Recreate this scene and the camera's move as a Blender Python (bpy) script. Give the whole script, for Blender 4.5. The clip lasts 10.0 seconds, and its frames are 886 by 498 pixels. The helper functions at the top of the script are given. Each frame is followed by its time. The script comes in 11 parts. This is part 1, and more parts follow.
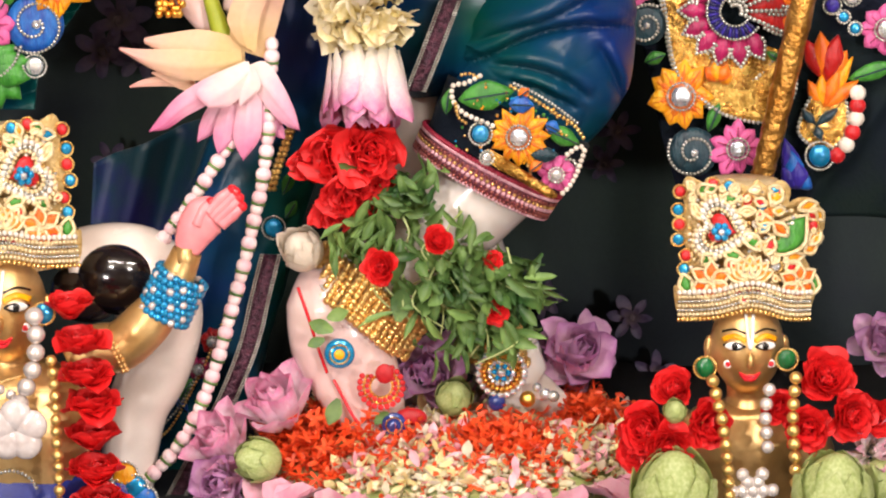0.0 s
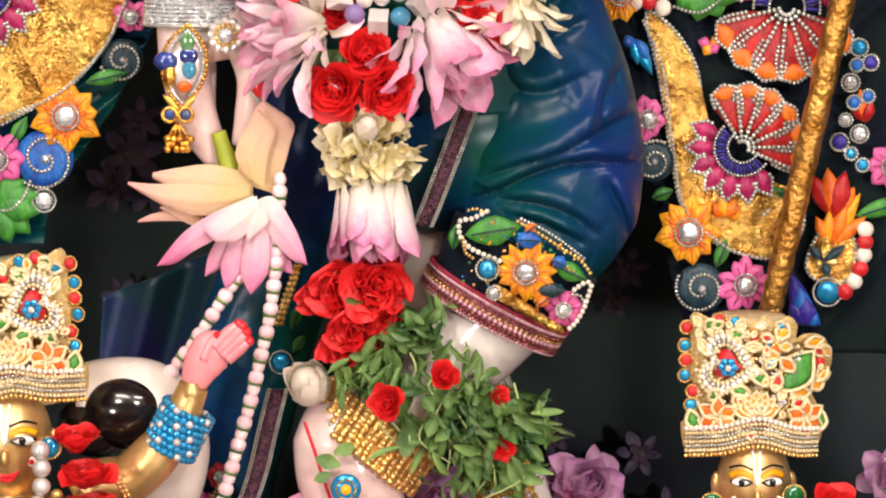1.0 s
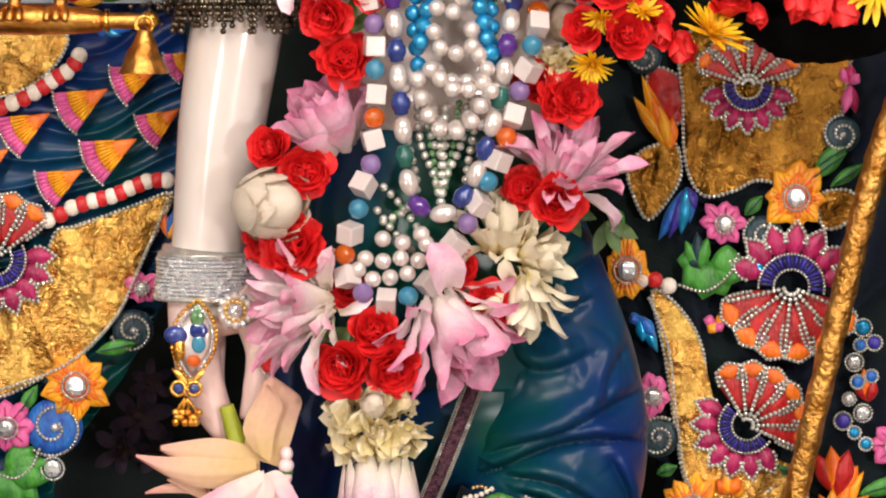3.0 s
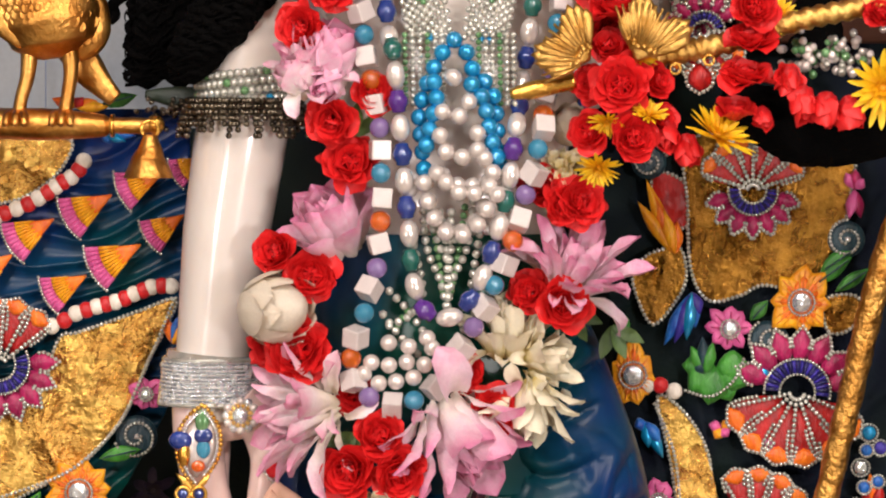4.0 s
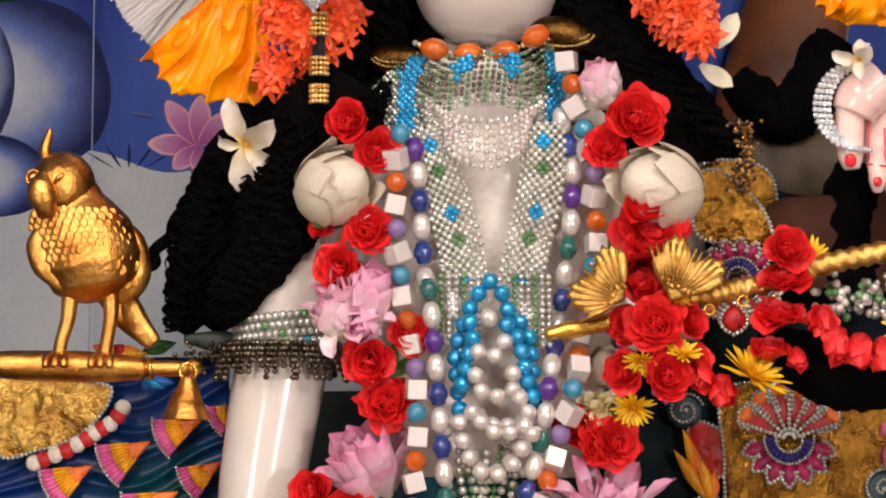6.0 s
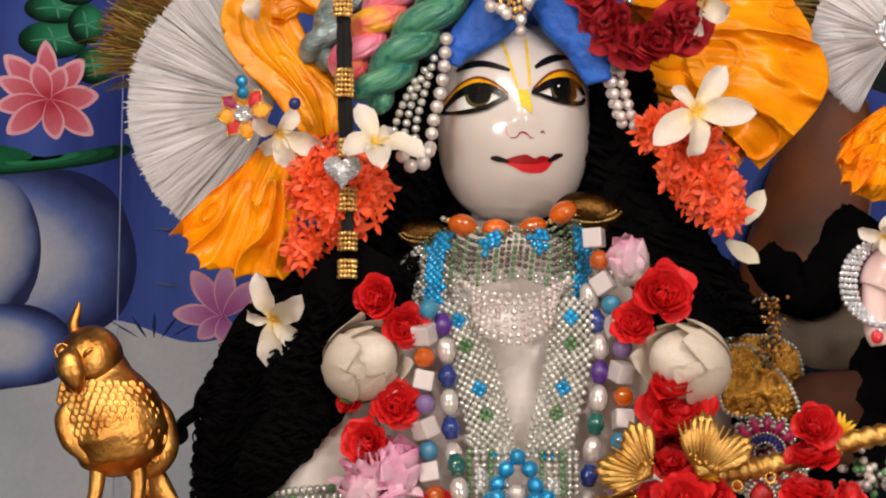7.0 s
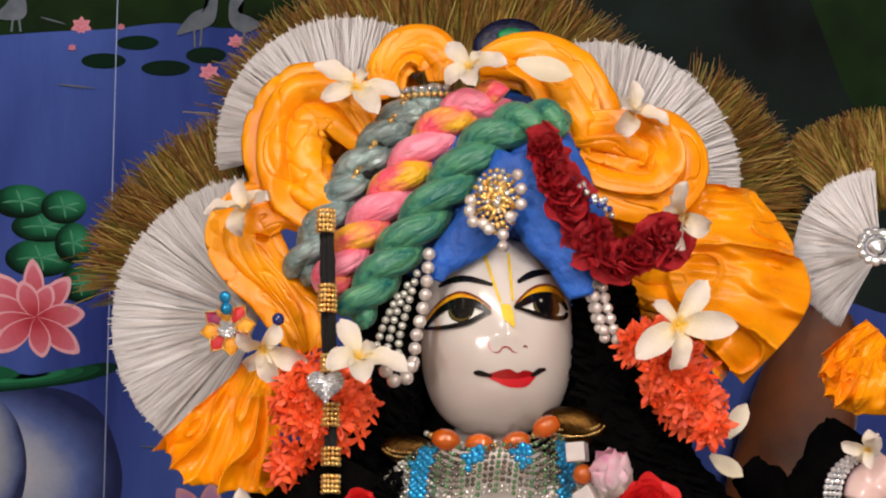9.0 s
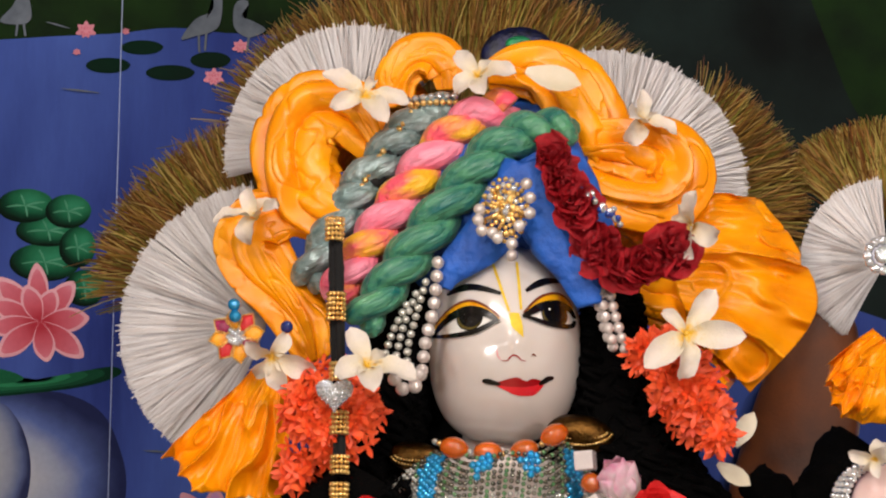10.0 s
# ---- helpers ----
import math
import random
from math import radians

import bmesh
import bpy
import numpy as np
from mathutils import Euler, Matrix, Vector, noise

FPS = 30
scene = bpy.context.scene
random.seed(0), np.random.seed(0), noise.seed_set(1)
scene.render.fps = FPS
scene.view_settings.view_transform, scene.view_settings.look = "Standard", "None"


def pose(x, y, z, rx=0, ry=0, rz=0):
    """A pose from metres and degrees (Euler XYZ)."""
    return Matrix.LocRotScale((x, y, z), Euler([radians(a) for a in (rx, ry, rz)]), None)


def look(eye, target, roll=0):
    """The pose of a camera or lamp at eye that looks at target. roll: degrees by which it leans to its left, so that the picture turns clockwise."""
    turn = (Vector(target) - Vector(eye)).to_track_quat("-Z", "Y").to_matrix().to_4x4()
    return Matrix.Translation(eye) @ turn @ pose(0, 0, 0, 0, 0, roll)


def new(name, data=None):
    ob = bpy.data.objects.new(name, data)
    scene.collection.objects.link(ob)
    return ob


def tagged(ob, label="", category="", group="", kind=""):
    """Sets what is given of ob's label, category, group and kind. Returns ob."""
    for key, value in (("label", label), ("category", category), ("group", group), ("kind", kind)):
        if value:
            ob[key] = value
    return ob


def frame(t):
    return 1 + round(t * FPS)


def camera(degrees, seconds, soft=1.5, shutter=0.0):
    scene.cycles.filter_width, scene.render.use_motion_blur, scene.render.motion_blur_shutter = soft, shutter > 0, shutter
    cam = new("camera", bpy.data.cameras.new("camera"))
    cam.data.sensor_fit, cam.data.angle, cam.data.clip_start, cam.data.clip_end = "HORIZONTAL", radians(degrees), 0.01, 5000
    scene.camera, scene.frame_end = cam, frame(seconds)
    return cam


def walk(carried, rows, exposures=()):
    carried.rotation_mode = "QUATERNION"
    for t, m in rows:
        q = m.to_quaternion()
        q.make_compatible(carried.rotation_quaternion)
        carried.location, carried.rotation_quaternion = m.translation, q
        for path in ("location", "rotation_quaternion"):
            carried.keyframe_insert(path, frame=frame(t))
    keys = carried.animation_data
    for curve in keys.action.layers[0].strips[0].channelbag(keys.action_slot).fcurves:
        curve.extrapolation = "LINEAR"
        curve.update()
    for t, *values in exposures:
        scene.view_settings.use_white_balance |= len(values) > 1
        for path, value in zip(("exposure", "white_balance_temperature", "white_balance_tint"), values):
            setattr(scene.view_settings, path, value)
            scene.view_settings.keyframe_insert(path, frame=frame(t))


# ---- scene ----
cam = camera(16.0, 10.0, soft=2.1)
PATH = [
    (0, (0.064, -2.603, 1.773), (0.059, -0.639, 1.392), -0.6),
    (0.5, (0.056, -2.601, 1.784), (0.057, -0.631, 1.441), -0.6),
    (1, (0.076, -2.605, 1.77), (0.058, -0.626, 1.476), -0.5),
    (1.5, (0.088, -2.605, 1.802), (0.056, -0.625, 1.527), -0.3),
    (2, (0.097, -2.611, 1.816), (0.055, -0.626, 1.579), -0.1),
    (2.5, (0.074, -2.618, 1.823), (0.046, -0.628, 1.625), 0.2),
    (3, (0.083, -2.621, 1.832), (0.056, -0.628, 1.667), 0.2),
    (3.2, (0.088, -2.622, 1.832), (0.059, -0.628, 1.681), 0.3),
    (4.3, (0.063, -2.617, 1.805), (0.049, -0.617, 1.745), 0.2),
    (4.5, (0.064, -2.618, 1.801), (0.05, -0.618, 1.757), 0.4),
    (5, (0.08, -2.626, 1.777), (0.052, -0.626, 1.787), 0.3),
    (5.2, (0.082, -2.629, 1.77), (0.048, -0.629, 1.801), 0.2),
    (6.3, (0.085, -2.631, 1.694), (0.021, -0.641, 1.888), 0.5),
    (6.5, (0.083, -2.631, 1.692), (0.015, -0.644, 1.91), 0.5),
    (7, (0.071, -2.642, 1.727), (0.008, -0.658, 1.972), 0.6),
    (7.5, (0.051, -2.644, 1.713), (0.003, -0.668, 2.018), 0.6),
    (8, (0.065, -2.649, 1.72), (0.011, -0.679, 2.063), 0.5),
    (8.5, (0.07, -2.65, 1.72), (0.018, -0.685, 2.091), 0.5),
    (9, (0.082, -2.645, 1.719), (0.021, -0.684, 2.104), 0.4),
    (9.5, (0.068, -2.646, 1.723), (0.014, -0.685, 2.112), 0.4),
    (10, (0.063, -2.654, 1.73), (0.011, -0.692, 2.111), 0.5),
]
walk(cam, [(t, look(eye, target, roll)) for t, eye, target, roll in PATH],
     [(0.0, 0.70), (2.5, 0.42), (4.5, 0.28), (6.5, 0.05), (7.5, -0.18), (10.0, -0.13)])


# ---- world and lights ----
world = bpy.data.worlds.new("world")
scene.world = world
world.use_nodes = True
world.node_tree.nodes["Background"].inputs[0].default_value = (1.0, 0.97, 0.92, 1)
world.node_tree.nodes["Background"].inputs[1].default_value = 0.3


def lamp(at, target, w, h, watts, tint=(1.0, 0.90, 0.845)):
    data = bpy.data.lights.new("hall_or_fill_lamp", "AREA")
    data.shape, data.size, data.size_y, data.energy, data.color = "RECTANGLE", w, h, watts, tint
    ob = new("hall_or_fill_lamp", data)
    ob.matrix_basis = look(at, target)
    return ob


# ceiling strips over the front of the shrine, broad panels over the hall, and two low fill lamps added without any
# fixture
lamp((-0.5, -1.9, 3.25), (0.0, 0.0, 1.6), 1.4, 0.10, 18)
lamp((0.9, -1.7, 3.2), (0.1, 0.0, 1.6), 0.7, 0.10, 11)
lamp((-1.0, -3.3, 3.2), (0.0, 0.0, 1.4), 0.4, 0.2, 26)
lamp((1.2, -3.3, 3.2), (0.0, 0.0, 1.4), 0.4, 0.2, 22)
lamp((-1.9, -3.9, 1.5), (0.0, 0.0, 1.5), 0.28, 0.3, 33, (1.0, 0.915, 0.90))
lamp((1.9, -3.9, 1.5), (0.0, 0.0, 1.5), 0.28, 0.3, 47, (1.0, 0.915, 0.90))


# ---- geometry helpers ----
def smoothpath(pts, per=6, closed=False):
    """Catmull-Rom points through pts."""
    p = [np.array(q, float) for q in pts]
    n = len(p)
    out = []
    for i in range(n if closed else n - 1):
        if closed:
            a, b, c, d = p[i - 1], p[i], p[(i + 1) % n], p[(i + 2) % n]
        else:
            a, b, c, d = p[max(i - 1, 0)], p[i], p[i + 1], p[min(i + 2, n - 1)]
        for k in range(per):
            s = k / per
            out.append(0.5 * (2 * b + (c - a) * s + (2 * a - 5 * b + 4 * c - d) * s * s + (3 * b - a - 3 * c + d) * s ** 3))
    if not closed:
        out.append(p[-1])
    return np.array(out)


def spaced(pts, step):
    """Points at even steps along a line."""
    p = np.array(pts, float)
    lens = np.concatenate([[0], np.cumsum(np.linalg.norm(np.diff(p, axis=0), axis=1))])
    n = max(int(round(lens[-1] / step)), 1)
    at = np.linspace(0, lens[-1], n + 1)
    return np.stack([np.interp(at, lens, p[:, k]) for k in range(p.shape[1])], axis=1)


def lattice(nu, nv, base=0, wrap=False):
    """Quads of a grid with nu x nv points, in rows of nu."""
    f = []
    for j in range(nv - 1):
        for i in range(nu if wrap else nu - 1):
            a, b = j * nu + i, j * nu + (i + 1) % nu
            f.append((base + a, base + b, base + b + nu, base + a + nu))
    return f


def ball(nu=12, nv=8):
    v = [(0, 0, -1)]
    for j in range(1, nv):
        p = -math.pi / 2 + math.pi * j / nv
        for i in range(nu):
            q = 2 * math.pi * i / nu
            v.append((math.cos(p) * math.cos(q), math.cos(p) * math.sin(q), math.sin(p)))
    v.append((0, 0, 1))
    f = lattice(nu, nv - 1, 1, True)
    for i in range(nu):
        f.append((0, 1 + (i + 1) % nu, 1 + i))
        t = 1 + (nv - 2) * nu
        f.append((len(v) - 1, t + i, t + (i + 1) % nu))
    return np.array(v), f


def rings(path, radii, seg=16, flat=1.0, up=(0, 1, 0), caps=True, ripple=None):
    """A tube along path with a radius at each point; flat squeezes it across 'up'."""
    path = np.array(path, float)
    n = len(path)
    radii = np.interp(np.linspace(0, 1, n), np.linspace(0, 1, len(radii)), radii)
    tang = np.gradient(path, axis=0)
    v = []
    u0 = np.array(up, float)
    for k in range(n):
        t = tang[k] / (np.linalg.norm(tang[k]) + 1e-9)
        a = np.cross(t, u0)
        a /= np.linalg.norm(a) + 1e-9
        b = np.cross(a, t)
        for i in range(seg):
            q = 2 * math.pi * i / seg
            r = radii[k] * (1 + (ripple(k / (n - 1), q) if ripple else 0))
            v.append(path[k] + r * (math.cos(q) * a + flat * math.sin(q) * b))
    f = lattice(seg, n, 0, True)
    if caps:
        v += [path[0], path[-1]]
        for i in range(seg):
            f.append((len(v) - 2, (i + 1) % seg, i))
            f.append((len(v) - 1, (n - 1) * seg + i, (n - 1) * seg + (i + 1) % seg))
    return np.array(v), f


def leafshape(length, width, cup=0.2, curl=0.2, tip=1.0, nu=5, nv=6, wave=0.0, base=0.25, fat=0.55):
    """A petal or leaf from the origin along +x, facing +z. cup: sides raised; curl: tip bent up; tip 0 round to 1.5 pointed."""
    v = []
    for j in range(nv + 1):
        s = j / nv
        e = max((s - fat) / (1 - fat), 0)
        k = min(max(tip, 0), 1)
        w = width / 2 * (base + (1 - base) * math.sin(math.pi / 2 * s / fat) if s < fat else max((1 - k) * math.sqrt(1 - e * e) + k * (1 - e ** 1.6), 0.05))
        ang = curl * s * 1.6
        x = length * (math.sin(ang) / (curl * 1.6) if abs(curl) > 1e-3 else s)
        z = length * ((1 - math.cos(ang)) / (curl * 1.6) if abs(curl) > 1e-3 else 0)
        for i in range(nu):
            c = 2 * i / (nu - 1) - 1
            h = cup * w * c * c + wave * width * math.sin(5 * s * math.pi + c * 2) * abs(c)
            v.append((x - math.sin(ang) * h, w * c, z + math.cos(ang) * h))
    return np.array(v), lattice(nu, nv + 1)


class Bag:
    """Collects pieces of geometry for one mesh."""

    def __init__(self):
        self.v, self.f, self.m, self.s, self.n = [], [], [], [], 0

    def add(self, vf, m=None, mat=0, soft=True):
        v, f = vf
        v = np.asarray(v, float)
        if m is not None:
            a = np.array(m)
            v = v @ a[:3, :3].T + a[:3, 3]
        self.v.append(v)
        self.f += [tuple(i + self.n for i in q) for q in f]
        self.m += [mat] * len(f)
        self.s += [soft] * len(f)
        self.n += len(v)
        return self

    def mesh(self, name, mats, smooth=True):
        me = bpy.data.meshes.new(name)
        me.from_pydata(np.concatenate(self.v).tolist(), [], self.f)
        for m in (mats if isinstance(mats, (list, tuple)) else [mats]):
            me.materials.append(m)
        me.polygons.foreach_set("material_index", self.m)
        me.polygons.foreach_set("use_smooth", [smooth and k for k in self.s])
        me.update()
        return me


def put(m, at=(0, 0, 0), size=(1, 1, 1)):
    s = size if isinstance(size, (list, tuple)) else (size,) * 3
    return Matrix.Translation(at) @ m @ Matrix.Diagonal((*s, 1))


def facing(at, way=(0, -1, 0), spin=0.0, size=1.0):
    """A pose whose +z looks along way, turned by spin degrees about it."""
    q = Vector(way).normalized().to_track_quat("Z", "Y").to_matrix().to_4x4()
    return Matrix.Translation(at) @ q @ Matrix.Rotation(radians(spin), 4, "Z") @ Matrix.Diagonal((size, size, size, 1))


def part(name, bag, material, parent=None, label="", smooth=True, kind=""):
    ob = new(name, bag.mesh(name, material, smooth))
    ob.parent = parent
    return tagged(ob, label, kind=kind)


def share(name, mesh, m, parent):
    """One more object on a mesh that is shared."""
    ob = new(name, mesh)
    ob.parent, ob.matrix_basis = parent, m
    return ob


def thing(name, label, category, group=""):
    return tagged(new(name), label, category, group)


def whole(name, bag, material, label, category, group="", smooth=True, kind=""):
    return tagged(new(name, bag.mesh(name, material, smooth)), label, category, group, kind)


def slab(x0, x1, y0, y1, z0, z1):
    v = [(x, y, z) for z in (z0, z1) for y in (y0, y1) for x in (x0, x1)]
    return np.array(v, float), [(0, 2, 3, 1), (4, 5, 7, 6), (0, 1, 5, 4), (2, 6, 7, 3), (0, 4, 6, 2), (1, 3, 7, 5)]


def sheet(fn, nu, nv, thick=0.003):
    """A cloth: fn(u, v) gives a place; a second layer behind it gives it thickness."""
    v = [fn(i / (nu - 1), j / (nv - 1)) for j in range(nv) for i in range(nu)]
    n = len(v)
    v = np.array(v, float)
    f = lattice(nu, nv)
    back = v + np.array((0, thick, 0))
    f2 = [tuple(reversed([q + n for q in k])) for k in f]
    rim = [i for i in range(nu)] + [j * nu + nu - 1 for j in range(1, nv)] + [(nv - 1) * nu + i for i in range(nu - 2, -1, -1)] + [j * nu for j in range(nv - 2, 0, -1)]
    f3 = [(a, rim[k - 1], rim[k - 1] + n, a + n) for k, a in enumerate(rim)]
    return np.concatenate([v, back]), f + f2 + f3


def ridge(a):
    """A crease: 1 along sharp lines, 0 between them."""
    return 1 - abs(math.sin(a))


def plaque(outline, dome=0.003, thick=0.002, ringsn=3):
    """A padded flat shape: its outline (points in the x-z plane, with their y), raised towards -y in the middle."""
    o = np.array(outline, float)
    c = o.mean(axis=0)
    n = len(o)
    v, f = [], []
    for k in range(ringsn + 1):
        s = k / ringsn
        q = c + (o - c) * (1 - 0.92 * s)
        q[:, 1] -= thick + dome * (1 - (1 - s) ** 2)
        v.append(q)
    f += lattice(n, ringsn + 1, 0, True)
    v.append(o.copy())
    b = n * (ringsn + 1)
    f += [(b + i, b + (i + 1) % n, (i + 1) % n, i) for i in range(n)]
    f.append(tuple(n * ringsn + i for i in range(n)))
    return np.concatenate(v), f


BEAD = ball(8, 6)
FINE = ball(14, 9)


def beadline(bag, pts, r, step=None, mat=0, jitter=0.0):
    for p in spaced(pts, step or 2.05 * r):
        s = r * (1 + jitter * (random.random() - 0.5))
        bag.add(BEAD, Matrix.Translation(p) @ Matrix.Scale(s, 4), mat, mat != 8)


def arc(c, r, a0, a1, n=12, y=None, squash=1.0, tilt=0.0):
    out = []
    for k in range(n + 1):
        a = radians(a0 + (a1 - a0) * k / n)
        x, z = r * math.cos(a), r * squash * math.sin(a)
        out.append((c[0] + x * math.cos(tilt) - z * math.sin(tilt), c[1] if y is None else y, c[2] + x * math.sin(tilt) + z * math.cos(tilt)))
    return out


# ---- materials ----
def rgb(h):
    c = [int(h[i:i + 2], 16) / 255 for i in (0, 2, 4)]
    return tuple(x / 12.92 if x <= 0.04045 else ((x + 0.055) / 1.055) ** 2.4 for x in c) + (1,)


def material(name, col, rough=0.5, metal=0.0, col2=None, scale=60.0, bump=0.15, bscale=300.0, vary=0.12, coat=0.0, sss=0.0, glass=0.0, sheen=0.0, stretch=None, contrast=0.35, aniso=0.0, depth=0.002, by_piece=0.0, spec=0.5, turn=0.0):
    m = bpy.data.materials.new(name)
    m.use_nodes = True
    t = m.node_tree
    n, link = t.nodes, t.links
    b = n["Principled BSDF"]
    tc = n.new("ShaderNodeTexCoord")
    mp = n.new("ShaderNodeMapping")
    link.new(tc.outputs["Object"], mp.inputs["Vector"])
    if stretch:
        mp.inputs["Scale"].default_value = stretch
    if turn:
        mp.vector_type = "TEXTURE"
        mp.inputs["Rotation"].default_value = (0, radians(turn), 0)
        mp.inputs["Scale"].default_value = [1 / k for k in stretch]
    big = n.new("ShaderNodeTexNoise")
    big.inputs["Scale"].default_value = scale
    big.inputs["Detail"].default_value = 4
    link.new(mp.outputs[0], big.inputs["Vector"])
    ramp = n.new("ShaderNodeValToRGB")
    ramp.color_ramp.elements[0].position, ramp.color_ramp.elements[1].position = 0.5 - contrast / 2, 0.5 + contrast / 2
    a = rgb(col)
    c2 = rgb(col2) if col2 else tuple(x * (1 - vary * 2) for x in a[:3]) + (1,)
    ramp.color_ramp.elements[0].color, ramp.color_ramp.elements[1].color = c2, a
    link.new(big.outputs["Fac"], ramp.inputs["Fac"])
    fine = n.new("ShaderNodeTexNoise")
    fine.inputs["Scale"].default_value = bscale
    fine.inputs["Detail"].default_value = 3
    link.new(mp.outputs[0], fine.inputs["Vector"])
    hsv = n.new("ShaderNodeHueSaturation")
    mul = n.new("ShaderNodeMapRange")
    mul.inputs["To Min"].default_value, mul.inputs["To Max"].default_value = 1 - vary, 1 + vary
    link.new(fine.outputs["Fac"], mul.inputs["Value"])
    link.new(ramp.outputs[0], hsv.inputs["Color"])
    last = mul.outputs[0]
    if by_piece:
        info = n.new("ShaderNodeObjectInfo")
        geo = n.new("ShaderNodeNewGeometry")
        add = n.new("ShaderNodeMath")
        add.operation = "ADD"
        link.new(info.outputs["Random"], add.inputs[0])
        link.new(geo.outputs["Random Per Island"], add.inputs[1])
        mr = n.new("ShaderNodeMapRange")
        mr.inputs["From Max"].default_value = 2.0
        mr.inputs["To Min"].default_value, mr.inputs["To Max"].default_value = 1 - by_piece, 1 + by_piece
        link.new(add.outputs[0], mr.inputs["Value"])
        pm = n.new("ShaderNodeMath")
        pm.operation = "MULTIPLY"
        link.new(last, pm.inputs[0]), link.new(mr.outputs[0], pm.inputs[1])
        last = pm.outputs[0]
    link.new(last, hsv.inputs["Value"])
    link.new(hsv.outputs[0], b.inputs["Base Color"])
    rr = n.new("ShaderNodeMapRange")
    rr.inputs["To Min"].default_value, rr.inputs["To Max"].default_value = max(rough - 0.1, 0.02), min(rough + 0.1, 1)
    link.new(big.outputs["Fac"], rr.inputs["Value"])
    link.new(rr.outputs[0], b.inputs["Roughness"])
    b.inputs["Metallic"].default_value = metal
    b.inputs["Coat Weight"].default_value = coat
    b.inputs["Coat Roughness"].default_value = 0.06
    b.inputs["Specular IOR Level"].default_value = spec
    if sss:
        b.inputs["Subsurface Weight"].default_value = sss
        b.inputs["Subsurface Radius"].default_value = (0.012, 0.009, 0.007)
        b.inputs["Subsurface Scale"].default_value = 0.6
    if glass:
        b.inputs["Transmission Weight"].default_value = glass
        b.inputs["IOR"].default_value = 1.45
    if sheen:
        b.inputs["Sheen Weight"].default_value = sheen
        b.inputs["Sheen Roughness"].default_value = 0.35
    if aniso:
        b.inputs["Anisotropic"].default_value = aniso
    if bump:
        bp = n.new("ShaderNodeBump")
        bp.inputs["Strength"].default_value, bp.inputs["Distance"].default_value = bump, depth
        link.new(fine.outputs["Fac"], bp.inputs["Height"])
        link.new(bp.outputs[0], b.inputs["Normal"])
    return m


def by_island(m, stops):
    """Colours each loose piece of a mesh by chance, from a row of colours."""
    n, link = m.node_tree.nodes, m.node_tree.links
    hsv = [k for k in n if k.type == "HUE_SAT"][0]
    geo, r = n.new("ShaderNodeNewGeometry"), n.new("ShaderNodeValToRGB")
    e = r.color_ramp.elements
    e[0].position, e[0].color = 0.0, rgb(stops[0])
    e[1].position, e[1].color = 1.0, rgb(stops[-1])
    for k, c in enumerate(stops[1:-1]):
        e.new((k + 1) / (len(stops) - 1)).color = rgb(c)
    link.new(geo.outputs["Random Per Island"], r.inputs["Fac"])
    link.new(r.outputs[0], hsv.inputs["Color"])
    return m


def crumpled(m, scale=70.0, strength=0.8, depth=0.006, warp=0.02, stretch=(1, 1, 1)):
    """Adds sharp-edged facets, as in creased foil or cloth, to a material's relief."""
    n, link = m.node_tree.nodes, m.node_tree.links
    bp = n["Principled BSDF"].inputs["Normal"].links[0].from_node
    tc = [k for k in n if k.type == "TEX_COORD"][0]
    mp, nz, add, vo = n.new("ShaderNodeMapping"), n.new("ShaderNodeTexNoise"), n.new("ShaderNodeMixRGB"), n.new("ShaderNodeTexVoronoi")
    mp.inputs["Scale"].default_value = stretch
    nz.inputs["Scale"].default_value, nz.inputs["Detail"].default_value = scale * 0.4, 2
    add.blend_type = "LINEAR_LIGHT"
    add.inputs[0].default_value = warp
    vo.inputs["Scale"].default_value = scale
    link.new(tc.outputs["Object"], mp.inputs["Vector"])
    link.new(mp.outputs[0], nz.inputs["Vector"]), link.new(mp.outputs[0], add.inputs[1]), link.new(nz.outputs["Color"], add.inputs[2])
    link.new(add.outputs[0], vo.inputs["Vector"])
    b2 = n.new("ShaderNodeBump")
    b2.inputs["Strength"].default_value, b2.inputs["Distance"].default_value = strength, depth
    link.new(vo.outputs["Distance"], b2.inputs["Height"])
    link.new(bp.outputs[0], b2.inputs["Normal"])
    link.new(b2.outputs[0], n["Principled BSDF"].inputs["Normal"])
    return m


def thin(m, share_=0.35, tint=1.0):
    """Lets light through a thin petal."""
    t = m.node_tree
    n, link = t.nodes, t.links
    b, out = n["Principled BSDF"], n["Material Output"]
    tr, mix = n.new("ShaderNodeBsdfTranslucent"), n.new("ShaderNodeMixShader")
    mix.inputs[0].default_value = share_
    link.new([k for k in n if k.type == "HUE_SAT"][0].outputs[0], tr.inputs["Color"])
    link.new(b.outputs[0], mix.inputs[1]), link.new(tr.outputs[0], mix.inputs[2])
    link.new(mix.outputs[0], out.inputs["Surface"])
    return m


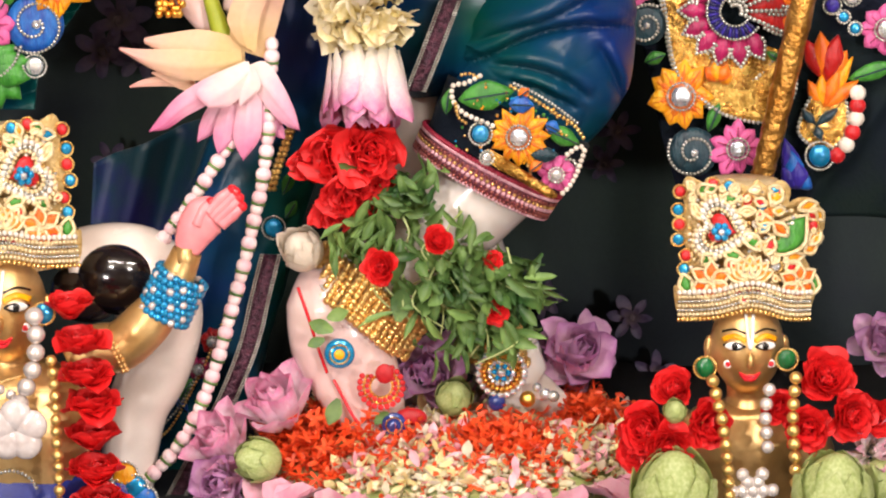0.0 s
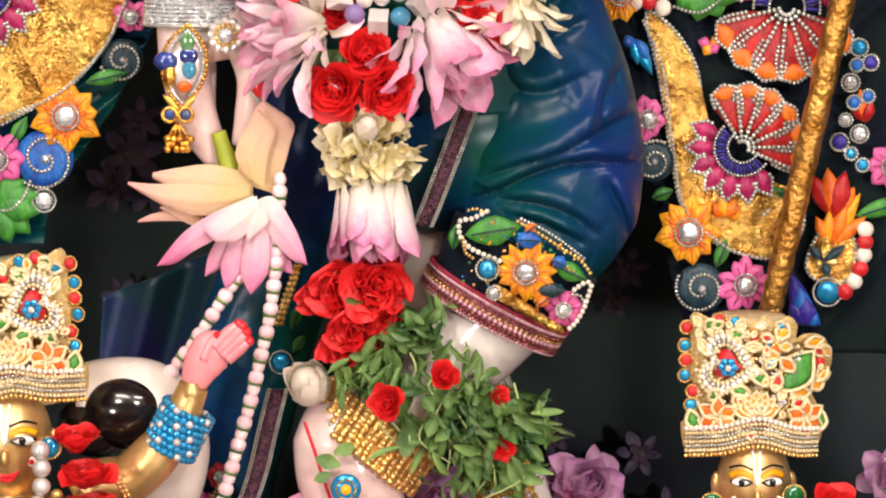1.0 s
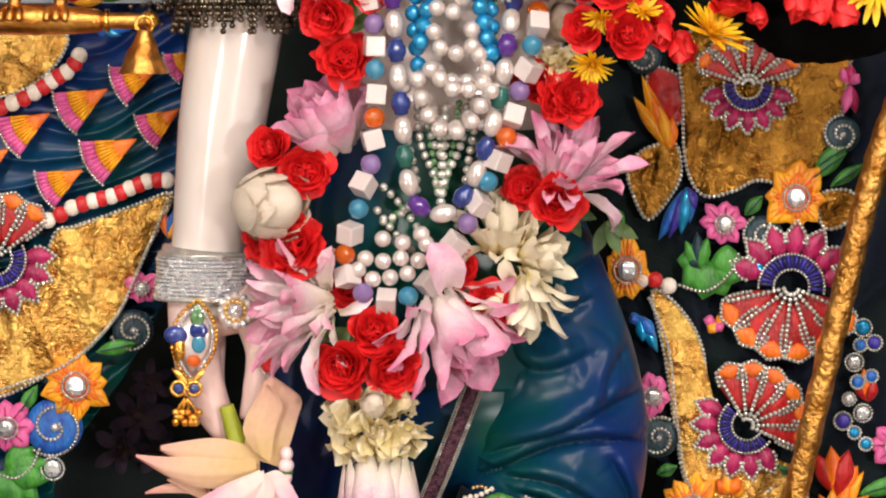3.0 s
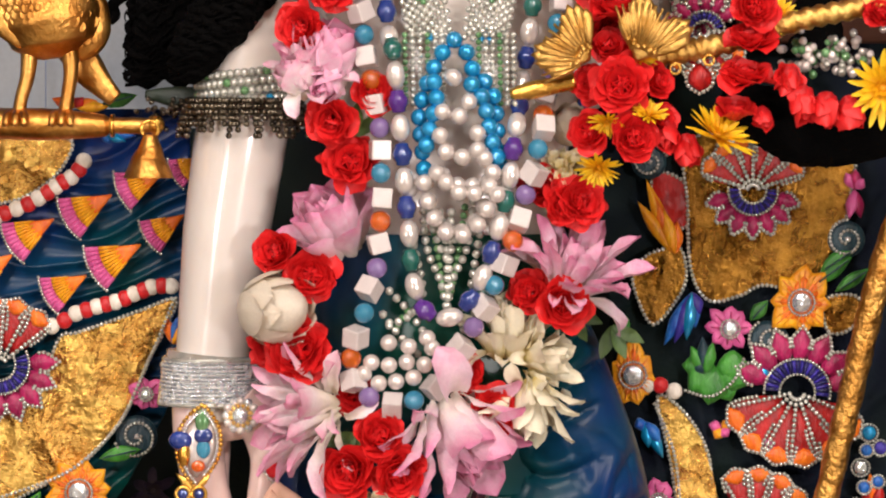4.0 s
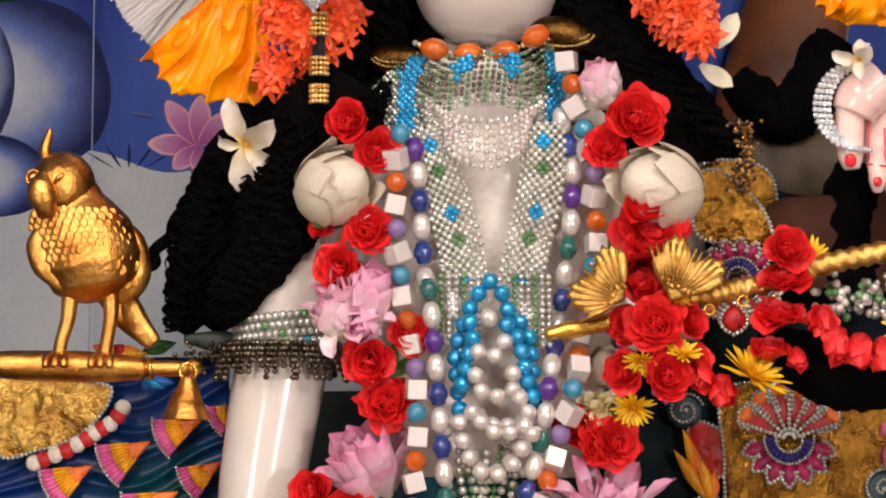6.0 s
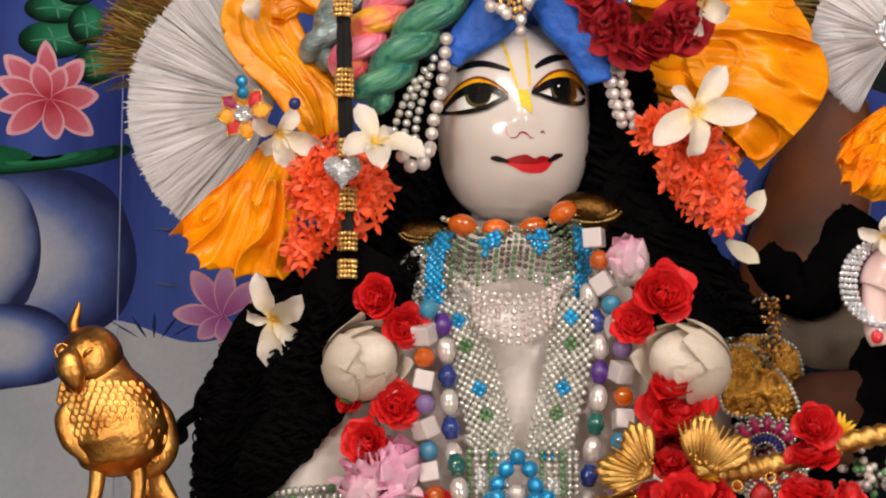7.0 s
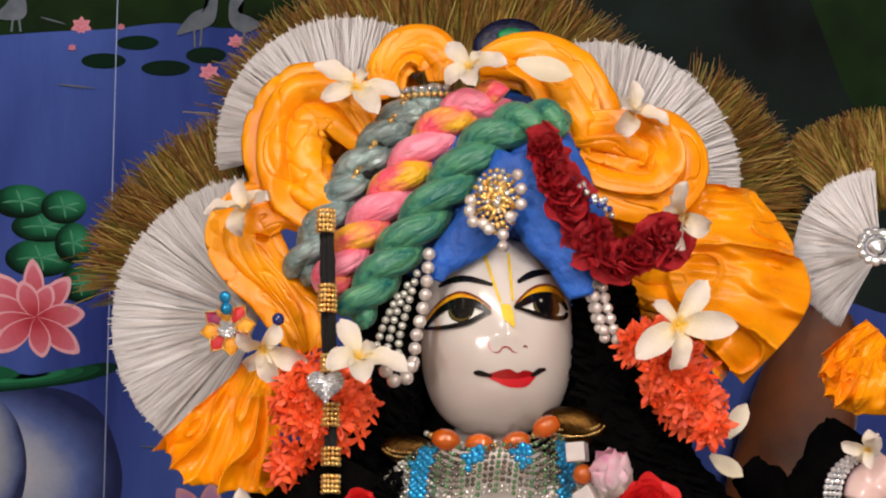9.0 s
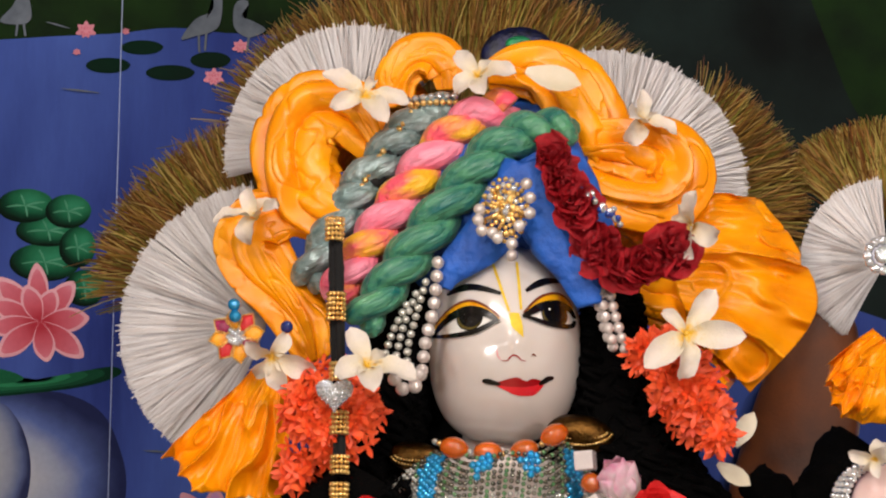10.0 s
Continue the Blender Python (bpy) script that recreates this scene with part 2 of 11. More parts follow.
marble = material("polished_marble", "ded5ce", 0.18, col2="d2c8c0", scale=9, bump=0.02, bscale=40, vary=0.02, coat=0.4, sss=0.25)
brass = material("polished_brass", "ecc88a", 0.36, 0.8, col2="d4a464", scale=30, bump=0.15, bscale=160, vary=0.1)
gold = material("yellow_gold", "f4c664", 0.28, 1.0, col2="d89a3c", scale=60, bump=0.25, bscale=420, vary=0.15)
gold_bead = material("gold_bead", "f6d68c", 0.28, 0.85, col2="e8b868", scale=90, bump=0.1, bscale=500, by_piece=0.2)
gold_foil = crumpled(crumpled(material("crumpled_gold_brocade", "f4cc70", 0.26, 1.0, col2="c48c3c", scale=50, bump=0.8, bscale=420, vary=0.2, contrast=0.5, depth=0.003), 190.0, 0.34, 0.004, 0.006), 36.0, 0.60, 0.016, 0.035, (1, 1, 0.5))
gold_worn = material("carved_gilt_wood", "e0aa58", 0.34, 0.9, col2="a06a26", scale=70, bump=0.8, bscale=190, vary=0.2, depth=0.004)
silver = material("silver_bead", "dcdcd4", 0.24, 0.62, col2="b4b4aa", scale=80, bump=0.05, by_piece=0.15)
crystal = material("rhinestone", "f6f8fa", 0.05, 0.75, col2="ccd6e0", scale=400, bump=0.3, bscale=900, coat=1.0, by_piece=0.35)
pearl = material("pearl", "ece5e0", 0.18, 0.48, col2="cfc2bc", scale=60, bump=0.03, coat=0.8, by_piece=0.08)
teal_bead = material("teal_glass_bead", "1aa2dc", 0.14, 0.5, col2="1086bc", scale=60, bump=0.02, coat=1.0, by_piece=0.2)
navy_bead = material("navy_glass_bead", "27408f", 0.12, 0.1, col2="1a2a66", scale=60, bump=0.05, coat=1.0, by_piece=0.2)
amber_bead = material("amber_bead", "ff8a20", 0.08, col2="f4680a", scale=60, bump=0.02, coat=1.0, glass=0.6, by_piece=0.15)
violet_bead = material("violet_bead", "5c2c8c", 0.15, col2="42206c", scale=60, bump=0.1, coat=0.8, by_piece=0.15)
lilac_bead = material("lilac_glass_bead", "a98cc4", 0.08, col2="8a6cae", scale=60, bump=0.02, coat=1.0, glass=0.4, by_piece=0.15)
aqua_bead = material("aqua_glass_bead", "4aa4c6", 0.08, col2="2f86ac", scale=60, bump=0.02, coat=1.0, glass=0.35, by_piece=0.15)
emerald = material("emerald_glass", "0c7a3c", 0.1, col2="085028", scale=60, bump=0.05, coat=1.0)
green_bead = material("green_stone_bead", "1d6a62", 0.15, col2="124a40", scale=60, bump=0.05, coat=0.8, by_piece=0.2)
mint_bead = material("pale_green_bead", "6f9a6a", 0.15, 0.3, col2="4a7a4a", scale=60, bump=0.05, coat=0.8, by_piece=0.2)
shell_cube = material("shell_cube_bead", "e8e0dd", 0.14, col2="d0c2be", scale=110, bump=0.25, bscale=160, coat=0.8, glass=0.15, by_piece=0.1)
# the silk's green sheen is put into the colour, as broad noise
teal_silk = material("teal_shot_silk", "0d2a66", 0.31, 0.0, col2="044436", scale=4, bump=0.1, bscale=700, vary=0.06, contrast=0.22, depth=0.0005, spec=0.26)
navy_cloth = material("navy_velvet", "070f20", 0.8, col2="051614", scale=12, bump=0.3, bscale=300, sheen=0.05, contrast=0.25, spec=0.2)
orange_silk = crumpled(material("orange_satin", "ffa80a", 0.30, col2="f48e02", scale=22, bump=0.12, bscale=600, vary=0.05, depth=0.0008, spec=0.4), 16.0, 0.14, 0.010, 0.05, (1, 1, 0.5))
blue_cloth = material("royal_blue_cloth", "1f62c4", 0.6, col2="15489c", scale=40, bump=0.9, bscale=70, vary=0.12, depth=0.005)
black_hair = material("black_wool_hair", "050404", 0.9, col2="020202", scale=120, bump=0.8, bscale=500, spec=0.07)
fan_fibre = by_island(material("white_yak_fibre", "e8dfdb", 0.2, bump=0.1, bscale=600), ("d6cfcc", "ffffff", "f4efec", "ffffff", "e8e2df"))
quill = by_island(material("peacock_quill", "7c6828", 0.38, 0.15, bump=0.2), ("5a2a18", "bc9648", "7c4226", "e2c676", "96923e", "6a4e2a", "d09a5c"))
rose_red = material("red_rose_petal", "d4141c", 0.55, col2="a50a14", scale=50, bump=0.15, bscale=400, vary=0.12, sheen=0.3, by_piece=0.18)
lotus_pink = material("pink_lotus_petal", "e88cb0", 0.5, col2="f6d4da", stretch=(3.0, 1, 0.7), scale=26, bump=0.12, bscale=300, vary=0.08, by_piece=0.06, sss=0.1, contrast=0.5)
lotus_cream = material("cream_lotus_petal", "e9cb9a", 0.5, col2="efc4b0", stretch=(2.5, 1, 1), scale=16, bump=0.12, bscale=300, vary=0.05, by_piece=0.05, sss=0.1)
petal_white = material("white_petal", "e6dfcc", 0.5, col2="dacfb2", scale=20, bump=0.08, bscale=300, vary=0.04, sss=0.1, by_piece=0.05)
mauve_petal = material("mauve_petal", "c79ac0", 0.55, col2="e3cdd9", scale=22, bump=0.15, bscale=260, vary=0.06, by_piece=0.1)
yellow_petal = material("yellow_petal", "f2bd12", 0.5, col2="e89808", scale=30, bump=0.15, vary=0.08, by_piece=0.12)
ixora = material("orange_red_ixora", "f4622e", 0.5, col2="e44316", scale=80, bump=0.1, vary=0.08, by_piece=0.2)
leaf_green = material("green_leaf", "7a9850", 0.5, col2="305426", scale=30, bump=0.3, bscale=200, vary=0.15, by_piece=0.5)
bud_green = material("pale_green_bud", "c4ce90", 0.5, col2="a4b468", scale=20, bump=0.1, vary=0.08)
jasmine = material("cream_jasmine", "e6dfc2", 0.55, col2="d8cf9c", scale=80, bump=0.1, by_piece=0.12)
lip_red = material("red_enamel", "e02430", 0.15, bump=0.03, coat=0.6, vary=0.05)
ink_black = material("black_enamel", "0c0a0a", 0.25, bump=0.0, coat=0.4, vary=0.05)
eye_white = material("white_enamel", "f2efe8", 0.15, bump=0.0, coat=0.8, vary=0.03)
lid_yellow = material("yellow_enamel", "f0b414", 0.3, col2="e89808", scale=60, bump=0.02, vary=0.06)
brow_brown = material("brown_enamel", "7a3a1c", 0.3, bump=0.0, vary=0.05)
skin_pink = material("rose_tinted_marble", "ecd4cc", 0.2, col2="e6c2bc", scale=20, bump=0.02, vary=0.03, coat=0.5, sss=0.2)
palm_pink = material("pink_enamel", "ec969a", 0.3, col2="e28088", scale=60, bump=0.05, vary=0.05, coat=0.4)

for m in (fan_fibre, lotus_pink, lotus_cream, petal_white, mauve_petal, yellow_petal, leaf_green, bud_green):
    thin(m, 0.16)


# ---- room and painted back wall ----
plaster = material("warm_plaster", "e2d8c4", 0.8, col2="d4c6ac", scale=3, bump=0.1, bscale=60, vary=0.04)
floor_stone = material("floor_stone", "c8b89c", 0.3, col2="b09c80", scale=3, bump=0.05, bscale=80)
whole("floor", Bag().add(slab(-3, 3, -5.2, 1.0, -0.1, 0.0)), floor_stone, "polished beige stone temple floor", "floor", kind="structure")
whole("ceiling", Bag().add(slab(-3, 3, -5.2, 1.0, 3.4, 3.5)), plaster, "cream plaster ceiling", "ceiling", kind="structure")
whole("wall_west", Bag().add(slab(-3.1, -3, -5.2, 1.0, 0, 3.4)), plaster, "cream plaster wall", "wall", kind="structure")
whole("wall_east", Bag().add(slab(3, 3.1, -5.2, 1.0, 0, 3.4)), plaster, "cream plaster wall", "wall", kind="structure")
whole("wall_south", Bag().add(slab(-3.1, 3.1, -5.3, -5.2, 0, 3.4)), plaster, "cream plaster wall behind the onlookers", "wall", kind="structure")
BACK = 0.62


def paint(name, col, col2, scale=6, contrast=0.6):
    return material(name, col, 0.85, col2=col2, scale=scale, bump=0.05, bscale=160, vary=0.10, contrast=contrast, spec=0.12)


paint_lake = material("painted_lake", "4c64b2", 0.85, col2="222d70", scale=6.0, bump=0.05, bscale=160, vary=0.10, contrast=0.55, spec=0.12, stretch=(1.6, 1, 0.35))
paint_dark = paint("painted_dusk", "202c2a", "080c0c", 9.0)
paint_haze = paint("painted_pale_ground", "c6c8ca", "9aa4b0", 5.0)
paint_hill = paint("painted_hill", "1c3414", "070f09", 16.0)
paint_rock_dark = paint("painted_rock_edge", "2a3566", "1c2450", 8.0)
paint_pad = paint("painted_leaf", "1f6a46", "0a3020", 40.0)
paint_pad_dark = paint("painted_pad", "0a2a1c", "061810", 14.0)
paint_grey = paint("painted_pale_bird", "6c747e", "4c545e", 40.0)
paint_white = paint("painted_white_stroke", "b8c4e0", "9cacd4", 30.0)
mural = whole("wall_north", Bag().add(slab(-3, 3, BACK, BACK + 0.1, 0, 3.4)), paint_lake, "back wall painted with a blue lake, lotuses and rocks", "wall", kind="structure")
layer = [0]


def stroke(name, outline, mat, closed_per=5, label=""):
    """A flat painted shape, a hair proud of the wall."""
    layer[0] += 1
    o = smoothpath(outline, closed_per, True)
    o[:, 1] = BACK - 0.000012 * layer[0]
    c = o.mean(axis=0)
    v = np.concatenate([o, [c]])
    n = len(o)
    return part(name, Bag().add((v, [(i, (i + 1) % n, n) for i in range(n)])), mat, mural, label)


def blend_paint(name, a, c, s):
    """A tone of paint between two hex colours."""
    mix = "".join("%02x" % round(int(a[i:i + 2], 16) * (1 - s) + int(c[i:i + 2], 16) * s) for i in (0, 2, 4))
    low = "".join("%02x" % round(int(mix[i:i + 2], 16) * 0.82) for i in (0, 2, 4))
    return paint(name, mix, low, 22.0)


def tones(name, dark, light, n):
    return [blend_paint(name, dark, light, k / (n - 1)) for k in range(n)]


ROCK_TONES = tones("painted_rock_tone", "20285a", "b6c2da", 7)
LEAF_TONES = tones("painted_leaf_tone", "08301f", "2c7f55", 4)
PINK_TONES = tones("painted_pink_tone", "f0b8c2", "cc4a68", 4)
LILAC_TONES = tones("painted_lilac_tone", "e0b4d6", "b066a8", 4)


def soft_shape(name, outline, mats, shrink=0.85, drift=(0.0, 0.0)):
    """Tone upon tone from the rim inwards, each a little smaller, as a brush would shade it."""
    o = [Vector(q) for q in outline]
    c = sum(o, Vector()) / len(o)
    for k, m in enumerate(mats):
        f = shrink * k / max(len(mats) - 1, 1)
        stroke(name, [c + (q - c) * (1 - f) + Vector((drift[0] * f, 0, drift[1] * f)) for q in o], m)


def brush_line(name, pts, w, mat):
    p = smoothpath(pts, 6)
    side = [Vector((-(p[min(k + 1, len(p) - 1)] - p[max(k - 1, 0)])[2], 0, (p[min(k + 1, len(p) - 1)] - p[max(k - 1, 0)])[0])).normalized() * w * math.sin(math.pi * (k + 0.5) / len(p)) for k in range(len(p))]
    layer[0] += 1
    y = BACK - 0.000012 * layer[0]
    v = [(q[0] + t.x, y, q[2] + t.z) for q, t in zip(p, side)] + [(q[0] - t.x, y, q[2] - t.z) for q, t in zip(p, side)]
    n = len(p)
    return part(name, Bag().add((v, [(i, i + 1, n + i + 1, n + i) for i in range(n - 1)])), mat, mural)


def painted_lotus(c, r, mats, n=9):
    for row, (reach, wide) in enumerate(((1.0, 0.26), (0.72, 0.24))):
        for k in range(n - row):
            t = Vector((math.cos(radians(-15 + 210 * (k + 0.5 * row) / (n - 1))), 0, math.sin(radians(-15 + 210 * (k + 0.5 * row) / (n - 1)))))
            s = Vector((-t.z, 0, t.x))
            p, rr = Vector(c), r * reach
            soft_shape("painted_petal", [p, p + t * rr * 0.55 + s * rr * wide, p + t * rr, p + t * rr * 0.55 - s * rr * wide], mats, 0.6, (-t.x * rr * 0.2, -t.z * rr * 0.2))
    for k in range(4):
        t = Vector((math.cos(radians(200 + 140 * k / 3)), 0, math.sin(radians(200 + 140 * k / 3))))
        s = Vector((-t.z, 0, t.x))
        p = Vector(c)
        soft_shape("painted_petal", [p, p + t * r * 0.35 + s * r * 0.22, p + t * r * 0.72, p + t * r * 0.35 - s * r * 0.22], mats, 0.6)


def graded(name, c, rx, rz, cols, wobble=0.18, freq=14.0):
    """Brushed paint whose tone turns from a middle point outwards, through the given colours."""
    m = paint(name, cols[0][1], cols[0][1], 30.0)
    t = m.node_tree
    n, link = t.nodes, t.links
    tc = [k for k in n if k.type == "TEX_COORD"][0]
    hsv = [k for k in n if k.type == "HUE_SAT"][0]
    sub, mul, ln = n.new("ShaderNodeVectorMath"), n.new("ShaderNodeVectorMath"), n.new("ShaderNodeVectorMath")
    sub.operation, mul.operation, ln.operation = "SUBTRACT", "MULTIPLY", "LENGTH"
    sub.inputs[1].default_value = (c[0], c[1], c[2])
    mul.inputs[1].default_value = (1 / rx, 0, 1 / rz)
    link.new(tc.outputs["Object"], sub.inputs[0]), link.new(sub.outputs[0], mul.inputs[0]), link.new(mul.outputs[0], ln.inputs[0])
    nz = n.new("ShaderNodeTexNoise")
    nz.inputs["Scale"].default_value, nz.inputs["Detail"].default_value = freq, 5
    link.new(tc.outputs["Object"], nz.inputs["Vector"])
    add = n.new("ShaderNodeMath")
    add.operation = "MULTIPLY_ADD"
    add.inputs[1].default_value = wobble * 2
    off = n.new("ShaderNodeMath")
    off.operation = "SUBTRACT"
    off.inputs[1].default_value = wobble
    link.new(ln.outputs["Value"], off.inputs[0])
    link.new(nz.outputs["Fac"], add.inputs[0]), link.new(off.outputs[0], add.inputs[2])
    r = n.new("ShaderNodeValToRGB")
    e = r.color_ramp.elements
    e[0].position, e[0].color = cols[0][0], rgb(cols[0][1])
    e[1].position, e[1].color = cols[-1][0], rgb(cols[-1][1])
    for at, col in cols[1:-1]:
        e.new(at).color = rgb(col)
    link.new(add.outputs[0], r.inputs["Fac"])
    link.new(r.outputs[0], hsv.inputs["Color"])
    return m


MP = 0.00057
ROCK = ((0.30, "b4b8c4"), (0.55, "98a0ba"), (0.72, "5a6ca8"), (0.88, "3a4674"), (1.0, "222850"))


def wall_lotus(c, rows, cols):
    """Painted petals from their tips, each with a pale rim."""
    c = Vector(c)
    for tip, w in rows:
        d = Vector(tip) - c
        s = Vector((-d.z, 0, d.x)).normalized() * w * MP * 0.62
        inner = graded("painted_petal_tone", c, d.length, d.length, cols, 0.10, 40.0)
        stroke("painted_petal", [c, c + d * .35 + s * .8, c + d * .72 + s * .85, c + d, c + d * .72 - s * .85, c + d * .35 - s * .8], PINK_RIM)
        stroke("painted_petal", [c, c + d * .35 + s * .7, c + d * .66 + s * .66, c + d * .90, c + d * .66 - s * .66, c + d * .35 - s * .7], inner)


VEIN = paint("painted_pale_vein", "5a9a7c", "3c7a5c", 40.0)
PINK_RIM = paint("painted_pale_pink", "e2b0b8", "d08c9c", 30.0)
stroke("painted_dusk", [(-0.200, 0.620, 2.760), (0.531, 0.620, 2.760), (0.521, 0.620, 2.320), (0.344, 0.620, 2.330), (0.200, 0.620, 2.420), (0.020, 0.620, 2.560), (-0.170, 0.620, 2.600)], paint_dark, 6)
stroke("painted_hill", [(-0.630, 0.620, 2.733), (-0.163, 0.620, 2.733), (-0.186, 0.620, 2.613), (-0.246, 0.620, 2.601), (-0.319, 0.620, 2.607), (-0.411, 0.620, 2.599), (-0.625, 0.620, 2.603)], paint_hill, 5)
stroke("painted_hill", [(0.361, 0.620, 2.734), (0.543, 0.620, 2.734), (0.536, 0.620, 2.435), (0.442, 0.620, 2.484), (0.395, 0.620, 2.564)], paint_hill, 5)
stroke("painted_ground", [(-0.643, 0.620, 2.010), (-0.489, 0.620, 2.023), (-0.383, 0.620, 2.053), (-0.294, 0.620, 2.030), (-0.206, 0.620, 2.042), (-0.077, 0.620, 2.013), (-0.040, 0.620, 1.838), (-0.072, 0.620, 1.549), (-0.630, 0.620, 1.544)], paint_haze, 6)
stroke("painted_rock", [(-0.595, 0.620, 2.211), (-0.463, 0.620, 2.212), (-0.416, 0.620, 2.208), (-0.379, 0.620, 2.187), (-0.358, 0.620, 2.143), (-0.353, 0.620, 2.105), (-0.364, 0.620, 2.066), (-0.390, 0.620, 2.043), (-0.423, 0.620, 2.044), (-0.589, 0.620, 2.038)], graded("painted_rock_tone", (-0.485, 0.620, 2.119), 218 * MP, 170 * MP, ROCK), 8)
stroke("painted_boulder", [(-0.594, 0.620, 2.200), (-0.499, 0.620, 2.201), (-0.472, 0.620, 2.185), (-0.457, 0.620, 2.152), (-0.454, 0.620, 2.116), (-0.462, 0.620, 2.083), (-0.483, 0.620, 2.065), (-0.590, 0.620, 2.063)], graded("painted_boulder_tone", (-0.515, 0.620, 2.136), 108 * MP, 140 * MP, ((0.3, "aeb0b6"), (0.7, "8d94a8"), (0.88, "5a668e"), (0.98, "2a3054"))), 8)
stroke("painted_boulder", [(-0.590, 0.620, 2.067), (-0.495, 0.620, 2.069), (-0.460, 0.620, 2.067), (-0.431, 0.620, 2.053), (-0.416, 0.620, 2.030), (-0.424, 0.620, 2.003), (-0.457, 0.620, 1.984), (-0.588, 0.620, 1.980)], graded("painted_boulder_tone", (-0.494, 0.620, 2.025), 138 * MP, 78 * MP, ROCK), 8)
for x in (235, 250, 265, 280, 295):
    q = Vector((-0.333, 0.620, 2.034)) + Vector(((x - 265) * .0005, 0, 0))
    tip = q + Vector(((x - 265) * .0011, 0, .028 - abs(x - 265) * .0003))
    stroke("painted_reed", [q, (q + tip) / 2 + Vector((.002, 0, 0)), tip, (q + tip) / 2 - Vector((.002, 0, 0))], paint_rock_dark, 2)
soft_shape("painted_stem", [(-0.549, 0.620, 2.236), (-0.453, 0.620, 2.224), (-0.376, 0.620, 2.238), (-0.364, 0.620, 2.229), (-0.417, 0.620, 2.214), (-0.548, 0.620, 2.204)], LEAF_TONES, 0.6)
stroke("painted_stem", [(-0.550, 0.620, 2.243), (-0.484, 0.620, 2.234), (-0.465, 0.620, 2.224), (-0.495, 0.620, 2.219), (-0.549, 0.620, 2.221)], paint_pad)
for c, rx, rz in (((-0.446, 0.620, 2.350), 62, 34), ((-0.444, 0.620, 2.384), 56, 28), ((-0.412, 0.620, 2.366), 32, 36), ((-0.403, 0.620, 2.322), 36, 32), ((-0.469, 0.620, 2.411), 50, 30), ((-0.423, 0.620, 2.405), 40, 30)):
    stroke("painted_leaf", [Vector(c) + Vector((rx * 1.08 * MP * math.cos(a), 0, rz * 1.08 * MP * math.sin(a))) for a in np.linspace(0, 5.5, 9)], graded("painted_leaf_tone", Vector(c) + Vector((.006, 0, .005)), rx * MP * 1.25, rz * MP * 1.25, ((0.1, "2f7f5c"), (0.55, "1c5f40"), (0.8, "0d3a26"), (1.0, "06180f")), 0.25, 30.0))
    for dx, dz in ((.8, .25), (.7, -.3), (-.2, .75), (-.75, -.1), (.1, -.75)):
        brush_line("painted_vein", [Vector(c), Vector(c) + Vector((dx * rx * .5 * MP, 0, dz * rz * .5 * MP + .001)), Vector(c) + Vector((dx * rx * .95 * MP, 0, dz * rz * .95 * MP))], .0011, VEIN)
wall_lotus((-0.449, 0.620, 2.285), [((-0.498, 0.620, 2.333), 40), ((-0.414, 0.620, 2.329), 38), ((-0.455, 0.620, 2.349), 34), ((-0.505, 0.620, 2.308), 34), ((-0.435, 0.620, 2.321), 34), ((-0.466, 0.620, 2.325), 34), ((-0.397, 0.620, 2.290), 40), ((-0.507, 0.620, 2.278), 34), ((-0.402, 0.620, 2.248), 38), ((-0.493, 0.620, 2.249), 40), ((-0.440, 0.620, 2.243), 36)],
           ((0.15, "a8303e"), (0.45, "c05462"), (0.8, "cc6c7c"), (1.05, "d88c9c")))
wall_lotus((-0.261, 0.620, 2.058), [((-0.314, 0.620, 2.060), 34), ((-0.295, 0.620, 2.105), 36), ((-0.259, 0.620, 2.111), 36), ((-0.226, 0.620, 2.094), 34), ((-0.287, 0.620, 2.034), 30), ((-0.258, 0.620, 2.028), 32)], ((0.1, "a0508c"), (0.5, "b470a4"), (1.0, "d0a0c4")))
for c, rx, rz in (((-0.349, 0.620, 2.585), 40, 14), ((-0.385, 0.620, 2.565), 42, 15), ((-0.318, 0.620, 2.557), 46, 15), ((-0.275, 0.620, 2.571), 38, 16)):
    stroke("painted_pad", [Vector(c) + Vector((rx * .00057 * math.cos(a), 0, rz * .00057 * math.sin(a))) for a in np.linspace(0, 5.5, 9)], paint_pad_dark)
for c, r in (((-0.410, 0.620, 2.603), 20), ((-0.271, 0.620, 2.551), 20), ((-0.367, 0.620, 2.602), 8), ((-0.419, 0.620, 2.579), 8), ((-0.243, 0.620, 2.585), 16)):
    painted_lotus(c, r * .00057, PINK_TONES[1:3], 5)
for outline in ([(-0.307, 0.620, 2.594), (-0.292, 0.620, 2.616), (-0.274, 0.620, 2.626), (-0.273, 0.620, 2.645), (-0.264, 0.620, 2.642), (-0.265, 0.620, 2.613), (-0.274, 0.620, 2.602), (-0.292, 0.620, 2.597)], [(-0.251, 0.620, 2.610), (-0.250, 0.620, 2.632), (-0.241, 0.620, 2.638), (-0.235, 0.620, 2.633), (-0.242, 0.620, 2.620), (-0.228, 0.620, 2.613), (-0.216, 0.620, 2.604), (-0.231, 0.620, 2.596), (-0.243, 0.620, 2.599)], [(-0.503, 0.620, 2.613), (-0.491, 0.620, 2.629), (-0.482, 0.620, 2.644), (-0.474, 0.620, 2.643), (-0.469, 0.620, 2.619), (-0.478, 0.620, 2.610)]):
    stroke("painted_bird", outline, paint_grey, 4)
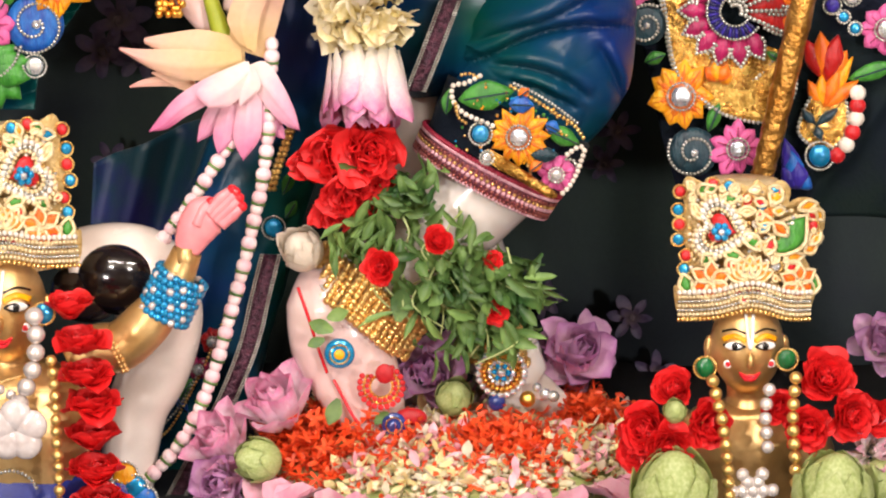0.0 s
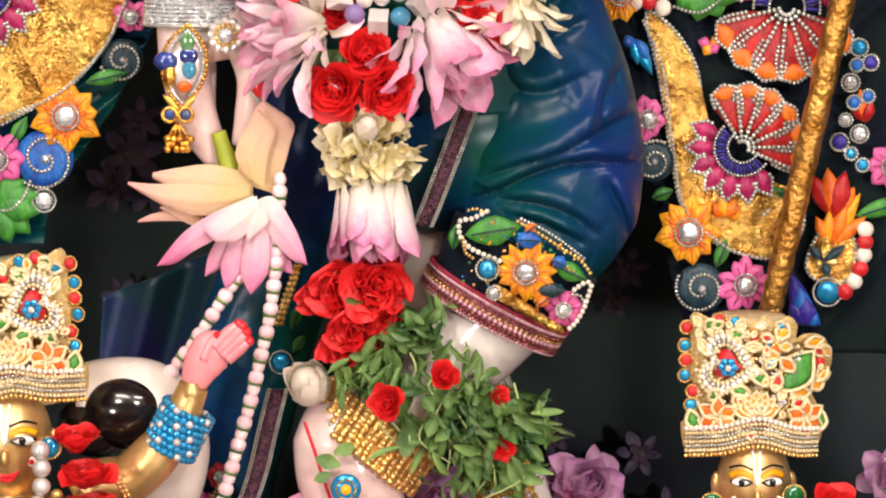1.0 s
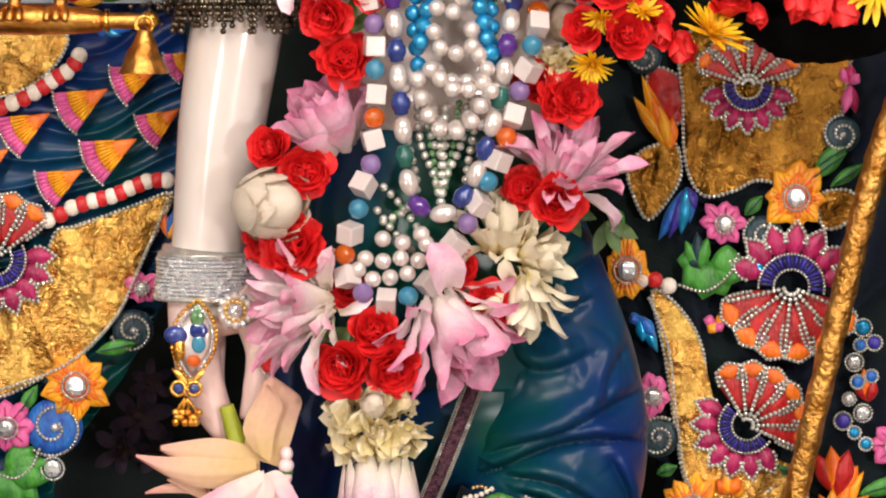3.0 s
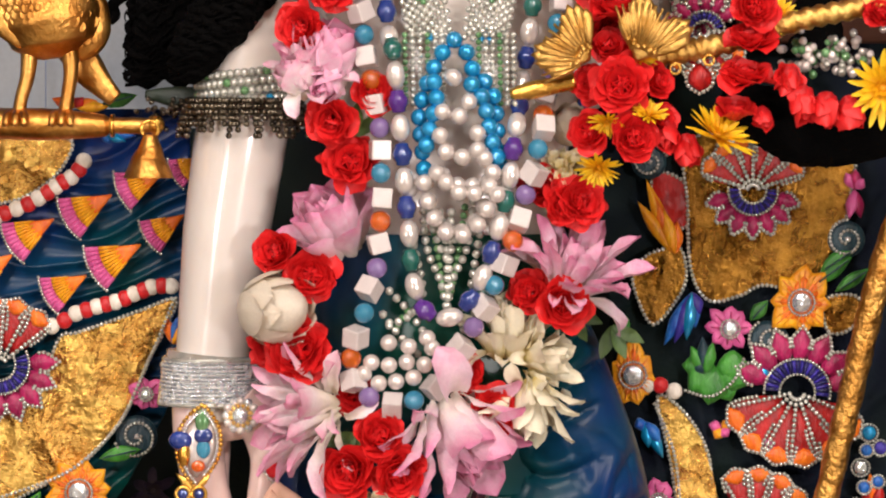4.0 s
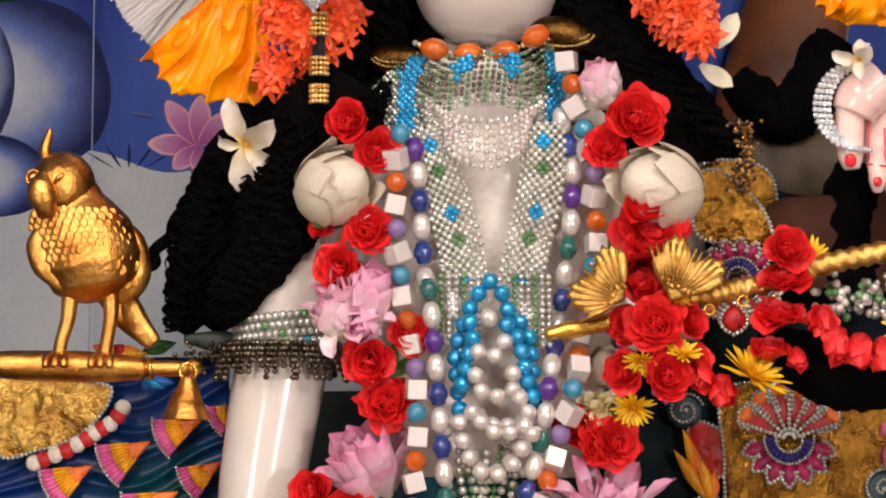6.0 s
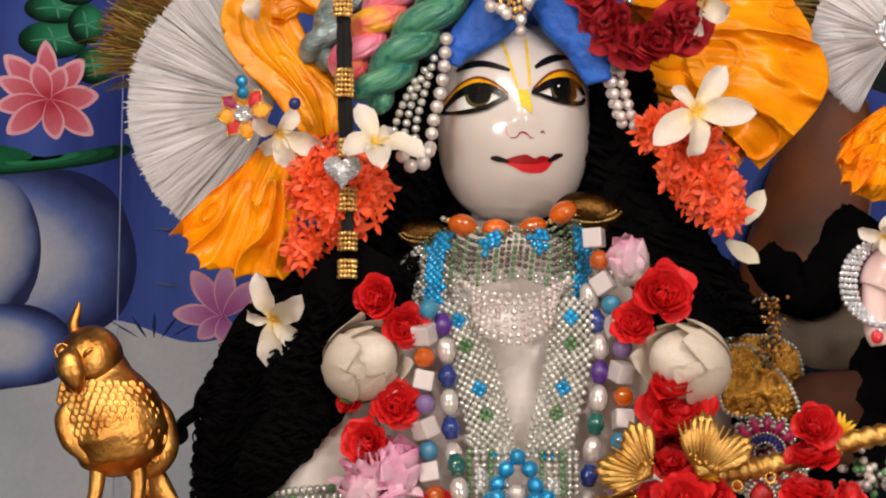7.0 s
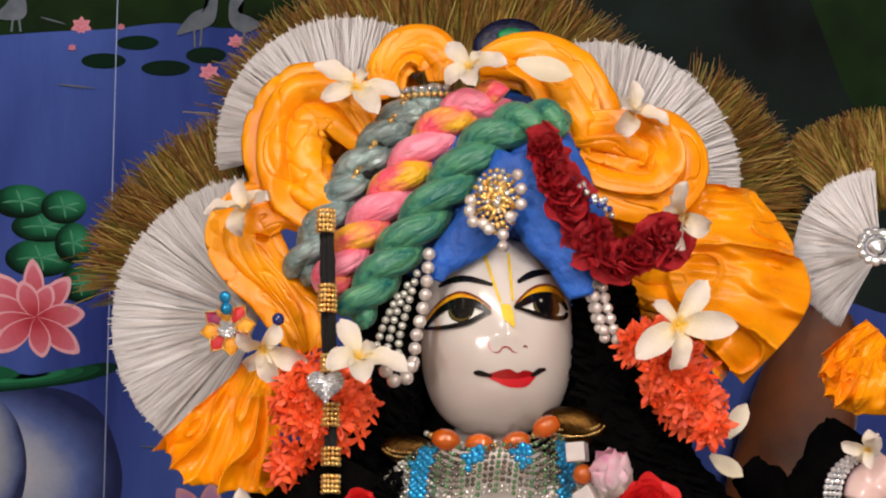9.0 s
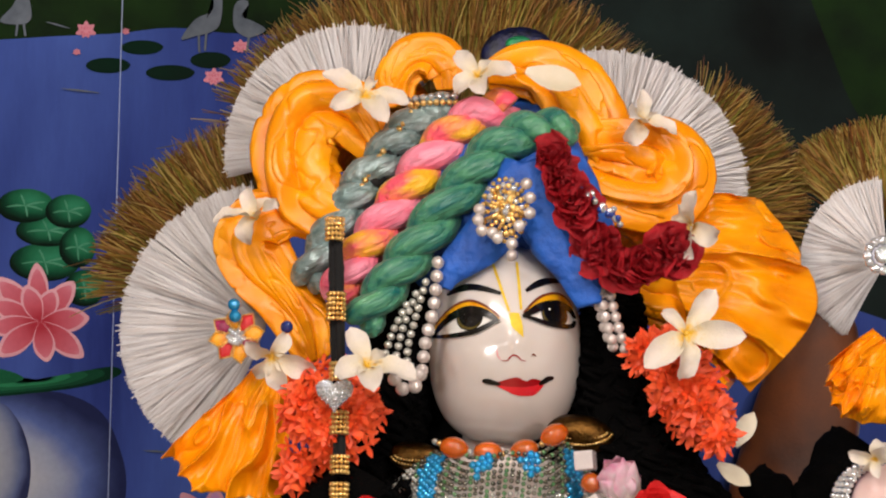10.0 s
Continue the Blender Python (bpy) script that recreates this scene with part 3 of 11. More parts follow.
for a, c in (((-0.288, 0.620, 2.598), (-0.287, 0.620, 2.579)), ((-0.280, 0.620, 2.601), (-0.281, 0.620, 2.581)), ((-0.234, 0.620, 2.597), (-0.236, 0.620, 2.581)), ((-0.484, 0.620, 2.610), (-0.485, 0.620, 2.597)), ((-0.477, 0.620, 2.610), (-0.475, 0.620, 2.597))):
    p, q = Vector(a), Vector(c)
    stroke("painted_leg", [p - Vector((.0012, 0, 0)), p + Vector((.0012, 0, 0)), q + Vector((.0012, 0, 0)), q - Vector((.0012, 0, 0))], paint_grey, 1)
for a, c in (((-0.436, 0.620, 2.539), (-0.391, 0.620, 2.534)), ((-0.337, 0.620, 2.149), (-0.302, 0.620, 2.147)), ((-0.334, 0.620, 2.092), (-0.307, 0.620, 2.088)), ((-0.454, 0.620, 2.613), (-0.426, 0.620, 2.605))):
    p, q = Vector(a), Vector(c)
    stroke("painted_ripple", [p, (p + q) / 2 + Vector((0, 0, .0012)), q, (p + q) / 2 - Vector((0, 0, .0008))], paint_grey, 3)
line_x = Vector((-0.369, 0.600, 2.447)).x
whole("hanging_thread", Bag().add(rings([(line_x, .60, 1.5), (line_x, .60, 3.39)], [.0006], 6)), paint_white, "thin white thread hanging before the painted wall", "thread")
altar_wood = material("altar_cloth", "101618", 0.85, col2="07090c", scale=4, bump=0.2, bscale=150)
whole("altar", Bag().add(slab(-1.2, 1.2, -0.35, BACK - 0.06, 0, 1.06)), altar_wood, "dark cloth-covered altar block under the statues", "altar", kind="structure")


def back_curtain(u, w):
    x = -1.2 + 2.4 * u
    z = 1.061 + (1.80 - 1.061) * w
    return x, 0.46 + 0.02 * math.sin(x * 38) + 0.01 * noise.noise(Vector((x * 20, z * 4, 0))), z


dark_cloth = material("dark_green_cloth", "2e3d36", 0.9, col2="1a202a", scale=5, bump=0.2, bscale=200)
whole("back_curtain", Bag().add(sheet(back_curtain, 120, 10)), dark_cloth, "dark green pleated cloth hanging behind the statues", "curtain")


def left_cloth(u, w):
    a = Vector((-0.257, 0.200, 1.311)) + (Vector((-0.085, 0.200, 1.381)) - Vector((-0.257, 0.200, 1.311))) * u
    c = Vector((-0.269, 0.200, 1.191)) + (Vector((-0.125, 0.200, 1.190)) - Vector((-0.269, 0.200, 1.191))) * u
    p = a + (c - a) * w
    return p.x, p.y + .012 * math.sin(u * 17 + w * 2), p.z


whole("violet_cloth", Bag().add(sheet(left_cloth, 50, 20)), material("violet_green_silk", "1e1a5c", 0.5, col2="0a3440", scale=11, bump=.2, contrast=.15, sheen=.3), "blue-violet silk shot with green behind the cow", "cloth")


# ---- the large marble statue, one mesh ----
HEAD = Vector((0.046, 0.020, 2.169))
HRX, HRY, HRZ = 0.0655, 0.078, 0.089


def jaw(z):
    """Width of the head at height z (-1 chin to 1 crown)."""
    s = min(max(-z, 0.0), 0.9999)
    return (1 - s ** 2.6) ** (1 / 2.6) / math.sqrt(1 - s * s) - 0.05 * max(0.0, z - 0.2)


def bumps(x, z):
    """How far the face stands out at x, z from the head's middle."""
    g = lambda cx, cz, sx, sz: math.exp(-((x - cx) / sx) ** 2 - ((z - cz) / sz) ** 2)
    nose = 0.0042 * g(0.010, -0.012, 0.0110, 0.015) + 0.0018 * g(0.009, 0.008, 0.010, 0.022) + 0.0010 * g(0.0005, -0.016, 0.007, 0.006) + 0.0010 * g(0.0195, -0.0155, 0.007, 0.006)
    mouth = 0.003 * g(0.008, -0.036, 0.022, 0.012) + 0.003 * g(0.006, -0.058, 0.018, 0.013)
    cheek = 0.002 * g(-0.028, -0.022, 0.022, 0.022) + 0.002 * g(0.042, -0.018, 0.018, 0.022)
    socket = -0.002 * g(-0.035, 0.014, 0.024, 0.013) - 0.002 * g(0.038, 0.02, 0.022, 0.013)
    return nose + mouth + cheek + socket


def headfront(x, z):
    """The y of the face at world x, z."""
    dx, dz = x - HEAD.x, z - HEAD.z
    q = 1 - (dx / (HRX * jaw(dz / HRZ))) ** 2 - (dz / HRZ) ** 2
    return HEAD.y - HRY * math.sqrt(max(q, 0.0)) - bumps(dx, dz)


def facepatch(bag, lower, upper, mat, lift=0.0006, n=4):
    """A painted patch between two lines on the face."""
    a, b = smoothpath(lower, 5), smoothpath(upper, 5)
    v = []
    for k in range(n + 1):
        for p, q in zip(a, b):
            r = p + (q - p) * k / n
            v.append((r[0], headfront(r[0], r[2]) - lift, r[2]))
    bag.add((v, lattice(len(a), n + 1)), mat=mat)


def facedisc(bag, c, r, mat, lift, lower=None, upper=None):
    """A painted disc on the face, cut off by the lids where they are given."""
    n, m = 28, 5
    v = [(c[0], headfront(c[0], c[2]) - lift, c[2])]
    for j in range(1, m + 1):
        for k in range(n):
            x, z = c[0] + r * j / m * math.cos(2 * math.pi * k / n), c[2] + r * j / m * math.sin(2 * math.pi * k / n)
            if upper is not None:
                z = min(z, float(np.interp(x, upper[:, 0], upper[:, 2])))
            if lower is not None:
                z = max(z, float(np.interp(x, lower[:, 0], lower[:, 2])))
            v.append((x, headfront(x, z) - lift, z))
    f = [(0, 1 + k, 1 + (k + 1) % n) for k in range(n)]
    f += [(1 + j * n + k, 1 + (j + 1) * n + k, 1 + (j + 1) * n + (k + 1) % n, 1 + j * n + (k + 1) % n) for j in range(m - 1) for k in range(n)]
    bag.add((v, f), mat=mat)


def faceline(bag, pts, w, mat, lift, taper=0.65):
    """A painted line with tapering ends."""
    p = smoothpath(pts, 7)
    n = len(p)
    v = []
    for k in range(n):
        t = p[min(k + 1, n - 1)] - p[max(k - 1, 0)]
        s = np.array((-t[2], 0, t[0])) / (np.hypot(t[0], t[2]) + 1e-9)
        h = w / 2 * (1 - taper + taper * math.sin(math.pi * (k + 0.3) / (n - 0.4)))
        for q in (-1, -.33, .33, 1):
            r = p[k] + s * h * q
            v.append((r[0], headfront(r[0], r[2]) - lift, r[2]))
    bag.add((v, lattice(4, n)), mat=mat)


statue = Bag()
hv = []
NU, NV = 96, 80
for j in range(NV + 1):
    p = -math.pi / 2 + math.pi * j / NV
    for i in range(NU):
        q = 2 * math.pi * i / NU
        z = math.sin(p)
        x, y = math.cos(p) * math.cos(q), math.cos(p) * math.sin(q)
        wx, wz = HRX * x * jaw(z), HRZ * z
        yy = HRY * y - (bumps(wx, wz) * min(1, -y * 2.5) if y < 0 else 0)
        hv.append((HEAD.x + wx, HEAD.y + yy, HEAD.z + wz))
statue.add((hv, lattice(NU, NV + 1, 0, True)))
# eyes, lids, brows, lips and the yellow mark
for upper, lower, lid, iris in (
        ([(-0.0153, -0.050, 2.1674), (-0.0050, -0.050, 2.1761), (0.0045, -0.050, 2.1814), (0.0148, -0.050, 2.1838), (0.0257, -0.050, 2.1819), (0.0352, -0.050, 2.1771), (0.0414, -0.050, 2.1719)],
         [(-0.0158, -0.050, 2.1675), (-0.0049, -0.050, 2.1642), (0.0069, -0.050, 2.1632), (0.0211, -0.050, 2.1647), (0.0305, -0.050, 2.1686), (0.0366, -0.050, 2.1719), (0.0414, -0.050, 2.1734)],
         [(-0.0130, -0.050, 2.1768), (-0.0027, -0.050, 2.1859), (0.0068, -0.050, 2.1907), (0.0162, -0.050, 2.1922), (0.0257, -0.050, 2.1889), (0.0352, -0.050, 2.1826), (0.0418, -0.050, 2.1764)],
         (0.0168, -0.050, 2.1773)),
        ([(0.0616, -0.050, 2.1767), (0.0682, -0.050, 2.1815), (0.0753, -0.050, 2.1863), (0.0848, -0.050, 2.1902), (0.0942, -0.050, 2.1916), (0.1018, -0.050, 2.1888), (0.1055, -0.050, 2.1830)],
         [(0.0616, -0.050, 2.1777), (0.0706, -0.050, 2.1758), (0.0800, -0.050, 2.1735), (0.0895, -0.050, 2.1725), (0.0989, -0.050, 2.1735), (0.1041, -0.050, 2.1764), (0.1060, -0.050, 2.1812)],
         [(0.0621, -0.050, 2.1803), (0.0682, -0.050, 2.1880), (0.0753, -0.050, 2.1952), (0.0838, -0.050, 2.2000), (0.0918, -0.050, 2.2015), (0.0989, -0.050, 2.1991), (0.1041, -0.050, 2.1924)],
         (0.0881, -0.050, 2.1823))):
    facepatch(statue, lower, upper, 2, 0.0007, 6)
    lo, hi = smoothpath(lower, 6), smoothpath(upper, 6)
    facedisc(statue, iris, 0.0112, 3, 0.0010, lo, hi)
    facedisc(statue, iris, 0.0106, 9, 0.0015, lo, hi)
    facedisc(statue, Vector(iris) + Vector((0.0010, 0, 0.0014)), 0.0098, 3, 0.0024, lo, hi)
    # a highlight painted on the pupil as a small white dot
    facedisc(statue, Vector(iris) + Vector((-0.0044, 0, 0.0036)), 0.0010, 2, 0.0028)
    facepatch(statue, upper, lid, 5, 0.0012, 5)
    faceline(statue, lid, 0.0022, 6, 0.0016, 0.3)
    faceline(statue, upper, 0.0074, 3, 0.0028, 0.6)
    faceline(statue, lower, 0.0044, 3, 0.0026, 0.5)
for pts in ([(-0.003, -0.050, 2.201), (0.007, -0.050, 2.204), (0.021, -0.050, 2.204), (0.043, -0.050, 2.197)], [(0.064, -0.050, 2.200), (0.073, -0.050, 2.207), (0.083, -0.050, 2.212), (0.095, -0.050, 2.215)]):
    faceline(statue, pts, 0.0062, 3, 0.0010, 0.6)
for pts in ([(0.031, -0.050, 2.241), (0.039, -0.050, 2.215), (0.045, -0.050, 2.196), (0.050, -0.050, 2.181)], [(0.056, -0.050, 2.227), (0.058, -0.050, 2.206), (0.060, -0.050, 2.183)]):
    faceline(statue, pts, 0.0024, 10, 0.0008, 0.2)
facepatch(statue, [(0.050, -0.070, 2.180), (0.052, -0.070, 2.168), (0.062, -0.070, 2.159)], [(0.058, -0.070, 2.180), (0.061, -0.070, 2.171), (0.062, -0.070, 2.159)], 10, 0.0010, 2)
facepatch(statue, [(0.0365, -0.058, 2.1220), (0.0407, -0.058, 2.1192), (0.0473, -0.058, 2.1162), (0.0548, -0.058, 2.1129), (0.0637, -0.058, 2.1124), (0.0721, -0.058, 2.1143), (0.0786, -0.058, 2.1212)], [(0.0350, -0.058, 2.1222), (0.0402, -0.058, 2.1208), (0.0472, -0.058, 2.1194), (0.0543, -0.058, 2.1189), (0.0637, -0.058, 2.1194), (0.0716, -0.058, 2.1213), (0.0796, -0.058, 2.1242)], 4, 0.0010, 5)
facepatch(statue, [(0.0350, -0.058, 2.1222), (0.0402, -0.058, 2.1208), (0.0472, -0.058, 2.1194), (0.0543, -0.058, 2.1189), (0.0637, -0.058, 2.1194), (0.0716, -0.058, 2.1213), (0.0796, -0.058, 2.1242)], [(0.0350, -0.058, 2.1226), (0.0416, -0.058, 2.1231), (0.0505, -0.058, 2.1255), (0.0575, -0.058, 2.1265), (0.0641, -0.058, 2.1241), (0.0707, -0.058, 2.1265), (0.0800, -0.058, 2.1247)], 11, 0.0008, 5)
faceline(statue, [(0.0275, -0.058, 2.1240), (0.0313, -0.058, 2.1236), (0.0355, -0.058, 2.1226), (0.0426, -0.058, 2.1208)], 0.0044, 3, 0.0014, 0.6)
faceline(statue, [(0.0754, -0.058, 2.1223), (0.0796, -0.058, 2.1251), (0.0833, -0.058, 2.1275), (0.0875, -0.058, 2.1290)], 0.0042, 3, 0.0014, 0.6)
faceline(statue, [(0.0434, -0.058, 2.1398), (0.0486, -0.058, 2.1398), (0.0514, -0.058, 2.1431), (0.0547, -0.058, 2.1441), (0.0580, -0.058, 2.1426), (0.0603, -0.058, 2.1403), (0.0641, -0.058, 2.1398)], 0.0012, 11, 0.0009)
faceline(statue, [(0.0396, -0.058, 2.1497), (0.0406, -0.058, 2.1440), (0.0434, -0.058, 2.1402)], 0.0010, 8, 0.0008)
faceline(statue, [(0.0688, -0.058, 2.1441), (0.0706, -0.058, 2.1460), (0.0725, -0.058, 2.1441)], 0.0013, 6, 0.0009)

# neck and torso
statue.add(rings([(0.038, 0.050, 2.105), (0.038, 0.050, 2.080), (0.039, 0.050, 2.055)], [0.028, 0.030, 0.040], 32))
def torso_ring(c, hw, hd, n=40):
    return [(c[0] + hw * math.cos(2 * math.pi * k / n), c[1] + hd * math.sin(2 * math.pi * k / n), c[2]) for k in range(n)]
tv = []
TORSO = [((0.039, 0.040, 2.069), 0.045, 0.040), ((0.039, 0.050, 2.053), 0.085, 0.055), ((0.039, 0.050, 2.031), 0.125, 0.070), ((0.039, 0.050, 2.002), 0.135, 0.082), ((0.038, 0.050, 1.943), 0.125, 0.090),
         ((0.053, 0.050, 1.868), 0.112, 0.084), ((0.051, 0.050, 1.791), 0.098, 0.078), ((0.049, 0.050, 1.715), 0.092, 0.075), ((0.044, 0.050, 1.649), 0.108, 0.080), ((0.050, 0.050, 1.567), 0.115, 0.080), ((0.059, 0.050, 1.500), 0.10, 0.07)]
for c, hw, hd in TORSO:
    tv += torso_ring(c, hw, hd)
statue.add((tv, [tuple(reversed(f)) for f in lattice(40, len(TORSO), 0, True)]))
# bent right arm under the garland and straight left arm
statue.add(rings(smoothpath([(-0.061, 0.010, 2.021), (-0.094, 0.010, 1.978), (-0.105, 0.010, 1.941), (-0.113, 0.010, 1.894), (-0.120, 0.010, 1.832), (-0.128, 0.010, 1.781), (-0.138, 0.010, 1.715), (-0.147, 0.010, 1.639), (-0.152, 0.010, 1.592), (-0.153, 0.010, 1.559)]), [0.030, 0.040, 0.040, 0.038, 0.038, 0.0385, 0.0365, 0.0318, 0.0292, 0.030], 40))
statue.add(rings(smoothpath([(0.141, 0.090, 1.996), (0.180, 0.090, 1.962), (0.199, 0.090, 1.903), (0.197, 0.090, 1.835)]), [0.045, 0.042, 0.038, 0.034], 24))
statue.add(rings(smoothpath([(0.194, 0.030, 1.832), (0.182, 0.030, 1.851), (0.159, 0.030, 1.865)]), [0.034, 0.028, 0.022], 24))
# lowered palm with fingers and thumb closing round a stem
statue.add(rings(smoothpath([(-0.147, 0.008, 1.604), (-0.146, 0.008, 1.581), (-0.143, 0.008, 1.560), (-0.140, 0.008, 1.541)]), [0.029, 0.034, 0.034, 0.024], 28, 0.62), mat=1)
statue.add(rings(smoothpath([(-0.165, 0.000, 1.575), (-0.161, 0.000, 1.544), (-0.155, 0.000, 1.506), (-0.142, 0.000, 1.473), (-0.132, 0.000, 1.453)]), [0.018, 0.021, 0.019, 0.0145, 0.007], 24), mat=1)
statue.add(rings(smoothpath([(-0.157, 0.014, 1.566), (-0.153, 0.014, 1.536), (-0.150, 0.014, 1.500), (-0.139, 0.014, 1.471)]), [0.020, 0.018, 0.014, 0.009], 20), mat=1)
statue.add(rings(smoothpath([(-0.127, -0.004, 1.573), (-0.112, -0.004, 1.557), (-0.105, -0.004, 1.528), (-0.108, -0.004, 1.497), (-0.116, -0.004, 1.471)]), [0.020, 0.0165, 0.0125, 0.0120, 0.007], 20), mat=1)
# crossed leg, foot, and the leg behind
statue.add(rings(smoothpath([(0.120, 0.000, 1.353), (0.099, 0.000, 1.330), (0.065, 0.000, 1.295), (0.027, 0.000, 1.266), (-0.007, 0.000, 1.245), (-0.026, 0.000, 1.226)]), [0.044, 0.045, 0.042, 0.036, 0.037, 0.042], 36))
statue.add(rings(smoothpath([(-0.037, -0.010, 1.257), (-0.035, -0.010, 1.228), (-0.030, -0.010, 1.194), (-0.015, -0.010, 1.154), (-0.004, -0.010, 1.125), (0.010, -0.010, 1.095)]), [0.022, 0.040, 0.043, 0.037, 0.030, 0.018], 36, 0.75), mat=1)
statue.add(rings(smoothpath([(0.038, 0.080, 1.440), (0.044, 0.080, 1.372), (0.065, 0.080, 1.283), (0.099, 0.080, 1.192), (0.111, 0.080, 1.152)]), [0.045, 0.043, 0.036, 0.030, 0.034], 28))
statue.add(rings(smoothpath([(0.110, 0.020, 1.166), (0.126, 0.020, 1.141), (0.143, 0.020, 1.133), (0.160, 0.020, 1.128)]), [0.032, 0.026, 0.018, 0.008], 20, 0.7))
for k, p in enumerate([(-0.006, -0.030, 1.115), (0.002, -0.030, 1.112), (0.010, -0.030, 1.110), (0.017, -0.030, 1.111), (0.022, -0.030, 1.114)]):
    statue.add(FINE, put(Matrix(), p, (0.011 - 0.001 * k, 0.013, 0.012)), 1)
# red lines drawn on the foot
for line in ([(-0.063, -0.047, 1.246), (-0.055, -0.047, 1.221), (-0.048, -0.047, 1.197), (-0.040, -0.047, 1.173)], [(-0.035, -0.042, 1.166), (-0.028, -0.042, 1.152), (-0.021, -0.042, 1.138), (-0.014, -0.042, 1.127)]):
    statue.add(rings(smoothpath(line), [0.0014], 6), mat=4)
whole("marble_statue", statue, [marble, skin_pink, eye_white, ink_black, lip_red, lid_yellow, brow_brown, palm_pink, palm_pink, material("dark_olive_enamel", "5c5024", 0.2, bump=0.0, coat=0.6), material("pale_yellow_paste", "f0cf38", 0.6, col2="e2b820", scale=90, bump=0.1), material("dark_red_enamel", "a01018", 0.2, bump=0.0, coat=0.5, vary=0.05)], "white polished marble statue standing cross-legged with painted features", "statue")


# ---- flowers, built once at unit size ----
def radial(name, inner, mid, outer, rough=0.5, stops=(0.1, 0.5, 0.95), by_piece=0.08, freq=7.0, bump=0.15):
    """A petal colour that changes from the flower's heart outwards, with streaks."""
    m = material(name, mid, rough, bump=bump, bscale=30, by_piece=by_piece, sss=0.08)
    t = m.node_tree
    n, link = t.nodes, t.links
    tc = [k for k in n if k.type == "TEX_COORD"][0]
    hsv = [k for k in n if k.type == "HUE_SAT"][0]
    ln = n.new("ShaderNodeVectorMath")
    ln.operation = "LENGTH"
    link.new(tc.outputs["Object"], ln.inputs[0])
    nz = n.new("ShaderNodeTexNoise")
    nz.inputs["Scale"].default_value, nz.inputs["Detail"].default_value = freq, 4
    link.new(tc.outputs["Object"], nz.inputs["Vector"])
    add = n.new("ShaderNodeMath")
    add.operation = "MULTIPLY_ADD"
    add.inputs[1].default_value = 0.5
    link.new(nz.outputs["Fac"], add.inputs[0])
    sub = n.new("ShaderNodeMath")
    sub.operation = "SUBTRACT"
    sub.inputs[1].default_value = 0.25
    link.new(ln.outputs["Value"], sub.inputs[0])
    link.new(sub.outputs[0], add.inputs[2])
    r = n.new("ShaderNodeValToRGB")
    r.color_ramp.elements[0].position, r.color_ramp.elements[0].color = stops[0], rgb(inner)
    r.color_ramp.elements[1].position, r.color_ramp.elements[1].color = stops[2], rgb(outer)
    e = r.color_ramp.elements.new(stops[1])
    e.color = rgb(mid)
    link.new(add.outputs[0], r.inputs["Fac"])
    link.new(r.outputs[0], hsv.inputs["Color"])
    for k in n:
        if k.type == "BUMP":
            k.inputs["Distance"].default_value = 0.05
    return thin(m, 0.16)


pink_radial = radial("pink_white_lotus_petal", "ece2cc", "f2e2e4", "ea9cbc", stops=(0.1, 0.55, 1.0))
hot_pink = radial("deep_pink_lotus_petal", "f2e8de", "f0d0de", "e68cb4", stops=(0.1, 0.55, 1.0))
tip_pink = radial("pink_tipped_lotus_petal", "e8e0ca", "ecd8da", "da7cac", stops=(0.1, 0.5, 0.95))
cream_radial = radial("cream_white_lotus_petal", "dcc880", "efe7cf", "eee5cc")
mauve_radial = radial("mauve_rose_petal", "ecdcd8", "dcb2cc", "c488bc")
champa_radial = radial("frangipani_petal", "eec034", "e8dcc0", "e6dccf", stops=(0.05, 0.28, 0.7))
gerbera_radial = radial("yellow_daisy_petal", "e09a0c", "f6c414", "fad42c")
red_radial = radial("red_rose_radial", "b00c14", "de1c20", "ee3030", by_piece=0.12)
deep_radial = radial("dried_red_rose_petal", "7c0812", "aa101e", "bc1624", by_piece=0.2, bump=0.4)
white_rose = radial("white_bud_petal", "dccfae", "e2d7c4", "e4d8c6")


def bloom(layers, seed, jit, core, material_, name, fat=0.55):
    """A flower's plan: its core and the poses of its petals, a mesh or two for each layer.
    layers: rows of (count, length, width, elevation, cup, curl, tip, base radius, base height)."""
    rnd = random.Random(seed)
    petals = []
    for n, length, width, elev, cup, curl, tip, r0, z0 in layers:
        kinds = [Bag().add(leafshape(length, width, cup, curl * (1 + 0.5 * j), tip, 7, 9, wave=(0.01 + jit * 0.1 if jit < 0.2 else 0.025 + jit * 0.2), fat=fat)).mesh("petal", material_) for j in (-1, 1)]
        off = rnd.uniform(0, 6.28)
        for i in range(n):
            a = off + 2 * math.pi * (i + rnd.uniform(-jit, jit)) / n
            s = 1 + rnd.uniform(-jit, jit)
            el = radians(elev + rnd.uniform(-60, 60) * jit)
            m = Matrix.Rotation(a, 4, "Z") @ Matrix.Translation((r0, 0, z0)) @ Matrix.Rotation(-el, 4, "Y") @ Matrix.Rotation(rnd.uniform(-2 * jit, 2 * jit), 4, "X") @ Matrix.Diagonal((s, s * (1 + rnd.uniform(-jit, jit)), s, 1))
            petals.append((kinds[i % 2], m))
    heart_ = Bag().add(ball(12, 8), put(Matrix(), (0, 0, core * 0.5), core)).mesh(name, material_)
    return heart_, petals, name


def place_bloom(plan, m, parent, name=None):
    heart_, petals, kind = plan
    ob = share(name or kind, heart_, m, parent)
    for me, q in petals:
        share("petal", me, q, ob)
    return ob


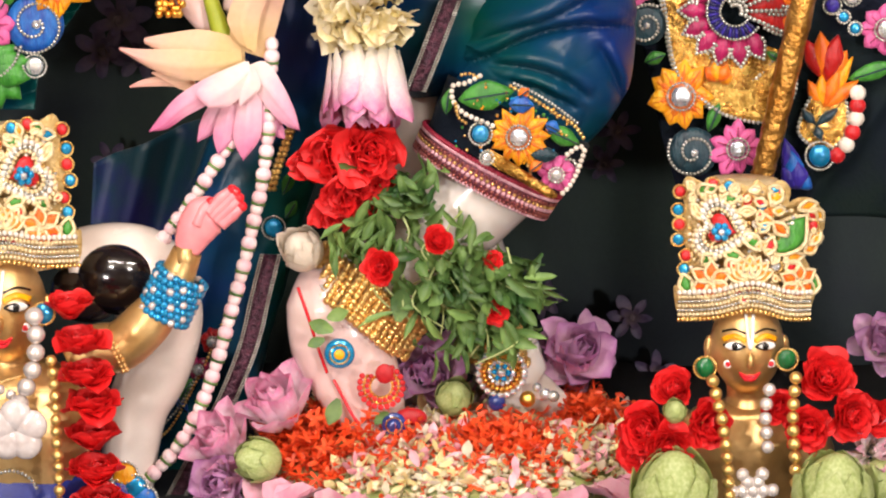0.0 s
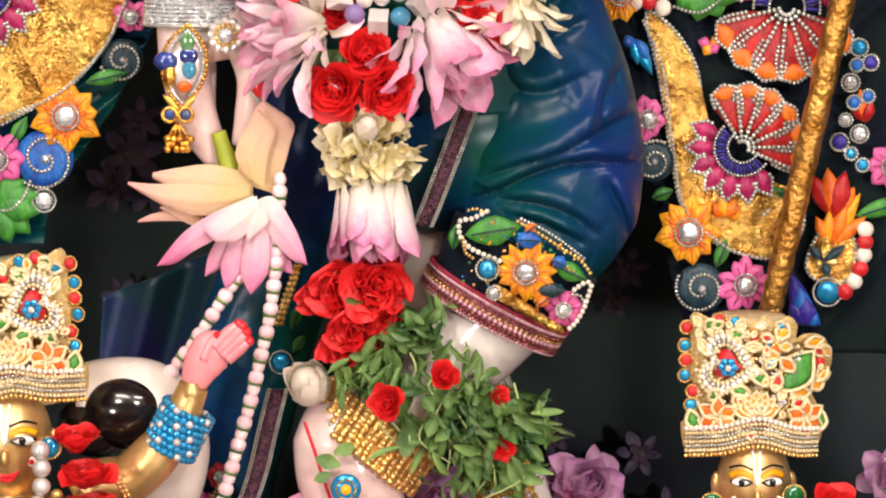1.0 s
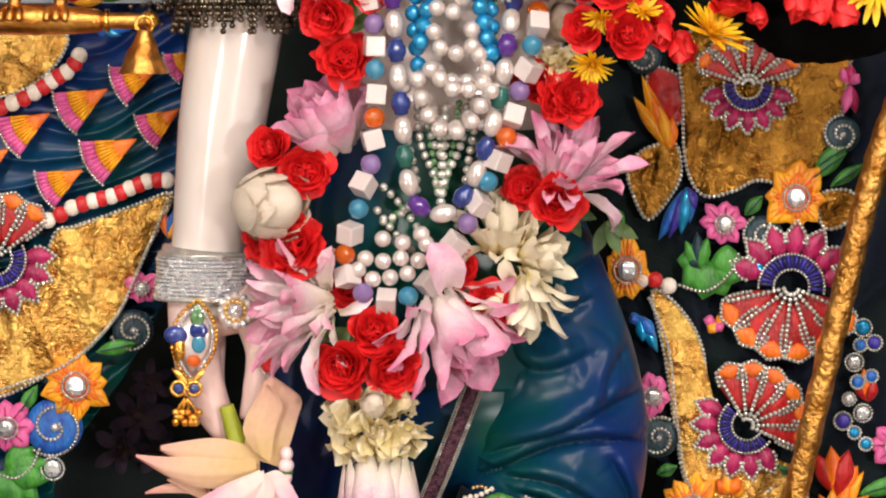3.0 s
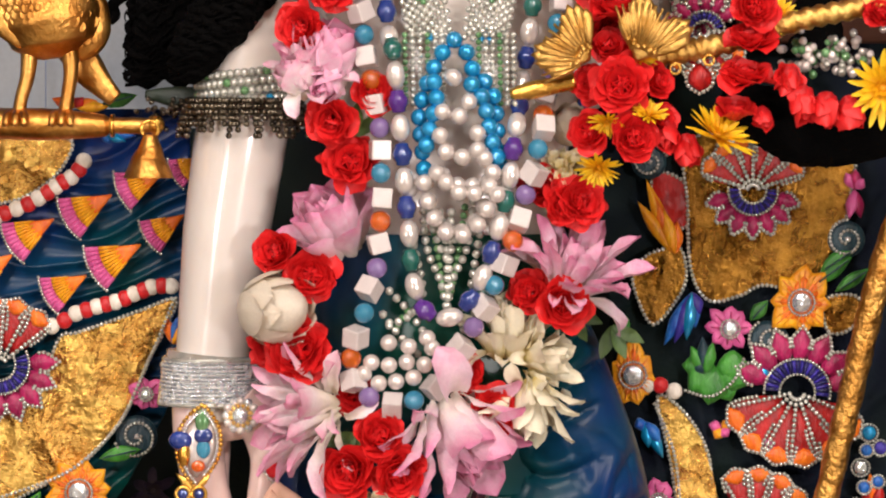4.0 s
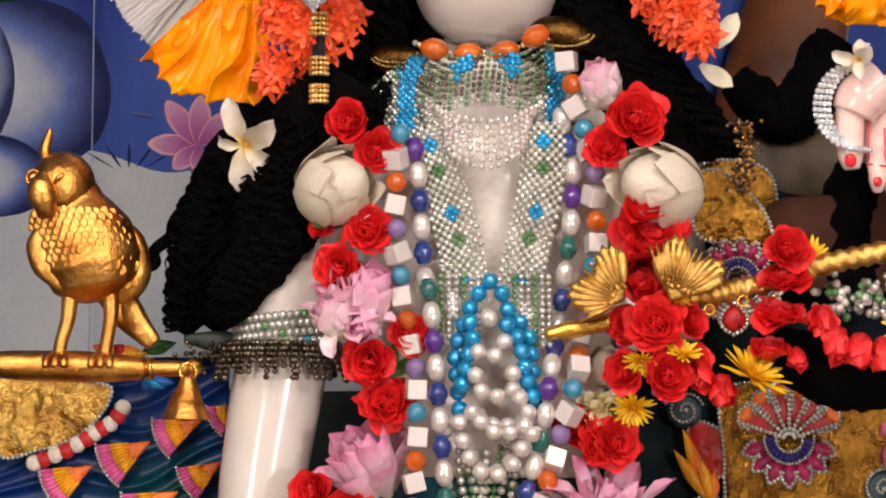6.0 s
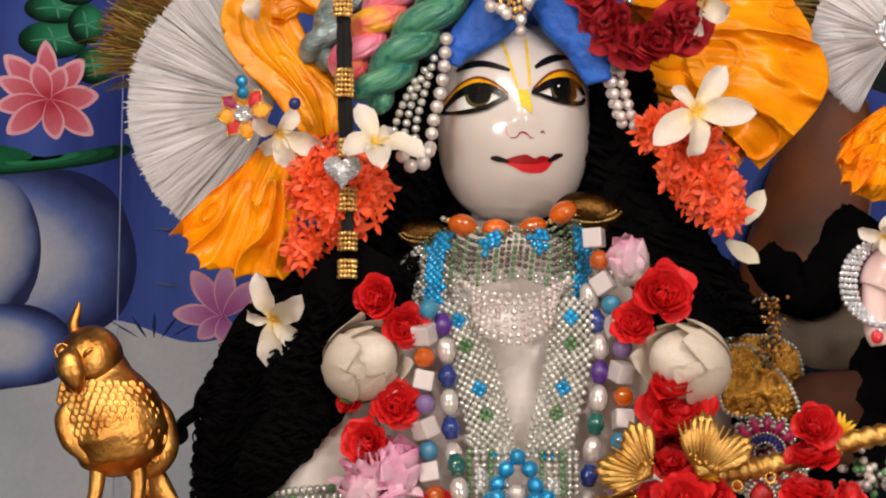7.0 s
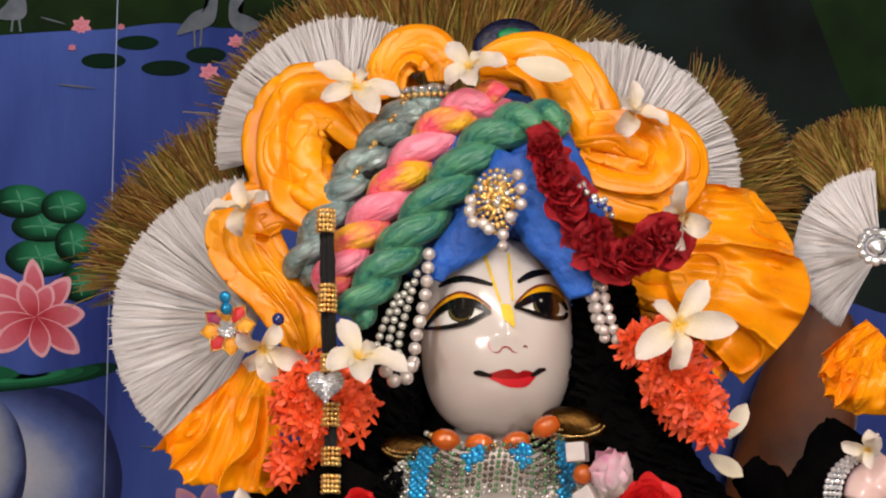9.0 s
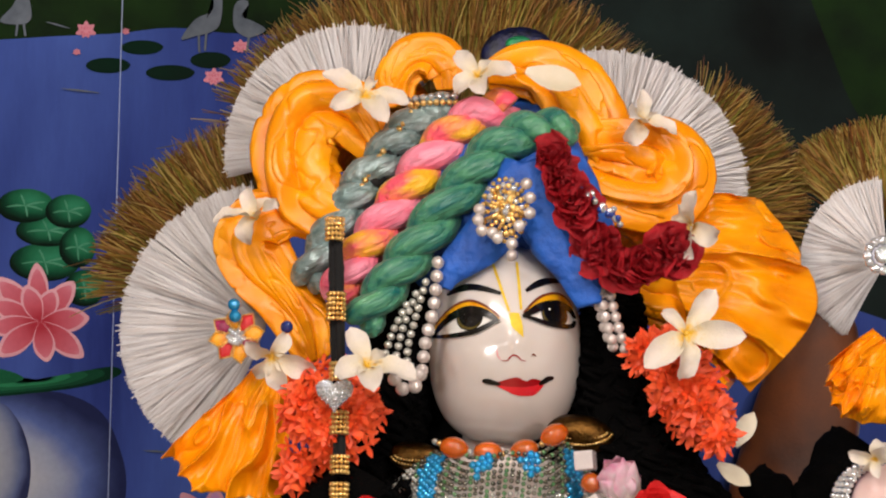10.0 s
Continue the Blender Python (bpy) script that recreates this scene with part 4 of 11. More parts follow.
def rose_layers(open_):
    out = []
    for k in range(7):
        s = k / 6
        out.append(((3, 3, 4, 4, 5, 5, 6)[k], 0.40 + 0.36 * s, 0.58 + 0.56 * s, 90 - (24 + 34 * open_) * s, 0.9 - 0.3 * s, -0.1 - 0.75 * s * open_ if k > 2 else 0.5, 0.0, 0.02 + 0.20 * s, 0.10 - 0.16 * s))
    return out


ROSE = [bloom(rose_layers(0.35 + 0.12 * k), 20 + k, 0.11, 0.14, red_radial, "rose") for k in range(4)]
TORN = [bloom(rose_layers(0.5 + 0.2 * k), 64 + k, 0.42, 0.2, red_radial, "rose") for k in range(2)]
DRY = [bloom(rose_layers(0.3 + 0.15 * k), 60 + k, 0.34, 0.2, deep_radial, "dried_rose") for k in range(3)]
MAUVE = [bloom([(5, 0.9, 0.72, 86, 0.9, 0.35, 0.1, 0.1, 0.0), (6, 1.0, 0.80, 74, 0.8, 0.2, 0.1, 0.2, -0.02), (6, 0.98, 0.80, 58, 0.7, -0.2, 0.1, 0.24, -0.05), (5, 0.85, 0.7, 34, 0.6, -0.6, 0.15, 0.24, -0.08)], 40 + k, 0.16, 0.2, mauve_radial, "mauve_lotus") for k in range(2)]
PINKOPEN = [bloom([(5, 0.84, 0.56, 88, 0.9, 0.4, 0.2, 0.12, 0.0), (7, 0.98, 0.62, 82, 0.8, 0.35, 0.2, 0.22, -0.02), (8, 1.04, 0.66, 70, 0.8, 0.2, 0.2, 0.28, -0.05), (6, 1.0, 0.62, 48, 0.7, 0.1, 0.25, 0.28, -0.08)], 50 + k, 0.10, 0.2, hot_pink, "pink_lotus") for k in range(2)]
LOTUS_L = [(9, 0.78, 0.22, 87, 0.8, 0.4, 0.1, 0.08, 0.05), (14, 0.94, 0.25, 82, 0.8, 0.2, 0.1, 0.17, 0.0), (17, 1.04, 0.27, 72, 0.7, -0.1, 0.1, 0.24, -0.03), (14, 1.0, 0.28, 57, 0.7, -0.45, 0.1, 0.26, -0.06), (6, 0.85, 0.28, 32, 0.6, -0.9, 0.1, 0.24, -0.08)]
LOTUS = [bloom(LOTUS_L, 80 + k, 0.30, 0.14, m, "lotus", 0.62 if k == 2 else 0.74) for k, m in enumerate((pink_radial, hot_pink, cream_radial, hot_pink, pink_radial))]
HALF_L = [(7, 0.90, 0.38, 88, 0.7, 0.2, 0.1, 0.12, 0.05), (9, 1.02, 0.42, 82, 0.7, 0.05, 0.1, 0.24, 0.0), (10, 1.06, 0.42, 72, 0.6, -0.25, 0.1, 0.32, -0.03), (7, 0.95, 0.38, 52, 0.6, -0.9, 0.1, 0.32, -0.06)]
HALF = [bloom(HALF_L, 86 + k, 0.24, 0.2, m, "lotus", 0.68) for k, m in enumerate((hot_pink, hot_pink, pink_radial, cream_radial))]
SHUT = [(4, 0.96, 0.70, 86, 0.9, 0.45, 0.25, 0.14, 0.0), (5, 0.98, 0.84, 80, 0.9, 0.50, 0.2, 0.26, -0.02), (5, 0.86, 0.82, 72, 0.9, 0.48, 0.2, 0.32, -0.05)]


def egg_bud(mat, seed, flare):
    """A closed bud: an egg wrapped in pointed petals, the outer ones lapping the inner."""
    rnd = random.Random(seed)

    def skin(a, z, off):
        z = max(-1.0, min(1.0, z))
        r = 0.48 * math.sqrt(max(0.0, 1 - z * z)) * (1.0 - 0.26 * max(0.0, z) ** 1.5) + off
        return (r * math.cos(a), r * math.sin(a), 0.42 + 0.62 * z + 0.3 * off)

    v, f = ball(28, 18)
    heart = Bag().add(([skin(math.atan2(q[1], q[0]), q[2], 0.0) for q in v], f)).mesh("lotus_bud", mat)
    petals = []
    nu, ns = 8, 12
    for ring, (count, top, half) in enumerate([(4, 1.0, 0.85), (4, 0.90, 0.80), (4, 0.62, 0.72)]):
        for k in range(count):
            a0 = 2 * math.pi * (k + 0.5 * ring + rnd.uniform(-.14, .14)) / count
            tip = top - rnd.uniform(0.0, 0.22)
            out = rnd.uniform(0.3, 1.6) * flare
            verts = []
            for i in range(ns + 1):
                t = i / ns
                z = -0.93 + t * (tip + 0.93)
                w = half * rnd.uniform(0.97, 1.03) * (1 - t ** 2.6) ** 0.75
                for m in range(nu + 1):
                    u = 2 * m / nu - 1
                    rib = 0.006 * math.cos(u * 9 + ring)
                    verts.append(skin(a0 + u * w, z, 0.012 + 0.040 * ring + 0.03 * (1 - u * u) * (1 - t) + rib + out * t ** 5 + 0.018 * abs(u) ** 6))
            faces = [(i * (nu + 1) + m, i * (nu + 1) + m + 1, (i + 1) * (nu + 1) + m + 1, (i + 1) * (nu + 1) + m) for i in range(ns) for m in range(nu)]
            petals.append((Bag().add((verts, faces)).mesh("petal", mat), Matrix.Identity(4)))
    return heart, petals, "lotus_bud"


BUD = [egg_bud(white_rose, 3, 0.15), bloom(SHUT, 91, 0.07, 0.34, pink_radial, "lotus_bud"), bloom(SHUT, 92, 0.07, 0.34, hot_pink, "lotus_bud"), egg_bud(bud_green, 5, 0.05)]
REDBUD = [bloom(SHUT, 96 + k, 0.12, 0.34, red_radial, "rosebud") for k in range(2)]
FRILL_L = [(14, 0.32, 0.26, 60, 1.0, -1.3, 0.0, 0.12, 0.25), (22, 0.36, 0.28, 50, 1.1, -1.7, 0.0, 0.30, 0.15), (28, 0.42, 0.28, 40, 1.2, -1.9, 0.0, 0.48, 0.0), (26, 0.44, 0.26, 20, 1.1, -1.6, 0.0, 0.60, -0.15)]
FRILL = bloom(FRILL_L, 100, 0.75, 0.3, cream_radial, "ragged_lotus")
TUFT = bloom([(8, 0.9, 0.34, 88, 0.6, 0.1, 0.0, 0.15, 0.0), (12, 0.98, 0.40, 86, 0.6, 0.1, 0.0, 0.36, 0.0), (16, 1.0, 0.42, 82, 0.5, 0.1, 0.0, 0.48, -0.05)], 105, 0.14, 0.2, tip_pink, "lotus", 0.72)
CHAMPA = [bloom([(5, 1.0, 0.50, 28 + 14 * k, 0.45, -0.7 - 0.25 * k, 0.3, 0.03, 0.0)], 110 + k, 0.26, 0.05, champa_radial, "frangipani") for k in range(3)]
DAISY = bloom([(18, 1.0, 0.2, 10, 0.3, 0.1, 0.2, 0.12, 0.0), (16, 0.8, 0.18, 28, 0.3, 0.1, 0.2, 0.1, 0.02), (10, 0.4, 0.14, 55, 0.3, 0.1, 0.2, 0.05, 0.03)], 120, 0.14, 0.14, gerbera_radial, "daisy")
rnd = random.Random(77)


def toward(dx=0.0, dz=0.0):
    """A way out of the picture, leaning right by dx and up by dz."""
    return (dx, -1.0, dz)


def strew(name, meshes, rows, parent):
    """rows of (place, radius, lean x, lean z); alike flowers as parts."""
    for k, (p, r, dx, dz) in enumerate(rows):
        place_bloom(meshes[k % len(meshes)], facing(p, toward(dx, dz), rnd.uniform(0, 360), r), parent, name)


# ---- silk garments ----
def folds(k1, k2, amp, seed):
    def fn(s, q):
        d = noise.noise(Vector((s * k1 * 1.3 + seed, math.cos(q) * k2, math.sin(q) * k2)))
        e = ridge(k1 * 1.5 * s + 1.5 * math.sin(q + seed) + 1.6 * d) ** 5
        g = ridge(k1 * 2.6 * s - 2.1 * math.cos(q + seed) + 2.2 * d) ** 6
        return amp * (0.7 * d - 1.0 * e - 0.6 * g + 0.25)
    return fn


trousers = thing("silk_trousers", "dark blue and green shot-silk trousers gathered into embroidered cuffs", "garment")
CREASES = [([(0.214, 0.000, 1.496), (0.186, 0.000, 1.483), (0.148, 0.000, 1.466), (0.115, 0.000, 1.456), (0.082, 0.000, 1.443)], .0105, .011), ([(0.219, 0.000, 1.452), (0.176, 0.000, 1.458), (0.139, 0.000, 1.452), (0.101, 0.000, 1.435), (0.068, 0.000, 1.420)], .0110, .010), ([(0.099, 0.000, 1.426), (0.129, 0.000, 1.424), (0.158, 0.000, 1.414), (0.179, 0.000, 1.397)], .0065, .008),
           ([(0.188, 0.000, 1.440), (0.201, 0.000, 1.414), (0.212, 0.000, 1.381)], .0075, .008), ([(0.169, 0.000, 1.573), (0.148, 0.000, 1.563), (0.125, 0.000, 1.546)], .0070, .008), ([(0.097, 0.000, 1.528), (0.129, 0.000, 1.515), (0.169, 0.000, 1.528)], .0065, .009),
           ([(0.201, 0.000, 1.533), (0.188, 0.000, 1.511), (0.182, 0.000, 1.490)], .0050, .007), ([(0.190, 0.000, 1.619), (0.162, 0.000, 1.601), (0.141, 0.000, 1.584)], .0070, .009),
           ([(0.190, 0.000, 1.652), (0.162, 0.000, 1.633), (0.130, 0.000, 1.620)], .0060, .008), ([(0.181, 0.000, 1.689), (0.148, 0.000, 1.675), (0.111, 0.000, 1.671)], .0060, .009), ([(0.115, 0.000, 1.412), (0.141, 0.000, 1.405), (0.167, 0.000, 1.390)], .0050, .006)]
CREASES = [(smoothpath(q, 10), a, w) for q, a, w in CREASES]


def creased(v):
    """Pinches a cloth along the crease lines, with a soft roll above each."""
    v = np.array(v, float)
    for line, amp, w in CREASES:
        d = v[:, None, [0, 2]] - line[None, :, [0, 2]]
        r = np.hypot(d[..., 0], d[..., 1])
        k = r.argmin(axis=1)
        near = r[np.arange(len(v)), k]
        t = np.gradient(line, axis=0)[k]
        across = (d[np.arange(len(v)), k] * np.stack([-t[:, 2], t[:, 0]], 1)).sum(1) / np.hypot(t[:, 0], t[:, 2])
        side = np.sign(t[:, 0]) * across
        end = np.sin(math.pi * (k + 1) / (len(line) + 1)) ** 0.5
        pinch = np.exp(-near / (w * 0.45)) - 0.75 * np.exp(-((side - w * 1.1) / (w * 1.1)) ** 2)
        v[:, 1] += 1.9 * amp * end * pinch * (v[:, 1] < 0.03)
    return v


lv, lf = rings(smoothpath([(0.116, 0.030, 1.629), (0.129, 0.030, 1.578), (0.141, 0.030, 1.521), (0.147, 0.030, 1.464), (0.142, 0.030, 1.421), (0.121, 0.030, 1.383), (0.102, 0.030, 1.352)], 26), [0.050, 0.058, 0.068, 0.075, 0.075, 0.065, 0.060], 180, 0.8, ripple=folds(4, 1.2, 0.03, 3))
part("leg", Bag().add((creased(lv), lf)), teal_silk, trousers)
b = Bag().add(rings(smoothpath([(-0.008, 0.100, 1.603), (-0.034, 0.100, 1.536), (-0.059, 0.100, 1.458), (-0.080, 0.100, 1.380), (-0.107, 0.100, 1.306), (-0.133, 0.100, 1.231), (-0.160, 0.100, 1.150), (-0.182, 0.100, 1.068), (-0.194, 0.100, 1.006)], 8), [0.07, 0.062, 0.05, 0.046, 0.05, 0.055, 0.055, 0.05, 0.05], 64, 0.6, ripple=folds(6, 1.4, 0.12, 9)))
part("leg", b, teal_silk, trousers)
cuffpath = [(0.122, 0.000, 1.385), (0.110, 0.000, 1.362), (0.097, 0.000, 1.339)]
part("cuff", Bag().add(rings(smoothpath(cuffpath, 6), [0.066, 0.0635, 0.060], 64, 0.85, ripple=folds(3, 2, 0.02, 5))), navy_cloth, trousers, "navy cuff sewn with flowers")
pink_trim = material("pink_sequin_trim", "9c5a6c", 0.4, 0.4, col2="5c2c3c", scale=240, bump=0.8, bscale=500, vary=0.3, contrast=0.4)
part("cuff_border", Bag().add(rings([(0.099, 0.000, 1.343), (0.089, 0.000, 1.325)], [0.0640, 0.0625], 64, 0.87)), pink_trim, trousers, "dusty pink sequin border")

hem = Bag()
h0, h1 = Vector((0.099, 0.000, 1.343)), Vector((0.089, 0.000, 1.325))
ht = (h1 - h0).normalized()
ha = ht.cross(Vector((0, 1, 0))).normalized()
hb = ha.cross(ht)
for s, r, step, mt in ((-0.04, .0021, .0030, 0), (0.10, .0017, .0026, 1), (0.32, .0019, .0046, 2), (0.46, .0017, .0052, 3), (0.60, .0019, .0048, 1), (0.76, .0017, .0050, 2), (0.92, .0020, .0040, 2), (1.0, .0016, .0034, 1)):
    ring = [h0 + (h1 - h0) * s + (ha * math.cos(q) + hb * 0.87 * math.sin(q)) * (0.0645 - 0.0015 * s) for q in np.linspace(0, 2 * math.pi, 60)]
    beadline(hem, ring, r, step, mt)
hem_red, hem_pink = material("red_cord", "a8203c", 0.5, col2="7c1630", scale=200, bump=0.3), material("pale_pink_cord", "e0b4bc", 0.4, col2="c48c98", scale=200, bump=0.3, by_piece=.2)
part("hem_beads", hem, [hem_red, hem_pink, material("copper_sequin", "b06a60", 0.3, 0.7, col2="7c3c40", scale=200, bump=0.2, by_piece=.4), gold_bead], trousers, "rows of pink and copper beads", kind="stuff")
sash = thing("sequin_sash", "dark sash with a purple sequin border hanging between the legs", "sash")
sash_mat = material("purple_sequin_border", "5a3040", 0.35, 0.5, col2="1c0c18", scale=260, bump=1.0, bscale=420, vary=0.35, contrast=0.45)
for pts in ([(0.081, -0.030, 1.523), (0.062, -0.030, 1.472), (0.046, -0.030, 1.431), (0.036, -0.030, 1.407)], [(-0.087, -0.010, 1.267), (-0.096, -0.010, 1.233), (-0.107, -0.010, 1.190), (-0.125, -0.010, 1.146), (-0.148, -0.010, 1.102), (-0.178, -0.010, 1.047)]):
    p = smoothpath(pts, 8)
    v, f = sheet(lambda u, w: (np.array([np.interp(w, np.linspace(0, 1, len(p)), p[:, k]) for k in range(3)]) + np.array((0.018 * (u - 0.5), -0.003 * math.sin(u * math.pi), 0))), 6, 24)
    edge = Bag().add((v, f))
    for side in (-0.0085, -0.0065, 0.0065, 0.0085):
        beadline(edge, p + np.array((side, -0.004, 0)), 0.0009, 0.0024, 1)
    part("border", edge, [sash_mat, silver], sash)


# embroidered cape, spread to both sides behind the statue
def edge_at(table, z):
    pts = sorted(table, key=lambda q: q[2])
    return float(np.interp(z, [q[2] for q in pts], [q[0] for q in pts]))


LEFT_EDGE = [(-0.177, 0.090, 1.818), (-0.180, 0.090, 1.607), (-0.200, 0.090, 1.553), (-0.232, 0.090, 1.493), (-0.267, 0.090, 1.446), (-0.289, 0.090, 1.424), (-0.297, 0.090, 1.374)]
RIGHT_EDGE = [(0.158, 0.090, 1.969), (0.179, 0.090, 1.720), (0.188, 0.090, 1.613), (0.201, 0.090, 1.535), (0.218, 0.090, 1.471), (0.236, 0.090, 1.407), (0.249, 0.090, 1.342), (0.262, 0.090, 1.298), (0.291, 0.090, 1.273)]
cape = thing("embroidered_cape", "dark teal silk cape sewn with gold brocade and bright padded flowers", "cape")


def left_cape(u, w):
    z0, z1 = LEFT_EDGE[0][2], LEFT_EDGE[-1][2]
    z = z0 + (z1 - z0) * w
    x1 = edge_at(LEFT_EDGE, z)
    x = -0.46 + (x1 + 0.46) * u
    w_ = noise.noise(Vector((x * 10, z * 14, 0)))
    y = 0.112 - 0.010 * ridge(150 * z - 45 * x + 4.5 * w_) ** 1.2 * (0.6 + 0.5 * noise.noise(Vector((x * 22, z * 30, 7)))) - 0.006 * w_
    return x, y, z


def right_cape(u, w):
    z0, z1 = RIGHT_EDGE[0][2], RIGHT_EDGE[-1][2]
    z = z0 + (z1 - z0) * w
    x0 = edge_at(RIGHT_EDGE, z)
    x = x0 + (0.50 - x0) * u
    y = 0.107 - 0.010 * ridge(22 * x - 18 * z + 2.0 * noise.noise(Vector((x * 9, z * 12, 4)))) ** 2 + 0.005 * noise.noise(Vector((x * 19, z * 12, 4)))
    return x, y, z


part("side_panel", Bag().add(sheet(left_cape, 110, 320)), teal_silk, cape)
part("side_panel", Bag().add(sheet(right_cape, 90, 160)), navy_cloth, cape, "near-black navy velvet")


# ---- embroidery sewn on the cape and cuffs ----
def thread(name, col, col2):
    return material(name, col, 0.42, col2=col2, scale=140, bump=0.6, bscale=420, vary=0.14, sheen=0.25, stretch=(1, 1, 0.35), by_piece=0.12)


# the last one is the gold brocade again, darkened to paint in its shade
EM = [thread("magenta_thread", "b4165c", "7c0c3c"), thread("orange_thread", "ef7d12", "d85a0a"), thread("red_thread", "b8100e", "8a0a0c"), thread("yellow_thread", "f2ae14", "dc8408"),
      thread("pink_thread", "d9629c", "c04a86"), thread("green_thread", "43912e", "2a6c22"), thread("navy_thread", "262268", "14123c"), thread("blue_thread", "1c6fc0", "123f96"),
      crystal, silver, gold_foil, thread("white_thread", "ece4d8", "d8ccbc"), thread("bright_red_thread", "d41c22", "b01018"), gold_bead, teal_silk, teal_bead, thread("violet_thread", "3d2ca0", "241c74"), thread("dark_teal_thread", "123a44", "0a2430"),
      crumpled(crumpled(material("shaded_gold_brocade", "c8943e", 0.28, 1.0, col2="7c5420", scale=40, bump=0.8, bscale=380, vary=0.25, contrast=0.45, depth=0.003), 190.0, 0.34, 0.004, 0.006), 36.0, 0.60, 0.016, 0.035, (1, 1, 0.5))]
MAG, ORA, RED, YEL, PNK, GRN, NVY, BLU, CRY, SIL, FOIL, WHT, BRD, GBD, TEA, TBD, VIO, DTE, SHADED_FOIL = range(19)
BACKY = 0.095
U = 0.00047


def drop(base, tip, w, pointed=True, n=7, fat=0.55):
    a, c = Vector(base), Vector(tip)
    d = c - a
    side = Vector((-d.z, 0, d.x)).normalized()
    left, right = [], []
    for k in range(n + 1):
        s = k / n
        h = w / 2 * (math.sin(math.pi * min(s / fat, 1) / 2) ** 0.8 if s < fat else ((1 - ((s - fat) / (1 - fat)) ** (1.3 if pointed else 2.4))))
        p = a + d * s
        left.append(p + side * h)
        right.append(p - side * h)
    return left + right[::-1][1:-1]


def polar(c, r, deg):
    return Vector(c) + Vector((r * math.cos(radians(deg)), 0, r * math.sin(radians(deg))))


def gem(bag, c, r, mat=CRY, y=0.004, ring=True):
    v, f = ball(9, 5) if mat == CRY else ball(12, 8)
    bag.add((v * np.array((1, 0.55, 1)), f), Matrix.Translation(Vector(c) + Vector((0, -y, 0))) @ Matrix.Scale(r, 4), mat, mat != CRY)
    if ring:
        beadline(bag, arc(c, r * 1.25, 0, 355, 16, c[1] - y), 0.0012, 0.0026, SIL)


def sewn_flower(parent, c, r, n, mat, pointed=True, inner=None, center=CRY, squash=1.0, spin=0):
    bag = Bag()
    c = Vector(c)
    gem(bag, c, r * 0.3, center, 0.010)
    flower = part("flower", bag, EM, parent)
    pick = random.Random(int(abs(c.x * 7919 + c.z * 104729) * 1000))
    for k in range(n):
        tip = polar(c, r * pick.uniform(0.84, 1.1), spin + 360 * (k + pick.uniform(-.22, .22)) / n)
        tip.x = c.x + (tip.x - c.x) * squash
        w = 2 * math.pi * r * 0.62 / n * (1.2 if not pointed else 1.5) * pick.uniform(0.85, 1.15)
        petal = Bag().add(plaque(drop(c, tip, w, pointed), 0.0016, 0.004 + 0.0008 * (k % 2)))
        if inner is not None:
            petal.add(plaque([q - Vector((0, 0.003, 0)) for q in drop(c, c + (tip - c) * 0.70, w * 0.62, True)], 0.001, 0.003, 2), mat=1)
            for m in (-1, 0, 1):
                side = Vector((-(tip - c).z, 0, (tip - c).x)).normalized() * w * 0.2 * m
                petal.add(rings([c + (tip - c) * 0.35 + side * .5 - Vector((0, .0075, 0)), c + (tip - c) * (0.86 - 0.08 * abs(m)) + side - Vector((0, .0066, 0))], [.0007, .0004], 5), mat=m == 0)
        else:
            petal.add(rings([c + (tip - c) * 0.3 - Vector((0, .0068, 0)), c + (tip - c) * 0.75 - Vector((0, .0066, 0))], [.0010, .0004], 5), mat=1)
        part("petal", petal, [EM[mat], EM[inner if inner is not None else MAG if mat == PNK else mat]], flower)
    return flower


def sewn_leaf(parent, a, b, w, mat=GRN, beads=False):
    bag = Bag().add(plaque(drop(a, b, w * 0.8), 0.0018, 0.004), mat=mat)
    q = [Vector(a) + (Vector(b) - Vector(a)) * s + Vector((0, -0.009, 0)) for s in (0.1, 0.9)]
    bag.add(rings(q, [0.0008], 5), mat=DTE if not beads else SIL)
    if beads:
        beadline(bag, [k - Vector((0, 0.006, 0)) for k in drop(a, b, w)], 0.0014, 0.003, SIL)
    return part("leaf", bag, EM, parent)


def scroll(parent, c, r, start=0, way=1, fill=DTE):
    bag = Bag()
    pts = []
    for k in range(46):
        s = k / 45
        pts.append(polar(Vector(c) + Vector((0, -0.006, 0)), r * (1 - 0.78 * s), start + way * 520 * s))
    bag.add(plaque(arc(c, r * 0.95, 0, 345, 18), 0.002, 0.003), mat=fill)
    beadline(bag, pts, 0.0016, 0.0034, SIL)
    bag.add(FINE, put(Matrix(), polar(Vector(c) + Vector((0, -0.006, 0)), r * 0.05, 0), r * 0.16), CRY)
    return part("scroll", bag, EM, parent)


def sector(c, r0, r1, a0, a1, n=8):
    return [polar(c, r0, a0 + (a1 - a0) * k / n) for k in range(n + 1)] + [polar(c, r1, a1 + (a0 - a1) * k / n) for k in range(n + 1)]


